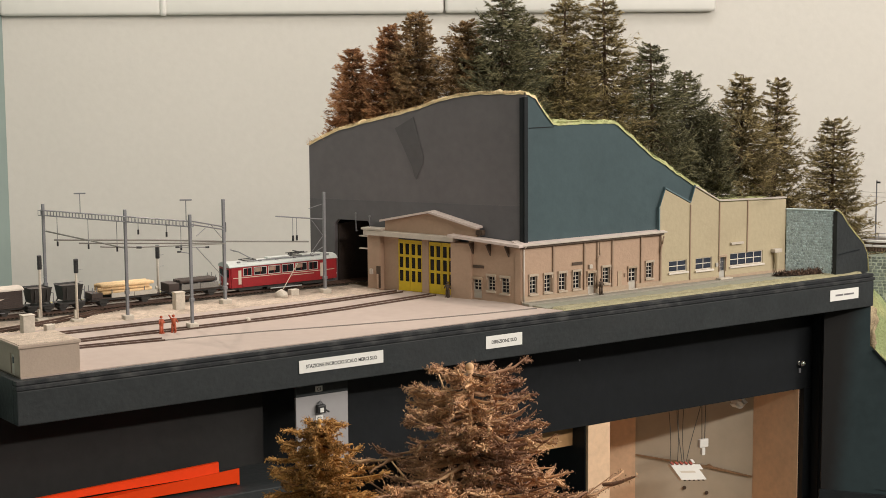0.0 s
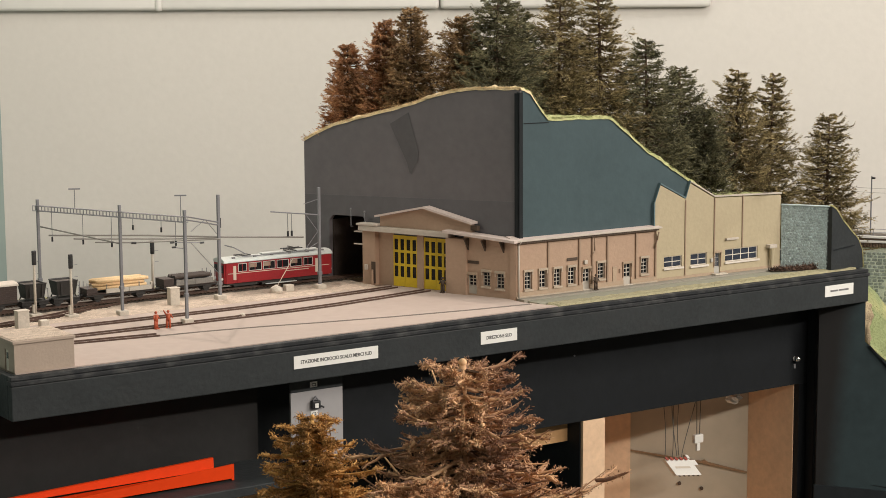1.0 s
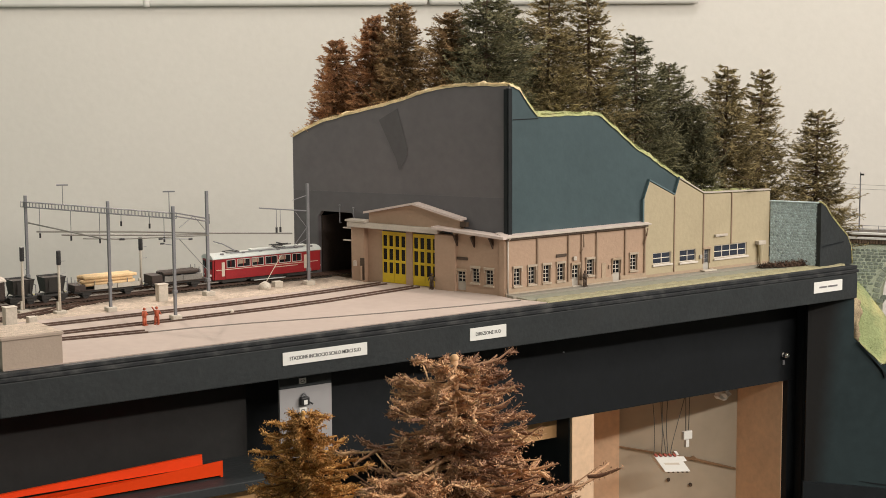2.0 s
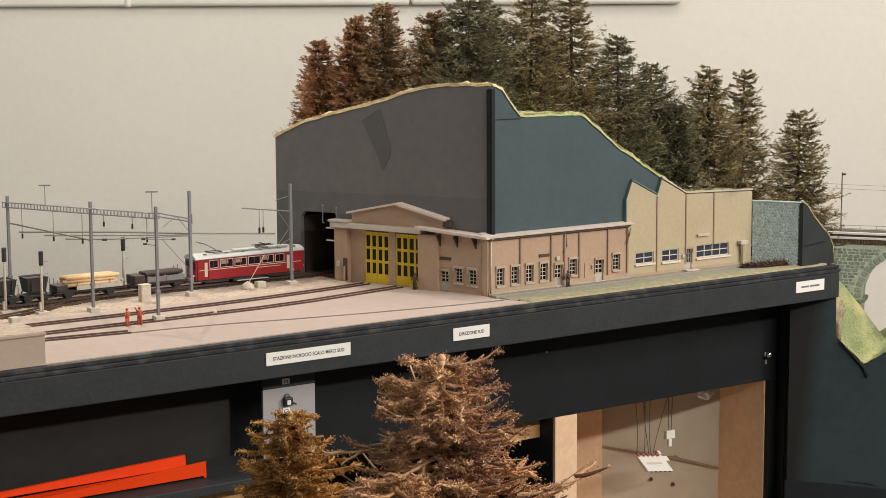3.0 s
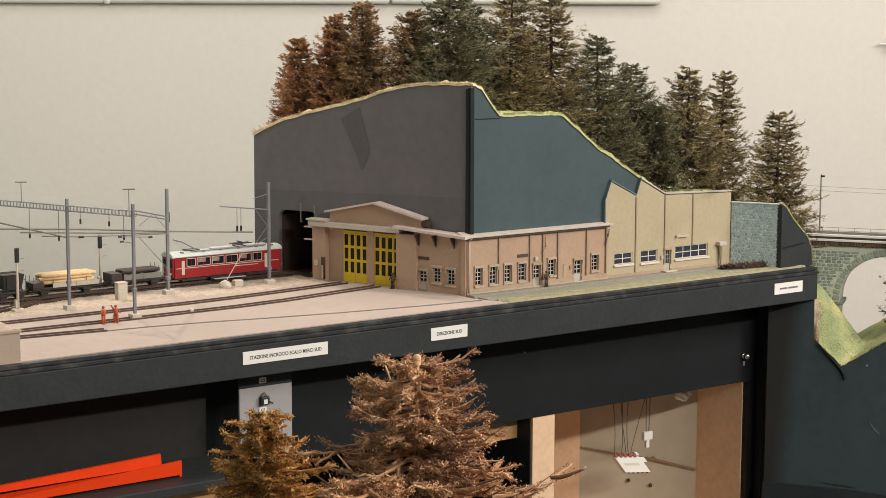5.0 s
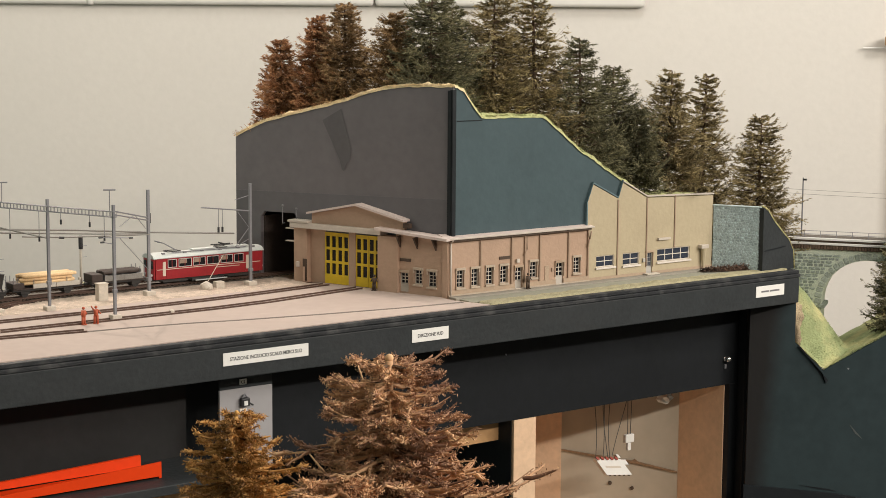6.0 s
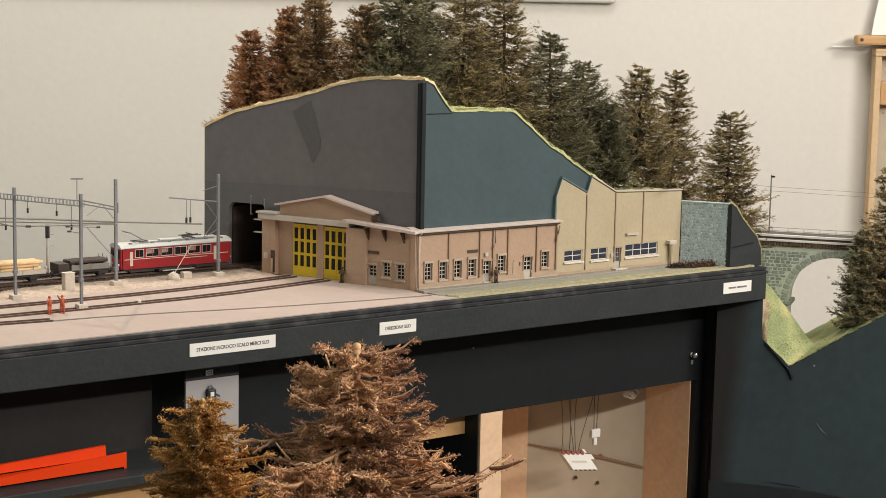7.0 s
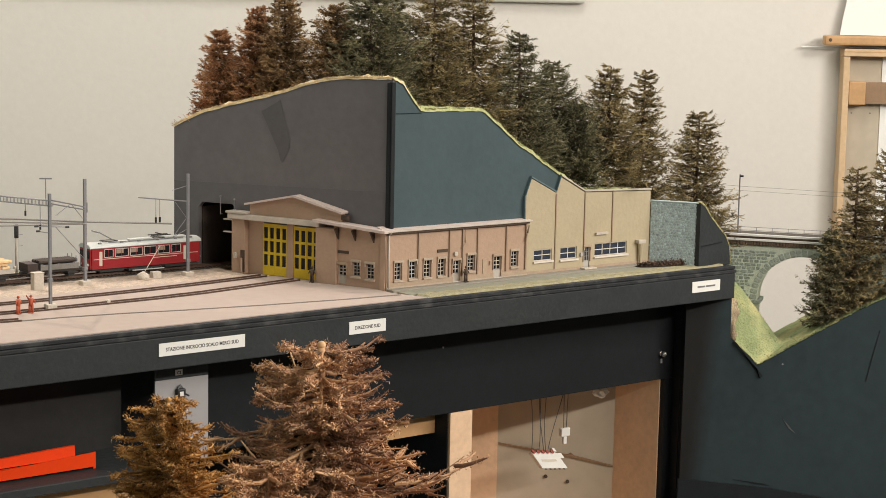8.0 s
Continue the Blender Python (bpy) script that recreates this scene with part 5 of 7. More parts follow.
        if up:
            part("pantograph_arm", rods(((x + 0.006, 0, 0.040), (x - 0.012, 0, 0.0500), 0.0007), ((x - 0.012, 0, 0.0500), (x - 0.020, 0, 0.0520), 0.0007), ((x - 0.019, -0.009, 0.0522), (x - 0.019, 0.009, 0.0522), 0.0007)), M["steel"], p)
        else:
            part("pantograph_arm", rods(((x - 0.014, -0.004, 0.0425), (x + 0.014, -0.004, 0.0425), 0.0006), ((x - 0.014, 0.004, 0.0425), (x + 0.014, 0.004, 0.0425), 0.0006), ((x, -0.009, 0.0440), (x, 0.009, 0.0440), 0.0008)), M["dark_metal"], p)
    part("underframe", bx(-h + 0.001, h - 0.001, -0.0110, 0.0110, 0.0045, 0.0069), M["dark_metal"], t)
    part("equipment_box", bx(-0.024, 0.022, -0.0125, 0.0125, 0.0015, 0.0044, 0.0006), M["dark_metal"], t)
    part("step_board", bx(-0.020, 0.025, -0.0150, -0.0130, 0.0018, 0.0028), M["silver"], t)
    for x in (-0.046, 0.046):
        b = part("bogie", bx(x - 0.017, x + 0.017, -0.0100, 0.0100, 0.0020, 0.0044, 0.0006), M["dark_metal"], t)
        for dx in (-0.011, 0.011):
            wheelset(b, x + dx)


railcar()


def wagon_frame(t, h, ends=True):
    part("underframe", bx(-h, h, -0.0105, 0.0105, 0.0075, 0.0098, 0.0004), M["dark_metal"], t)
    for x in (-h * 0.62, h * 0.62):
        b = part("axle_guard", bx(x - 0.006, x + 0.006, -0.0090, 0.0090, 0.0040, 0.0074, 0.0005), M["dark_metal"], t)
        wheelset(b, x)
    for s in (-1, 1):
        part("buffer", rods(((s * h, 0, 0.0080), (s * (h + 0.0050), 0, 0.0080), 0.0018)), M["dark_metal"], t)


def flat_wagon():
    t, h = carriage("flat_wagon", "dark flat wagon with a low dark load", "wagon", -0.2400, -0.1660)
    wagon_frame(t, h)
    part("deck", bx(-h, h, -0.0125, 0.0125, 0.0099, 0.0112), M["van_brown"], t)
    bm = bmesh.new()
    rnd = random.Random(5)
    for k in range(5):
        y = -0.009 + k * 0.0045
        rod(bm, (-0.020 + rnd.uniform(-0.003, 0), y, 0.0205), (0.026 + rnd.uniform(0, 0.004), y, 0.0205), 0.0022, None, 8)
    part("bar_load", bm, M["log_dark"], t, "bundle of dark bars")
    for x in (-0.018, 0.004, 0.024):
        part("bolster", bx(x - 0.0015, x + 0.0015, -0.0115, 0.0115, 0.0113, 0.0182), M["grey_frame"], t)
    for y in (-0.0129, 0.0121):
        for a, b in ((-0.0205, 0.0045), (0.0050, 0.0300)):
            part("drop_side", bx(a, b, y, y + 0.0008, 0.0110, 0.0176, 0.0002), M["side_grey"], t, "weathered grey drop side")
    part("end_box", bx(-h, -h + 0.014, -0.012, 0.012, 0.0113, 0.0200, 0.0006), M["van_brown"], t)
    for x in (h - 0.010, h - 0.004):
        for y in (-0.0115, 0.0115):
            part("stanchion", rods(((x, y, 0.0113), (x, y, 0.0260), 0.0005, None, 6)), M["steel"], t)


flat_wagon()


def log_wagon():
    t, h = carriage("log_wagon", "dark flat wagon loaded with pale sawn logs", "wagon", -0.3405, -0.2530)
    wagon_frame(t, h)
    part("deck", bx(-h, h, -0.0125, 0.0125, 0.0099, 0.0112), M["van_brown"], t)
    rnd = random.Random(9)
    for row in range(3):
        for k in range(5 - row % 2):
            y = -0.0090 + k * 0.0045 + (row % 2) * 0.00225
            part("log", rods(((-h + 0.014 + rnd.uniform(-0.004, 0.004), y, 0.0165 + row * 0.0040), (h - 0.008 + rnd.uniform(-0.006, 0.002), y, 0.0165 + row * 0.0040), 0.0022, 0.0020, 10)), M["log"], t, smooth=True)
    for x in (-0.018, 0.004, 0.024):
        part("bolster", bx(x - 0.0015, x + 0.0015, -0.0120, 0.0120, 0.0113, 0.0142), M["dark_metal"], t)
        for y in (-0.0122, 0.0122):
            part("stanchion", rods(((x, y, 0.0113), (x, y, 0.0210), 0.0005, None, 6)), M["steel"], t)
    part("end_platform", bx(-h, -h + 0.014, -0.0120, 0.0120, 0.0113, 0.0175, 0.0006), M["van_brown"], t)
    for y in (-0.0115, 0.0115):
        for x in (-h + 0.001, -h + 0.006):
            part("hand_rail", rods(((x, y, 0.0113), (x, y, 0.0245), 0.0005, None, 6)), M["steel"], t)
    for y in (-0.0132, 0.0124):
        for a, b in ((-0.0190, 0.0100), (0.0106, 0.0400)):
            part("drop_side", bx(a, b, y, y + 0.0008, 0.0105, 0.0158, 0.0002), M["side_pale"], t, "pale weathered drop side")


log_wagon()


def tipper(x0, x1):
    t, h = carriage("tipper_wagon", "small black tipper wagon with an open skip", "wagon", x0, x1)
    wagon_frame(t, h)
    bm = bmesh.new()
    lo = [bm.verts.new(v) for v in ((-h * 0.66, -0.0095, 0.0125), (h * 0.66, -0.0095, 0.0125), (h * 0.66, 0.0095, 0.0125), (-h * 0.66, 0.0095, 0.0125))]
    hi = [bm.verts.new(v) for v in ((-h * 0.80, -0.0125, 0.0300), (h * 0.80, -0.0125, 0.0300), (h * 0.80, 0.0125, 0.0300), (-h * 0.80, 0.0125, 0.0300))]
    inn = [bm.verts.new(v.co + Vector((-0.0012 if v.co.x > 0 else 0.0012, -0.0012 if v.co.y > 0 else 0.0012, 0))) for v in hi]
    bot = [bm.verts.new((v.co.x * 0.85, v.co.y * 0.85, 0.0135)) for v in lo]
    bm.faces.new(lo[::-1])
    for k in range(4):
        j = (k + 1) % 4
        bm.faces.new((lo[k], lo[j], hi[j], hi[k]))
        bm.faces.new((hi[k], hi[j], inn[j], inn[k]))
        bm.faces.new((inn[k], inn[j], bot[j], bot[k]))
    bm.faces.new(bot)
    skip = part("skip", bm, M["dark_metal"], t)
    for y in (-0.0127, 0.0127):
        part("skip_rim", rods(((-h * 0.80, y, 0.0300), (h * 0.80, y, 0.0300), 0.0007)), M["dark_metal"], skip)
    for x in (-h * 0.45, h * 0.45):
        part("skip_rib", bx(x - 0.0005, x + 0.0005, -0.0128, -0.0114, 0.0140, 0.0296), M["dark_metal"], skip)
    part("load", bx(-h * 0.70, h * 0.70, -0.0105, 0.0105, 0.0270, 0.0288, 0.0008), M["log_dark"], skip, "dark heaped load")
    for x in (-h * 0.75, h * 0.75):
        part("skip_stand", rods(((x, -0.0085, 0.0098), (x * 0.75, -0.0085, 0.0160), 0.0008), ((x, 0.0085, 0.0098), (x * 0.75, 0.0085, 0.0160), 0.0008)), M["dark_metal"], t)
    for x in (h * 0.93,):
        for y in (-0.0105, 0.0105):
            part("hand_rail", rods(((x, y, 0.0098), (x, y, 0.0230), 0.0005, None, 6)), M["steel"], t)
        part("hand_rail", rods(((x, -0.0105, 0.0230), (x, 0.0105, 0.0230), 0.0005, None, 6)), M["steel"], t)


tipper(-0.3810, -0.3480)
tipper(-0.4200, -0.3870)


def van():
    t, h = carriage("box_van", "dark brown boarded box van with pale roof", "wagon", -0.5300, -0.4270)
    wagon_frame(t, h)
    for s in (-1, 1):
        for k in range(9):
            z = 0.0100 + k * 0.00225
            part("side_board", bx(-h, h, s * 0.0128 - 0.0005, s * 0.0128 + 0.0005, z, z + 0.00215, 0.0002), M["van_brown"], t)
        part("end_wall", bx(s * h - 0.0006, s * h + 0.0006, -0.0122, 0.0122, 0.0100, 0.0310), M["van_brown"], t)
    part("floor_frame", bx(-h, h, -0.0122, 0.0122, 0.0099, 0.0108), M["van_brown"], t)
    part("sliding_door", bx(-0.012, 0.012, -0.0145, -0.0135, 0.0105, 0.0295, 0.0003), M["van_brown"], t)
    part("lettering_bar", moved(prism([(0.016, 0.0200), (0.024, 0.0200), (0.030, 0.0220), (0.022, 0.0220)], 0.0003, "y"), Matrix.Translation((0, -0.0138, 0))), M["cream"], t)
    n = 8
    pts = [(-0.0145 * math.cos(math.pi * k / n), 0.0304 + 0.0040 * math.sin(math.pi * k / n)) for k in range(n + 1)]
    part("roof", moved(prism(pts, 2 * h + 0.004, "z"), Matrix(((0, 0, 1, -h - 0.002), (1, 0, 0, 0), (0, 1, 0, 0), (0, 0, 0, 1)))), M["van_roof"], t, "pale arched roof")
    part("step_board", bx(-0.03, 0.03, -0.0140, -0.0120, 0.0050, 0.0058), M["steel"], t)


van()

# ---- under the table ----


def apron():
    t = thing("apron_panel", "black painted apron panels under the table", "panel")
    part("left_panel", bx(-0.600, -0.2530, 0.070, 0.078, 0.860, 1.0790), M["dull_black"], t, "dull black painted panel")
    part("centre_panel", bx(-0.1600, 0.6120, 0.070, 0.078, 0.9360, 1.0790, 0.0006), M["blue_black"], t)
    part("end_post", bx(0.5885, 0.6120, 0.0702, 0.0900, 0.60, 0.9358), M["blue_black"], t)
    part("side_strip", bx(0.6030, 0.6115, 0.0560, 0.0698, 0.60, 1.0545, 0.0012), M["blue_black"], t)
    part("dark_column", bx(-0.2528, -0.1602, 0.110, 0.130, 0.70, 1.0790), M["black"], t)
    k = part("knob", moved(bmesh.new(), Matrix()), M["chrome"], t, "small chrome knob")
    bm = bmesh.new()
    bmesh.ops.create_uvsphere(bm, u_segments=16, v_segments=10, radius=0.0044, matrix=Matrix.Translation((0.5788, 0.0645, 0.9728)))
    rod(bm, (0.5788, 0.0698, 0.9728), (0.5788, 0.0610, 0.9728), 0.0022, None, 12)
    rod(bm, (0.5788, 0.0699, 0.9728), (0.5788, 0.0690, 0.9728), 0.0040, None, 16)
    bm.to_mesh(k.data)
    bm.free()
    k.data.shade_smooth()
    part("screw_head", rods(((0.1940, 0.0702, 1.0212), (0.1940, 0.0690, 1.0212), 0.0012)), M["steel"], t)
    part("latch_plate", bx(0.5765, 0.5800, 0.0685, 0.0699, 0.9590, 0.9650), M["steel"], t)


apron()


def box_interior():
    t = thing("cupboard_carcass", "plywood cupboard carcass open at the front under the table", "cupboard")
    part("front_post", bx(0.2090, 0.2445, 0.0705, 0.0745, 0.60, 0.9355, 0.0006), M["ply"], t, "pale plywood edge")
    part("side_panel", bx(0.5868, 0.5883, 0.0790, 0.40, 0.60, 0.9350), M["ply"], t, "pale plywood side panel")
    a, b = Vector((0.245, 0.42)), Vector((0.586, 0.165))
    d = (b - a).normalized()
    m = Matrix.Translation((a.x, a.y, 0)) @ Matrix(((d.x, -d.y, 0, 0), (d.y, d.x, 0, 0), (0, 0, 1, 0), (0, 0, 0, 1)))
    part("back_panel", moved(bx(-0.12, (b - a).length, 0, 0.008, 0.60, 0.980), m), M["inner"], t, "grey-beige stained back board")
    part("batten", moved(prism([(0.2592, 0.8246), (0.31, 0.8160), (0.3600, 0.8082), (0.3647, 0.8105), (0.3700, 0.8065), (0.4250, 0.7930), (0.4250, 0.7912), (0.3650, 0.8045), (0.3097, 0.8142), (0.2592, 0.8232)], 0.004, "y"), m @ Matrix.Translation((0, -0.0041, 0))), M["brown_wood"], t, "rough brown batten")
    part("side_board", moved(bx(0.10, 0.2590, -0.0080, -0.0002, 0.7085, 0.980), m), M["ply"], t, "pale plywood side board")
    part("left_side", bx(0.2074, 0.2088, 0.0750, 0.42, 0.60, 1.0400), M["black"], t, "black painted cupboard side")
    # unseen pale lining, added to reflect light onto the back board
    part("bounce_lining", bx(0.2092, 0.2120, 0.0750, 0.42, 0.7085, 0.9368), M["ply"], t, "unseen pale lining added to bounce light into the cupboard")
    part("top_board", bx(0.2122, 0.5865, 0.0910, 0.42, 0.9810, 0.9890), M["ply"], t)
    # out-of-view floor, set high so it bounces light upwards
    part("bounce_floor", bx(0.2122, 0.5866, 0.0750, 0.45, 0.700, 0.708), M["ply"], t)
    part("left_rail", bx(0.130, 0.2088, 0.100, 0.118, 0.905, 0.9300), M["pine"], t)
    part("left_dark_board", bx(-0.25, 0.2088, 0.30, 0.31, 0.55, 1.04), M["black"], t)
    s = thing("terminal_strip", "white terminal strip hanging on thin grey cables", "terminal strip", pose(0.448, 0.150, 0.8230))
    skew = Matrix(((1, 0, -0.62, 0), (0, 1, 0, 0), (-0.14, 0, 1, 0), (0, 0, 0, 1))) @ pose(0, 0, 0, -20)
    body = part("strip_body", moved(prism([(-0.0235, -0.0125), (0.0225, -0.0125), (0.0225, 0.0030), (0.0300, 0.0030), (0.0300, 0.0105), (0.0225, 0.0105), (0.0180, 0.0120), (-0.0235, 0.0120)], 0.008, "y"), skew @ Matrix.Translation((0, -0.004, 0))), M["terminal"], s)
    for i in range(5):
        x = -0.0200 + i * 0.0085
        part("screw_cap", moved(rods(((x, -0.0042, 0.0125), (x, -0.0062, 0.0125), 0.0026, None, 8)), skew), M["red_cap"], body)
        part("wire_port", moved(rods(((x + 0.002, -0.0030, -0.0126), (x + 0.002, -0.0030, -0.0142), 0.0017)), skew), M["bracket"], body)
    part("end_clamp", moved(bx(0.0180, 0.0235, -0.0050, 0.0040, 0.0125, 0.0185, 0.0012), skew), M["terminal"], body)
    part("writing_bar", moved(bx(-0.015, 0.012, -0.0044, -0.0041, -0.002, 0.001), skew), M["cream"], body)
    for i, (sway, lift) in enumerate(((-0.004, 0.115), (0.012, 0.115), (-0.002, 0.117), (0.004, 0.117), (0.034, 0.119))):
        foot = skew @ Vector((-0.0200 + i * 0.0085, 0, 0.013))
        P = [foot + Vector((sway * u + 0.006 * math.sin(3.1 * u + i) * (1 - u), 0.004 * u, lift * u * (1 - 0.02 * i))) for u in (0, 0.12, 0.25, 0.4, 0.55, 0.7, 0.85, 1)]
        part("cable", tube(P, 0.0006), M["cable"], s)
    for u, z in ((0.3297, 0.7754), (0.3612, 0.7681)):
        part("bolt_head", moved(rods(((u, -0.0002, z), (u, -0.0030, z), 0.0026)), m), M["bracket"], t, "small dark bolt in the back board")
    p = thing("cable_plug", "small white plug on two grey cables", "plug", pose(0.4766, 0.150, 0.8594))
    part("plug_body", bx(-0.008, 0.008, -0.003, 0.003, -0.006, 0.006, 0.0015), M["terminal"], p)
    part("plug_neck", bx(-0.003, 0.003, -0.002, 0.002, -0.017, -0.0062, 0.001), M["terminal"], p)
    for x in (-0.002, 0.003):
        part("cable", rods(((x, 0, 0.006), (x * 2 + 0.002, 0.002, 0.11), 0.0006, None, 6)), M["cable"], p)
    w = thing("crumpled_paper", "scrap of white paper tucked under the table", "paper", pose(0.5330, 0.140, 0.9120))
    bm = bmesh.new()
    bmesh.ops.create_icosphere(bm, subdivisions=3, radius=0.010)
    for v in bm.verts:
        v.co *= 1 + 0.6 * noise.noise(v.co * 190)
        v.co.z *= 0.75
    part("paper", bm, M["label"], w)


box_interior()


def tag_panel():
    t = thing("control_panel", "light grey hinged panel hanging under the fascia", "panel")
    part("plate", bx(-0.2300, -0.1635, 0.0360, 0.0390, 0.9400, 1.0335, 0.0004), M["plate"], t)
    part("upper_strip", bx(-0.2300, -0.1635, 0.0360, 0.0390, 1.0338, 1.0550), M["slate"], t, "dark grey strip above the light plate")
    for z, h in ((1.0405, 0.0062), (1.0075, 0.0062)):
        l = part("code_label", bx(-0.2055, -0.1965, 0.0352, 0.0358, z - h / 2, z + h / 2), M["label"], t, "small white label")
    p = part("padlock", bx(-0.2055, -0.1950, 0.0300, 0.0358, 1.0135, 1.0230, 0.0015), M["black_plastic"], t, "small dark padlock")
    part("shackle", rods(((-0.2035, 0.0330, 1.0230), (-0.2005, 0.0330, 1.0270), 0.0009), ((-0.2005, 0.0330, 1.0270), (-0.1970, 0.0330, 1.0230), 0.0009)), M["steel"], p)
    part("key", rods(((-0.1955, 0.0320, 1.0170), (-0.1905, 0.0315, 1.0140), 0.0010)), M["black_plastic"], p)
    part("lock_face", bx(-0.2030, -0.1985, 0.0292, 0.0298, 1.0150, 1.0200), M["label"], p)
    for z in (1.0405, 1.0075):
        writing("C2", (-0.2010, 0.0350, z - 0.0018), 0.0046, t, 0.003)


def writing(text, at, size, parent, depth=0.0, turn=(math.pi / 2, 0, 0), width=None):
    c = bpy.data.curves.new("lettering", "FONT")
    c.body, c.size, c.align_x = text, size, "CENTER"
    c.extrude, c.resolution_u, c.offset = 0.00008, 3, 0.00010
    ob = bpy.data.objects.new("lettering", c)
    me = bpy.data.meshes.new_from_object(ob)
    bpy.data.objects.remove(ob)
    me.materials.clear()
    me.materials.append(M["ink"])
    o = new("lettering", me)
    o.parent = parent
    w = max(v.co.x for v in me.vertices) - min(v.co.x for v in me.vertices)
    k = width / w if width else 1.0
    o.matrix_basis = Matrix.LocRotScale(at, Euler(turn), (k, 1, 1))
    return o


tag_panel()


def fascia_label(x0, x1, z0, z1, text, label, width):
    t = thing("fascia_label", label, "label", group="fascia labels")
    part("tape", bx(x0, x1, -0.0052, -0.0042, z0, z1, 0.0002), M["label"], t)
    if text:
        writing(text, ((x0 + x1) / 2, -0.0053, (z0 + z1) / 2 - 0.0019), 0.0055, t, width=width)
    else:
        part("writing_bar", bx((x0 + x1) / 2 - width / 2, (x0 + x1) / 2 - 0.003, -0.0056, -0.0053, (z0 + z1) / 2 - 0.0011, (z0 + z1) / 2 + 0.0011), M["grey_frame"], t)
        part("writing_bar", bx((x0 + x1) / 2 - 0.001, (x0 + x1) / 2 + width / 2, -0.0056, -0.0053, (z0 + z1) / 2 - 0.0011, (z0 + z1) / 2 + 0.0011), M["grey_frame"], t)


fascia_label(-0.2485, -0.1420, 1.0695, 1.0835, "STAZIONE INCROCIO SCALO MERCI SUD", "white label reading STAZIONE INCROCIO SCALO MERCI SUD", 0.090)
fascia_label(-0.0028, 0.0490, 1.0685, 1.0832, "DIREZIONE SUD", "white label reading DIREZIONE SUD", 0.036)
fascia_label(0.5560, 0.6095, 1.0690, 1.0838, "", "white label with small dark writing", 0.034)


def left_shelf():
    t = thing("low_shelf", "dark slate shelf board below the table", "shelf")
    part("board", bx(-0.75, -0.2450, -0.03, 0.0695, 0.9480, 0.9580, 0.001), M["slate"], t)
    part("pine_front", bx(-0.75, -0.2750, -0.005, 0.06, 0.86, 0.9478), M["pine"], t, "dark pine box front")
    part("pine_front", bx(-0.2740, -0.2300, -0.006, 0.06, 0.86, 0.9478), M["pine"], t)
    o = thing("orange_tray", "bright orange folded plastic tray on the low shelf", "tray", pose(-0.3200, 0.0235, 0.9582))
    part("tray_base", moved(bx(-0.27, -0.0010, -0.0215, 0.0150, 0, 0.0012), pose(0, 0, 0.0030, 0, -0.6)), M["orange"], o)
    part("tray_side", moved(prism([(-0.27, -0.0005), (0, -0.0005), (0, 0.0150), (-0.27, 0.0015)], 0.0012, "y"), Matrix.Translation((0, -0.0230, 0.0028))), M["orange"], o)
    part("tray_side", moved(prism([(-0.27, 0), (-0.0040, 0), (-0.0040, 0.0118), (-0.27, 0.0030)], 0.0012, "y"), pose(0, 0.0152, 0.0042, -6)), M["orange"], o)
    part("tray_lip", moved(bx(-0.262, -0.0040, 0, 0.0034, 0, 0.0010), pose(0, 0.0166, 0.0160, 0, -1.95)), M["orange"], o)
    part("tray_foot", bx(-0.0028, 0, -0.0229, -0.0190, 0.0002, 0.0030), M["orange"], o)


left_shelf()

# ---- the next module: V-shaped front board, grassy valley, bridge ----
QD, QN = Vector((0.8, -0.6, 0)), Vector((0.6, 0.8, 0))
Q0 = Vector((0.640, 0.0, 0))
MQ = Matrix.Translation(Q0) @ Matrix(((0.8, 0.6, 0, 0), (-0.6, 0.8, 0, 0), (0, 0, 1, 0), (0, 0, 0, 1)))
VEE = [(0.0, 1.000), (0.0393, 0.961), (0.084, 0.9876), (0.1218, 1.0094), (0.1747, 1.0400), (0.2111, 1.0578), (0.50, 1.160)]


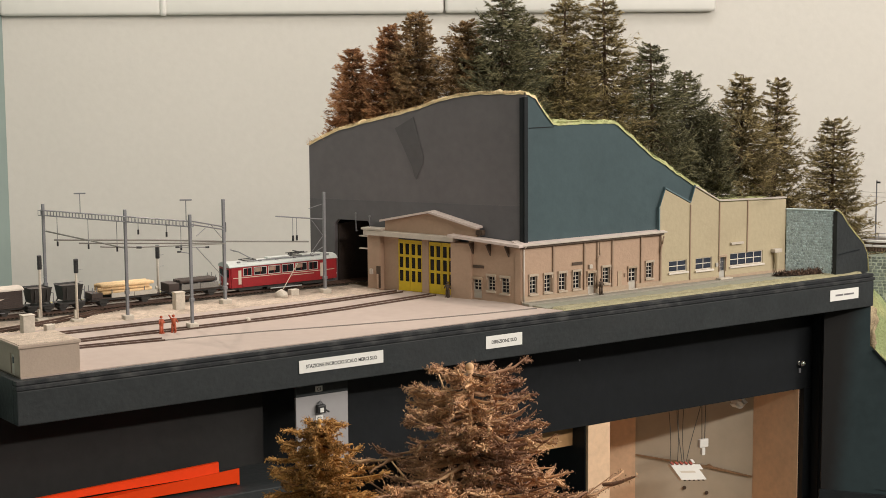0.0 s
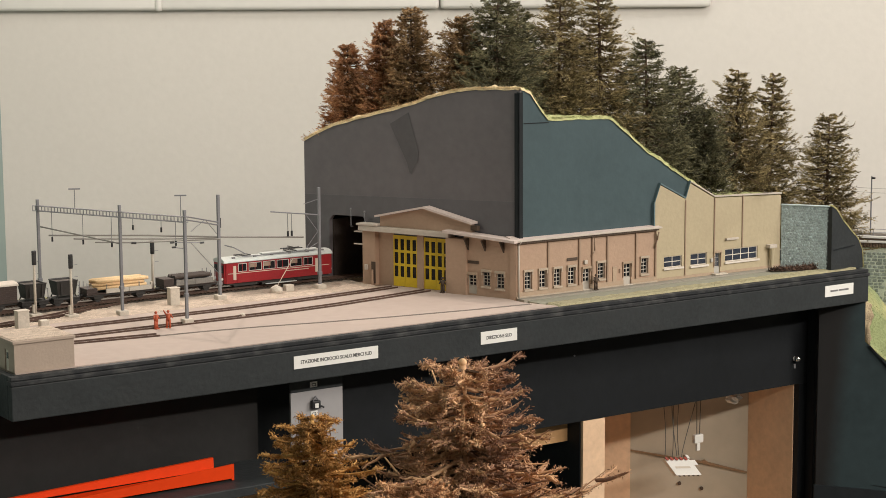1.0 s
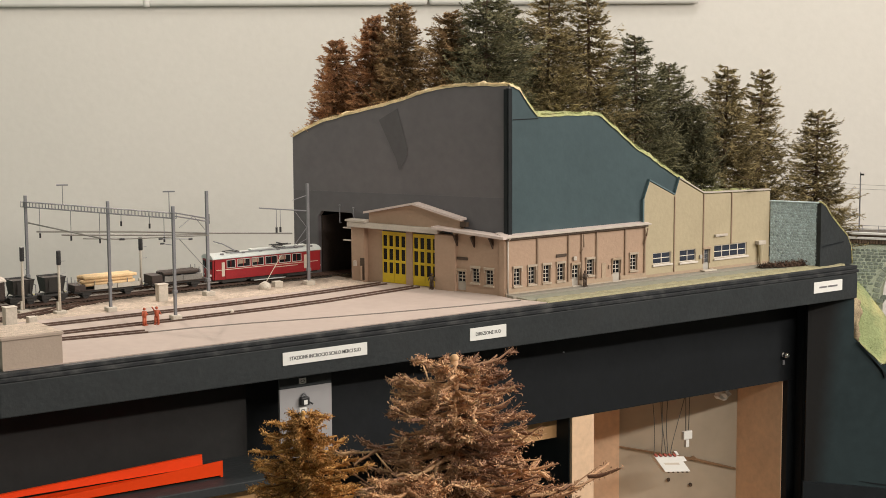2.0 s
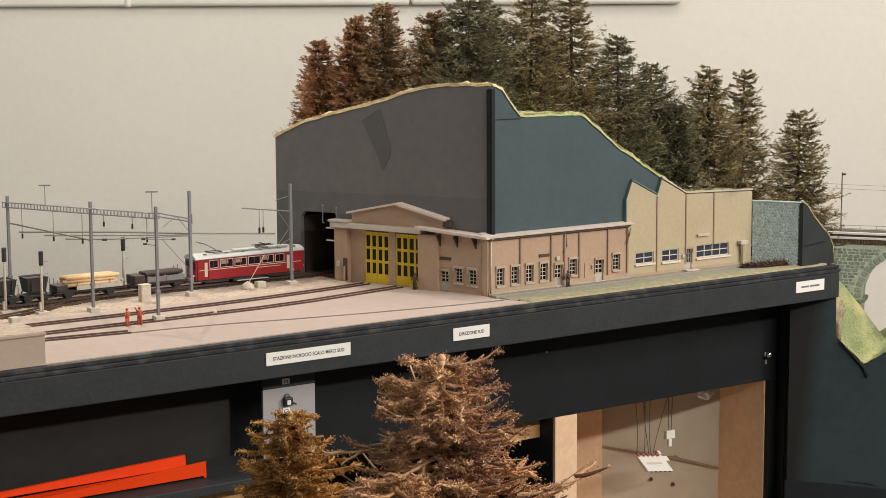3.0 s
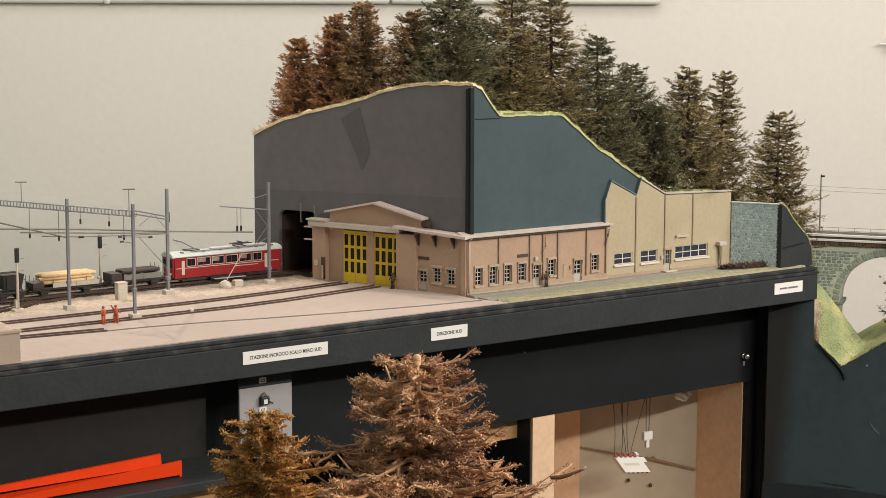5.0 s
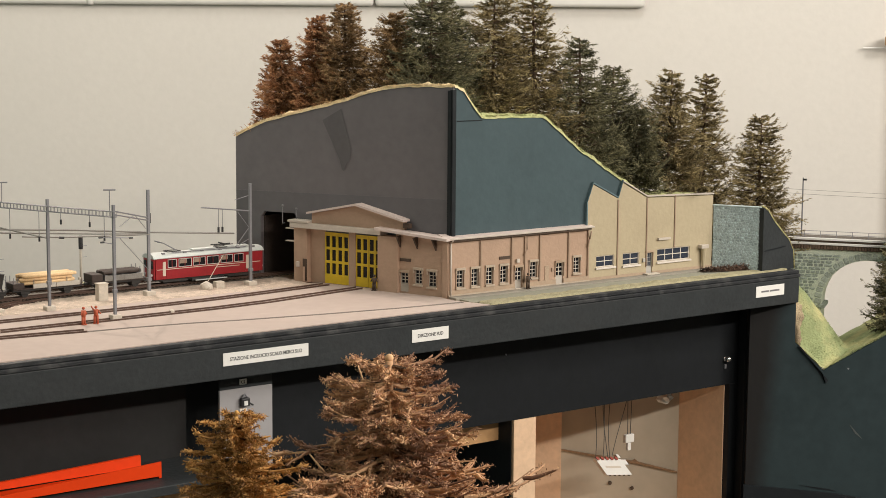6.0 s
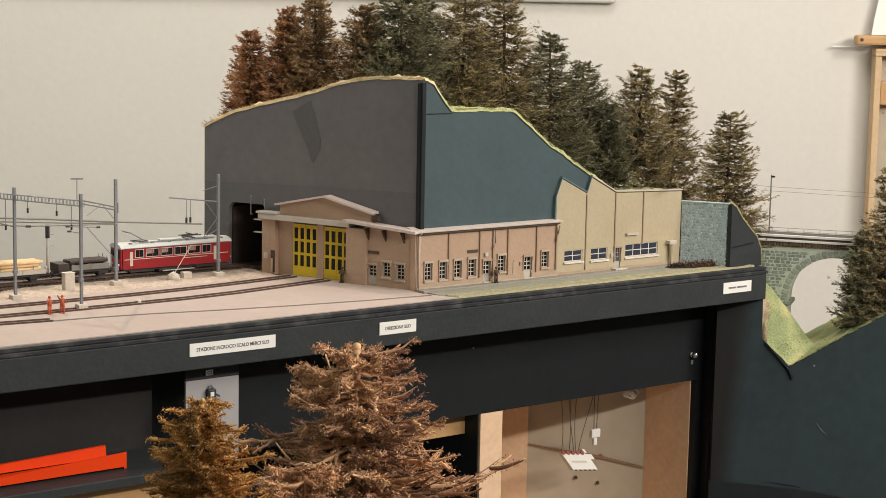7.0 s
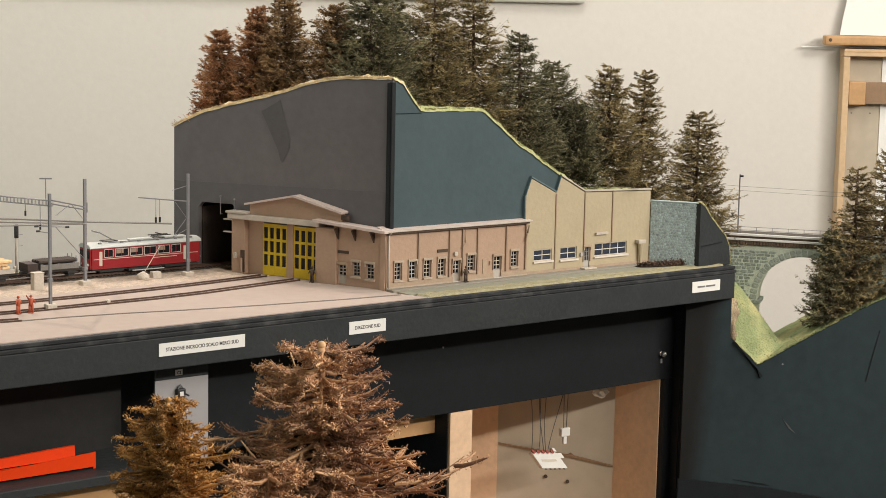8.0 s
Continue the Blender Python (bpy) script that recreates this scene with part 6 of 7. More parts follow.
def valley_module():
    t = thing("valley_module", "dark teal painted module front with grassy valley", "module")
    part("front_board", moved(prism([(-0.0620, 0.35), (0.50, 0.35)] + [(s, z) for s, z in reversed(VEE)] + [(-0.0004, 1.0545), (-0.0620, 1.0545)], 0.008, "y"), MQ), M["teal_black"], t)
    part("lower_rail", moved(prism([(-0.0650, 0.35), (0.50, 0.35), (0.50, 0.7330), (0.1452, 0.7766), (0.0619, 0.7900), (-0.0650, 0.8015)], 0.006, "y"), MQ @ Matrix.Translation((0, -0.0064, 0))), M["black"], t, "black painted lower rail")
    part("rail_chip", moved(prism([(0.0120, 0.8010), (0.0520, 0.7960), (0.0640, 0.7925), (0.0400, 0.7955)], 0.0005, "y"), MQ @ Matrix.Translation((0, -0.0006, 0))), M["black"], t)
    part("paint_scar", moved(prism([(0.0775, 0.8870), (0.0840, 0.8800), (0.0960, 0.8665), (0.0925, 0.8690), (0.0860, 0.8740)], 0.0005, "y"), MQ @ Matrix.Translation((0, -0.0006, 0))), M["scrape"], t, "pale scrape in the paint")
    part("joint_strip", moved(prism([(0.004, 0.9945), (0.0075, 0.9940), (0.046, 0.9480), (0.043, 0.9440), (0.0385, 0.9570)], 0.003, "y"), MQ @ Matrix.Translation((0, -0.0032, 0))), M["black"], t)
    part("screw_head", moved(rods(((0.0735, -0.0006, 0.9638), (0.0735, 0.0005, 0.9638), 0.0013)), MQ), M["steel"], t)
    part("scratch", moved(prism([(0.2049, 1.0130), (0.1960, 0.9760), (0.1885, 0.9410), (0.1897, 0.9410), (0.1972, 0.9760), (0.2057, 1.0130)], 0.0006, "y"), MQ @ Matrix.Translation((0, -0.0007, 0))), M["black"], t)
    ns, nd = 70, 26
    v, f = [], []
    for j in range(nd + 1):
        for i in range(ns + 1):
            s, d = 0.001 + 0.48 * i / ns, 0.0005 + 0.16 * j / nd
            bank = 0.955 + 0.110 * min(1, d / 0.055) * max(0.0, min(1.0, 1 - (s - 0.018) / 0.085))
            z = max(profile(VEE, max(s, 0)) - 0.10 * d, bank if s > -0.001 else bank)
            p = Q0 + QD * s + QN * d
            z += 0.0022 * noise.noise(p * 80) + 0.0014 * noise.noise(p * 260) + 0.0012
            v.append((p.x, p.y, z))
    for j in range(nd):
        for i in range(ns):
            k = j * (ns + 1) + i
            f.append((k, k + 1, k + ns + 2, k + ns + 1))
    ob = new("grass_slope", soup("grass_slope", v, f, M["grass_green"]))
    ob.data.shade_smooth()
    ob.parent = t
    rnd = random.Random(21)
    v, f = [], []
    for k in range(5200):
        s = rnd.uniform(0.002, 0.42)
        d = abs(rnd.gauss(0, 0.010)) if k % 2 else rnd.uniform(0, 0.07)
        bank = 0.955 + 0.110 * min(1, d / 0.055) * max(0.0, min(1.0, 1 - (s - 0.018) / 0.085))
        p = Q0 + QD * s + QN * d
        q = Vector((p.x, p.y, max(profile(VEE, s) - 0.10 * d, bank) + 0.0008))
        dd = Vector((rnd.uniform(-1, 1), rnd.uniform(-1, 0.5), rnd.uniform(0.1, 1))).normalized() * rnd.uniform(0.0014, 0.0034)
        e = Vector((rnd.uniform(-1, 1), rnd.uniform(-1, 1), rnd.uniform(-1, 1))).normalized() * 0.0006
        n = len(v)
        v += [q - e, q + e, q + dd]
        f.append((n, n + 1, n + 2))
    ob = new("grass_tufts", soup("grass_tufts", v, f, M["grass_green"]))
    ob.parent = t
    ob["kind"] = "stuff"
    bm = prism([(-0.002, 0.998), (0.006, 0.9925), (0.0090, 1.004), (0.0070, 1.018), (0.0110, 1.034), (0.0080, 1.0500), (-0.002, 1.0560)], 0.030, "y")
    bmesh.ops.subdivide_edges(bm, edges=list(bm.edges), cuts=4, use_grid_fill=True)
    for w in bm.verts:
        w.co += Vector((noise.noise(w.co * 150), noise.noise(w.co * 160 + Vector((5, 0, 0))), 0.5 * noise.noise(w.co * 170))) * 0.0030
    bm = moved(bm, MQ @ Matrix.Translation((0, 0.0035, 0)))
    part("plaster_edge", bm, M["raw_plaster"], t, "raw brown plaster edge of the scenery", smooth=True)


valley_module()

BD = Vector((0.57, -0.82, 0)).normalized()
BN = Vector((-BD.y, BD.x, 0))
MB = Matrix.Translation((0.685, 0.117, 0)) @ Matrix(((BD.x, BN.x, 0, 0), (BD.y, BN.y, 0, 0), (0, 0, 1, 0), (0, 0, 0, 1)))
AC, AR, AZ = 0.1550, 0.0640, 1.0380  # arch centre, radius, springing height


def bridge():
    t = thing("stone_bridge", "green-grey stone arch railway bridge with white parapet ledge", "bridge", MB)
    arch = [(AC - AR * math.cos(math.pi * k / 24), AZ + AR * math.sin(math.pi * k / 24)) for k in range(25)]
    outline = [(-0.05, 0.86), (AC - AR, 0.86)] + arch + [(AC + AR, 0.86), (AC + AR + 0.05, 0.86)]
    a2 = [(x + 0.178, z) for x, z in arch]
    outline += [(a2[0][0], 0.86)] + a2 + [(a2[-1][0], 0.86), (0.48, 0.86), (0.48, 1.1148), (-0.05, 1.1148)]
    part("masonry_core", moved(prism(outline, 0.044, "y"), Matrix.Translation((0, -0.0003, 0))), M["bridge_joint"], t)
    part("string_course", bx(-0.05, 0.48, -0.0016, 0.046, 1.1150, 1.1212, 0.0006), M["bracket"], t, "dark brown string course")
    part("parapet_ledge", bx(-0.05, 0.48, -0.0042, 0.047, 1.1214, 1.1246, 0.0006), M["label"], t, "white painted ledge")
    # shadow between the ledges given as a dark brown recessed strip
    part("ledge_shade_strip", bx(-0.05, 0.48, -0.0018, 0.045, 1.1248, 1.1276), M["bracket"], t, "dark brown strip standing in for the shadow between two ledges")
    part("parapet_ledge", bx(-0.05, 0.48, -0.0036, 0.002, 1.1278, 1.1310, 0.0006), M["label"], t, "white painted ledge")
    part("track_slab", bx(-0.05, 0.48, 0.0022, 0.044, 1.1278, 1.1296), M["dark_ballast"], t)
    for z in (1.1360, 1.1405):
        part("rail_bar", rods(((-0.05, 0, z), (0.48, 0, z), 0.00035, None, 4)), M["steel"], t)
    for k in range(24):
        part("rail_post", rods(((-0.045 + k * 0.022, 0, 1.1310), (-0.045 + k * 0.022, 0, 1.1410), 0.0004, None, 4)), M["steel"], t)
    # voussoirs and courses
    rnd = random.Random(31)
    meshes = []
    for k in range(8):
        bm = bx(-0.5, 0.5, -0.5, 0.5, -0.5, 0.5)
        bmesh.ops.bevel(bm, geom=list(bm.edges), offset=0.15, segments=1, affect="EDGES")
        for v in bm.verts:
            v.co += Vector((rnd.uniform(-0.06, 0.06), rnd.uniform(-0.1, 0.1), rnd.uniform(-0.08, 0.08)))
        meshes.append(mesh_of("stone", bm, M["bridge_stone"]))
    arch_meshes = [me.copy() for me in meshes]
    for me in arch_meshes:
        me.materials[0] = M["voussoir"]
    course = [me.copy() for me in meshes]
    for me in course:
        me.materials[0] = M["course_brown"]
    for k in range(75):
        ob = new("course_stone", course[k % 8])
        ob.parent = t
        ob.matrix_basis = Matrix.LocRotScale((0.002 + k * 0.0040, -0.0022, 1.1181), None, (0.0034, 0.0024, 0.0056 + 0.0008 * (k % 2)))
    n = 27
    for k in range(n):
        a = math.pi * (k + 0.5) / n
        ob = new("voussoir", arch_meshes[k % 8])
        ob.parent = t
        ob.matrix_basis = Matrix.LocRotScale((AC - (AR + 0.0052) * math.cos(a), 0.0002, AZ + (AR + 0.0052) * math.sin(a)), Euler((0, a - math.pi / 2 + math.pi / 2, 0)), (0.0092, 0.0026, 0.0069))
    z, made = 1.010, 0
    while z < 1.1140:
        h = min(rnd.uniform(0.0042, 0.0060), 1.1149 - z)
        x = 0.020 - rnd.random() * 0.006
        while x < 0.30:
            w = rnd.uniform(0.0055, 0.0120)
            c = Vector((x + w / 2, z + h / 2))
            r = (c - Vector((AC, max(AZ, c.y) if c.y < AZ else AZ))).length if c.y >= AZ else abs(c.x - AC)
            r2 = (c - Vector((AC + 0.178, AZ))).length if c.y >= AZ else abs(c.x - AC - 0.178)
            lim = AR + (0.0135 if c.y >= AZ else 0.005)
            if r > lim and r2 > AR + 0.004 and made < 290:
                ob = new("stone", rnd.choice(meshes))
                ob.parent = t
                ob.matrix_basis = Matrix.LocRotScale((c.x, 0.0002 + rnd.uniform(-0.0003, 0.0003), c.y), Euler((0, rnd.uniform(-0.04, 0.04), 0)), (w - 0.0012, 0.0024, h - 0.0010))
                made += 1
            x += w
        z += h
    part("impost_stone", bx(AC - AR - 0.004, AC - AR + 0.0055, -0.004, 0.040, AZ - 0.006, AZ - 0.0005, 0.0012), M["bridge_stone"], t)
    m = thing("bridge_mast", "slim grey catenary mast on the bridge", "mast", MB @ Matrix.Translation((0.0600, 0.006, 1.1310)))
    part("mast", rods(((0, 0, 0), (0, 0, 0.0830), 0.0011, 0.0009, 8)), M["steel"], m)
    part("mast_head", bx(0.0, 0.0050, -0.0015, 0.0015, 0.0790, 0.0815, 0.0004), M["black_plastic"], m)
    for z in (0.066, 0.060):
        w = contact_wire([MB @ Vector((-0.05, 0.006, 1.131 + z + 0.004)), MB @ Vector((0.0600, 0.006, 1.131 + z)), MB @ Vector((0.26, 0.006, 1.131 + z - 0.003))], 0.00024, "thin grey wire along the bridge")


bridge()

rubble_wall("stone_retaining_wall", "blue-grey painted stone retaining wall beside the works", "wall",
           Matrix.Translation((0.5512, 0.0725, 1.0990)) @ Matrix.Rotation(math.atan2(-0.0555, 0.0330), 4, "Z"), 0.0645, 0.0855, 0.0047, ("stone", "stone_joint"), 12)
solid("wall_coping", moved(bx(-0.001, 0.0660, -0.0022, 0.005, 1.1848, 1.1864, 0.0004), Matrix.Translation((0.5512, 0.0725, 0)) @ Matrix.Rotation(math.atan2(-0.0555, 0.0330), 4, "Z")), M["stone_joint"], "pale blue-grey coping on the stone wall", "coping", kind="structure")

# ---- trees ----


def behind_boards(P, base):
    W = P + np.array(base)
    a = (W[:, 1] - C0.y) / UH.y
    edge = np.interp(a, [s for s, z in GREY], [z for s, z in GREY]) + 0.004
    depth = -((W[:, 0] - C0.x) * NH.x + (W[:, 1] - C0.y) * NH.y)
    push = np.where((W[:, 2] < edge) & (a > 0), np.maximum(0, 0.0085 - depth), 0)
    W = W - push[:, None] * np.array([NH.x, NH.y, 0])
    b = W[:, 0] - C0.x
    edge = np.interp(b, [s for s, z in HTOP], [z for s, z in HTOP]) + 0.004
    front = np.maximum(0, C0.y + 0.0085 - W[:, 1])
    W[:, 1] += np.where((W[:, 2] < edge) & (b > -0.02) & (b < 0.5), front, 0)
    return W - np.array(base)


def behind_vee(P, base):
    W = P + np.array(base)
    s = (W[:, 0] - Q0.x) * QD.x + (W[:, 1] - Q0.y) * QD.y
    d = (W[:, 0] - Q0.x) * QN.x + (W[:, 1] - Q0.y) * QN.y
    ground = np.interp(s, [a for a, z in VEE], [z for a, z in VEE]) + 0.003
    W = W + np.maximum(0, 0.006 - d)[:, None] * np.array([QN.x, QN.y, 0])
    W[:, 2] = np.maximum(W[:, 2], ground - 0.1 * np.maximum(d, 0))
    return W - np.array(base)


def spruce(base, h, r, leaf, seed, levels=30, per=11, twigs=5, flock=14, power=0.6, droop=0.30, blade=0.0052, thick=0.00062, bare=0.04, label="", fuzz=0.0005, reach_tip=0.06, along_twig=1.5, stray=0.05, tube=0.0004, knob=0.4, bend=0.55, twig_len=(0.22, 0.50), curls=(0.05, 0.5), tip=0.0, utop=0.985, rings=4, sides=3, guard=None, lobes=(0.78, 1.22)):
    """Tapered trunk, irregular drooping limbs that fork into twigs, each twig wrapped in flock."""
    rnd = np.random.RandomState(seed)
    t = thing("spruce_tree", label, "tree", Matrix.Translation(base), group="spruce trees")
    bm = bmesh.new()
    lean = np.array([rnd.uniform(-0.025, 0.025), rnd.uniform(-0.025, 0.025), 0]) * h
    rod(bm, (0, 0, -0.006), Vector(lean * 0.5) + Vector((0, 0, h * 0.5)), h * 0.022, h * 0.013, 8)
    rod(bm, Vector(lean * 0.5) + Vector((0, 0, h * 0.5)), Vector(lean) + Vector((0, 0, h * 0.970)), h * 0.013, max(h * 0.0045, tip), 8)
    if tip:
        bmesh.ops.create_icosphere(bm, subdivisions=2, radius=tip * 1.12, matrix=Matrix.Translation(Vector(lean) + Vector((0, 0, h * 0.970))))
    part("trunk", bm, LEAF[leaf] if tip else M["bark"], t, smooth=True)
    V, T, lb = [], [], bmesh.new()
    up = np.array([0, 0, 1.0])
    swell = rnd.uniform(lobes[0], lobes[1], 9)
    for i in range(levels):
        u0 = bare + (0.98 - bare) * i / levels
        n = max(5, int(per * (0.55 + 0.6 * (1 - u0))))
        a0 = rnd.uniform(0, 6.283)
        for k in range(n):
            u = min(max(u0 + rnd.uniform(-0.7, 0.7) / levels, bare), utop)
            a = a0 + 6.283 * (k + rnd.uniform(-0.4, 0.4)) / n
            lob = swell[int(a * 9 / 6.2832) % 9]
            L = (r * (1 - u) ** power * lob + reach_tip * r) * rnd.uniform(0.55, 1.12) * (1.45 if rnd.rand() < stray else 1.0)
            d = np.array([math.cos(a), math.sin(a), 0.0])
            side = np.array([-d[1], d[0], 0.0])
            dr, curl, sway = droop * rnd.uniform(0.2, 1.5) * (1 - 0.7 * u), rnd.uniform(*curls), rnd.uniform(-0.3, 0.3)
            org = lean * u + up * h * u

            def along(x):
                return org + np.multiply.outer(L * x, d) + np.multiply.outer(sway * L * x * x, side) + np.multiply.outer(-dr * L * x + curl * L * x ** 3, up)

            m = max(2, int(round(twigs * (0.4 + L / r))))
            starts = np.concatenate([[0.05], rnd.uniform(0.15, 0.95, m)])
            P0 = along(starts)
            sgn = np.where(np.arange(m + 1) % 2 == 0, 1, -1) * rnd.uniform(0.3, 1.2, m + 1)
            td = d * 1.0 + sgn[:, None] * side + rnd.uniform(-0.35, 0.25, m + 1)[:, None] * up
            td[0] = d + sway * side - dr * up
            td /= np.linalg.norm(td, axis=1)[:, None]
            tl = L * rnd.uniform(*twig_len, m + 1) * (1.15 - 0.5 * starts)
            tl[0] = L
            tc = rnd.uniform(-0.1, bend, m + 1)
            tc[0] = curl
            b = max(4, int(flock))
            x = rnd.uniform(0, 1, (m + 1, b))
            x[0] = rnd.uniform(0.05, 1.0, b)
            P = P0[:, None, :] + td[:, None, :] * (tl[:, None] * x)[..., None] + up * (tc * tl)[:, None, None] * (x ** 2.4)[..., None]
            P[0] = along(x[0])
            P = P.reshape(-1, 3) + rnd.normal(0, fuzz, (P.shape[0] * P.shape[1], 3))
            q = len(P)
            dirs = np.repeat(td, b, 0) * along_twig + rnd.normal(0, 0.7, (q, 3))
            dirs /= np.linalg.norm(dirs, axis=1)[:, None]
            ln = blade * rnd.uniform(0.5, 1.3, q)
            wv = np.cross(dirs, rnd.normal(0, 1, (q, 3)))
            wv /= np.linalg.norm(wv, axis=1)[:, None] + 1e-9
            wv *= thick * rnd.uniform(0.6, 1.5, q)[:, None]
            mid = P + dirs * (ln * 0.5)[:, None]
            V.append(np.stack([P, mid + wv, P + dirs * ln[:, None], mid - wv], 1).reshape(-1, 3))
            # the twigs themselves: knobbly bent tubes
            xs = np.linspace(0, 1, rings)
            Q = P0[:, None, :] + td[:, None, :] * (tl[:, None] * xs)[..., None] + up * (tc * tl)[:, None, None] * (xs ** 2.4)[..., None]
            Q[0] = along(xs)
            Q[:, 1:] += rnd.normal(0, tube * knob, Q[:, 1:].shape)
            e1 = np.cross(td, up + 0.01)
            e1 /= np.linalg.norm(e1, axis=1)[:, None] + 1e-9
            e2 = np.cross(td, e1)
            rad = tube * rnd.uniform(0.65, 1.4, (m + 1, rings)) * (1.05 - 0.6 * xs ** 2)
            ring = np.stack([Q + (e1[:, None, :] * math.cos(w) + e2[:, None, :] * math.sin(w)) * rad[..., None] for w in np.arange(sides) * 6.2832 / sides], 2)
            T.append(ring.reshape(-1, 3))
            if k % 2 == 0:
                rod(lb, org, along(np.array([0.6]))[0], h * 0.005, h * 0.003, 4)
    part("branchwork", lb, M["bark"], t)
    V, T = np.concatenate(V), np.concatenate(T)
    if guard:
        # twigs stay behind the painted boards
        V, T = guard(V, base), guard(T, base)
    lot = rings * sides
    n, c = len(T) // lot, np.arange(sides)
    step = np.arange(n)[:, None, None] * lot + np.arange(rings - 1)[None, :, None] * sides
    i, j = step + c[None, None, :], step + ((c + 1) % sides)[None, None, :]
    F = np.stack([i, j, j + sides, i + sides], -1).reshape(-1, 4) + len(V)
    me = bpy.data.meshes.new("crown")
    me.from_pydata(np.concatenate([V, T]).tolist(), [], np.concatenate([np.arange(len(V)).reshape(-1, 4), F]).tolist())
    me.materials.append(LEAF[leaf])
    me.shade_smooth()
    ob = new("crown", me)
    ob.parent = t
    return t


HILL_TREES = [
    # x, y, top, reach, needles, label
    (0.0510, 0.3680, 1.4070, 0.034, "rusty", "small rusty brown model spruce on the hill"),
    (0.0820, 0.3260, 1.4380, 0.037, "rusty", "rusty brown model spruce on the hill ridge"),
    (0.0965, 0.2790, 1.4550, 0.043, "russet", "brown-green model spruce on the hill ridge"),
    (0.1260, 0.2065, 1.4440, 0.042, "russet", "olive brown model spruce on the hill ridge"),
    (0.1388, 0.1600, 1.4760, 0.048, "green", "tall dark green model spruce on the hill"),
    (0.2010, 0.2000, 1.4500, 0.044, "green", "dark green model spruce behind taller ones"),
    (0.2476, 0.1700, 1.4740, 0.050, "olive", "tall olive model spruce on the hill"),
    (0.3034, 0.1500, 1.4730, 0.056, "olive", "tall dense olive-green model spruce"),
    (0.3652, 0.1300, 1.4128, 0.056, "green", "dense dark green model spruce on the slope"),
    (0.4356, 0.1500, 1.3740, 0.048, "green", "dark green model spruce on the slope"),
    (0.4560, 0.1250, 1.3200, 0.040, "green", "short dark green model spruce on the slope"),
    (0.5137, 0.1250, 1.3689, 0.046, "olive", "straggly olive model spruce behind the works"),
    (0.5800, 0.1300, 1.3640, 0.038, "olive", "thin olive-green model spruce behind the works"),
    (0.6649, 0.1000, 1.3060, 0.055, "olive", "dark green model spruce behind the stone wall"),
]


def ground_of_hill(x, y):
    a = (y - C0.y) / UH.y
    return hill_height(min(max(a, 0), 0.3356), min(max(x - C0.x - UH.x * a, 0), 0.53))


for i, (x, y, top, w, leaf, label) in enumerate(HILL_TREES):
    z = ground_of_hill(x, y)
    spruce((x, y, z), top - z, w * 1.20, leaf, 40 + i, per=14 if i < 4 else 11, bare=0.13, droop=0.55, curls=(0.15, 0.75), bend=0.9, stray=0.06, flock=26, blade=0.0040, thick=0.00042, along_twig=2.4, twig_len=(0.25, 0.62), tube=0.00050, guard=behind_boards, label=label)
for i, (x, y, z, top, w, leaf) in enumerate([(0.8060, -0.0705, 1.0140, 1.2365, 0.047, "olive"), (0.8430, -0.0930, 1.0400, 1.2606, 0.048, "olive"), (0.7790, -0.0555, 0.9960, 1.1530, 0.034, "green")]):
    spruce((x, y, z), top - z, w, leaf, 70 + i, levels=26, bare=0.10, guard=behind_vee, droop=0.5, curls=(0.15, 0.7), bend=0.9, stray=0.12, flock=20, blade=0.0042, thick=0.00044, along_twig=2.8, twig_len=(0.25, 0.62), label="dark green model spruce on the grassy valley side")


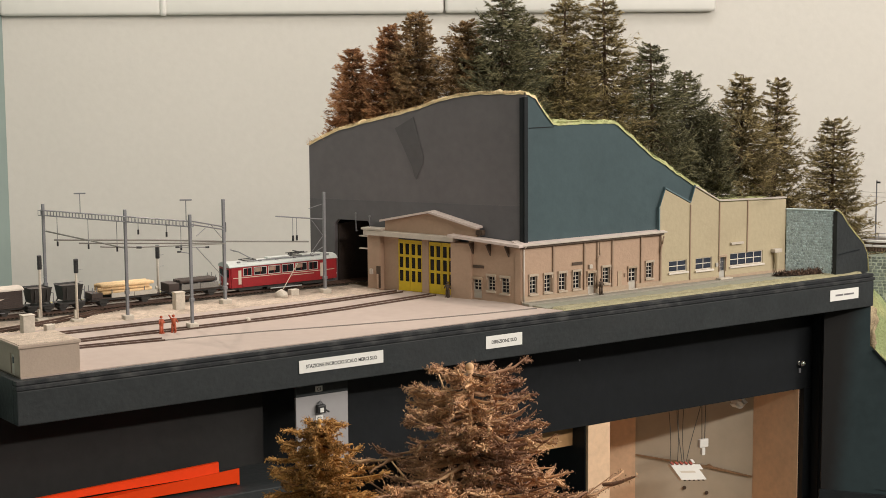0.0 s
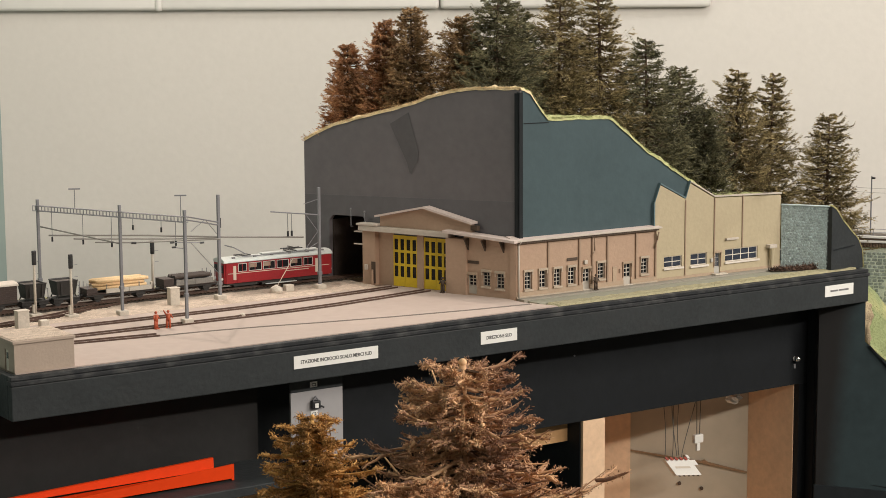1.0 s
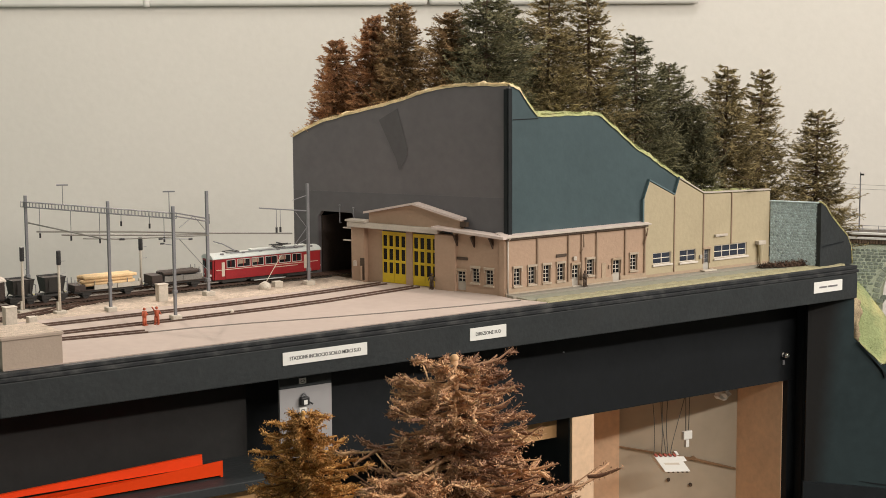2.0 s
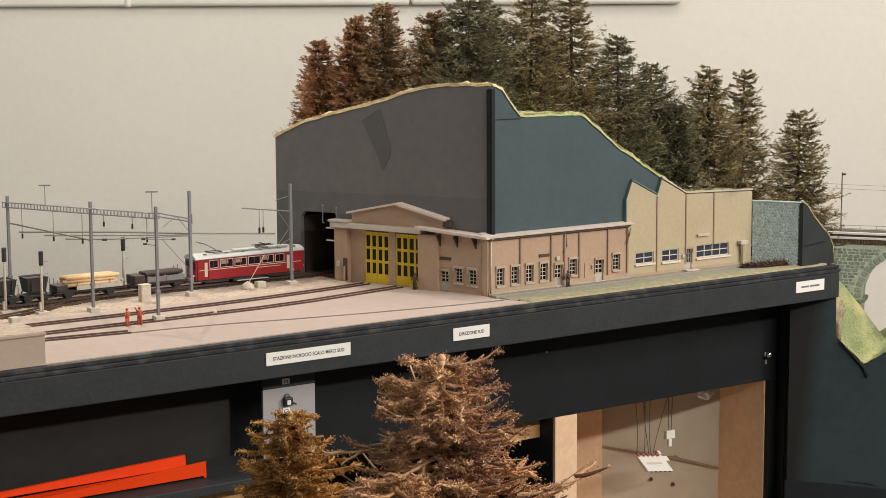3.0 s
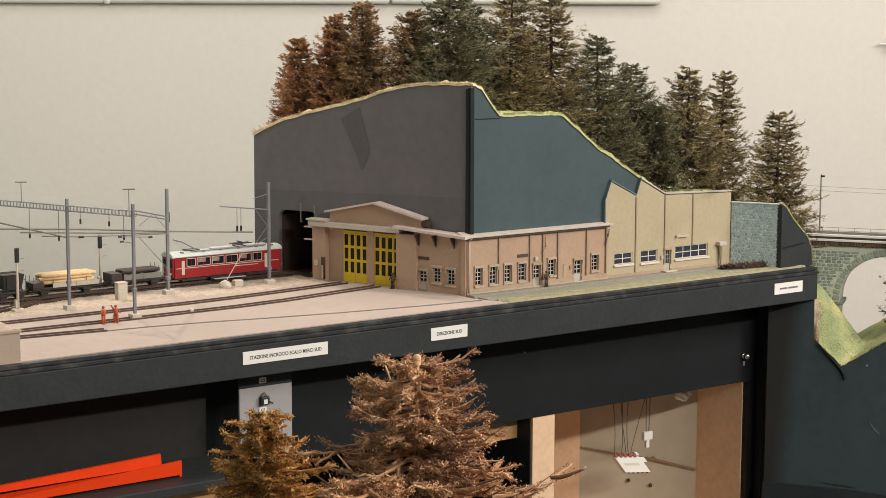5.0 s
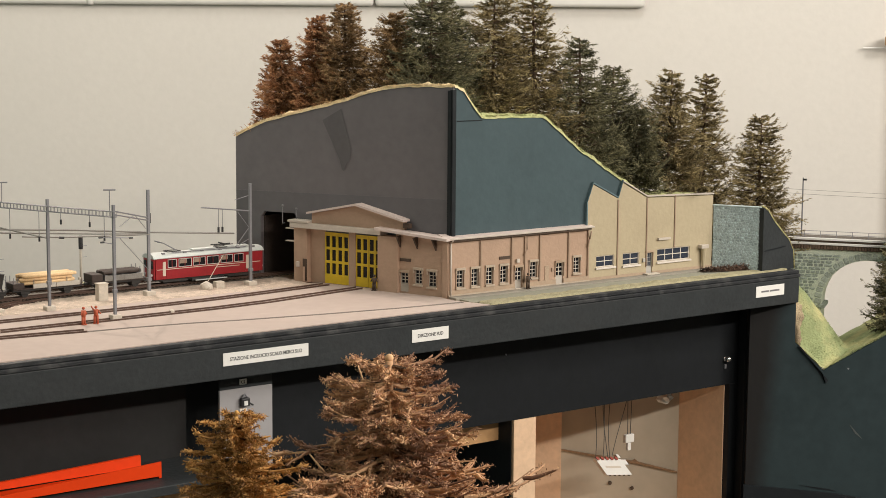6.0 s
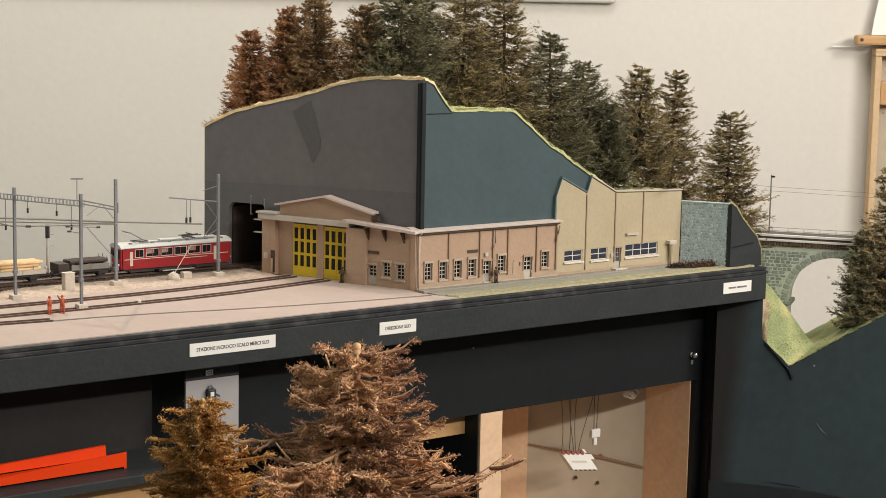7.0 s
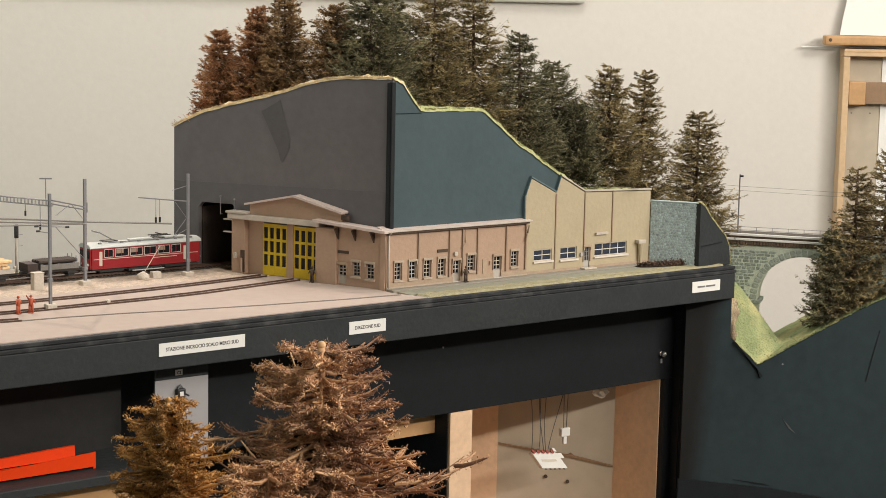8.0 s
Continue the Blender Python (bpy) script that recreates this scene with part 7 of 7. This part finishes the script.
def hedge():
    rnd = np.random.RandomState(5)
    t = thing("low_hedge", "low reddish-brown scrub hedge by the stone wall", "hedge")
    n = 2600
    u = rnd.uniform(0, 1, n)
    P = np.stack([0.512 + u * 0.062, 0.052 - u * 0.022 + rnd.normal(0, 0.0025, n), 1.1005 + np.abs(rnd.normal(0, 0.0029, n)) * (0.7 + 0.6 * u)], 1)
    d = rnd.normal(0, 1, (n, 3))
    d[:, 2] = np.abs(d[:, 2])
    d /= np.linalg.norm(d, axis=1)[:, None]
    w = np.cross(d, rnd.normal(0, 1, (n, 3))) * 0.0005
    V = np.stack([P - w, P + w, P + d * rnd.uniform(0.0015, 0.004, n)[:, None]], 1).reshape(-1, 3)
    me = bpy.data.meshes.new("scrub")
    me.from_pydata(V.tolist(), [], np.arange(len(V)).reshape(-1, 3).tolist())
    me.materials.append(LEAF["rusty_dark"])
    ob = new("scrub", me)
    ob.parent = t


hedge()

# ---- foreground module with three trees ----


def front_module():
    t = thing("front_module", "small dark module board carrying three trees", "module")
    part("board", bx(-1.00, -0.66, -1.22, -0.90, 1.120, 1.150, 0.002), M["slate"], t)
    for x in (-0.98, -0.70):
        for y in (-1.20, -0.94):
            part("leg", bx(x, x + 0.03, y, y + 0.03, 0, 1.1198), M["black"], t)


front_module()
FLOCK = dict(droop=0.42, blade=0.0015, thick=0.00020, fuzz=0.00055, along_twig=0.4, tube=0.00072, knob=0.45, bend=0.35, twig_len=(0.16, 0.40), stray=0.03, rings=5, sides=5, lobes=(0.90, 1.12), flock=64)
spruce((-0.7790, -1.0750, 1.1505), 0.1680, 0.0505, "straw", 91, levels=46, per=16, twigs=6, power=0.36, reach_tip=0.0, curls=(0.05, 0.40), tip=0.0016, utop=0.952, label="dense straw-brown model spruce on a separate board", **FLOCK)
spruce((-0.8022, -0.9905, 1.1505), 0.1310, 0.0425, "ochre", 92, levels=36, per=14, twigs=6, power=0.46, reach_tip=0.01, curls=(0.05, 0.35), tip=0.0009, utop=0.970, label="ochre model spruce on a separate board", **FLOCK)
spruce((-0.8604, -1.1610, 1.1505), 0.1490, 0.036, "peach", 93, levels=36, per=14, twigs=6, power=0.36, reach_tip=0.02, curls=(0.05, 0.35), tip=0.0010, label="small peach-brown model spruce on a separate board", **FLOCK)
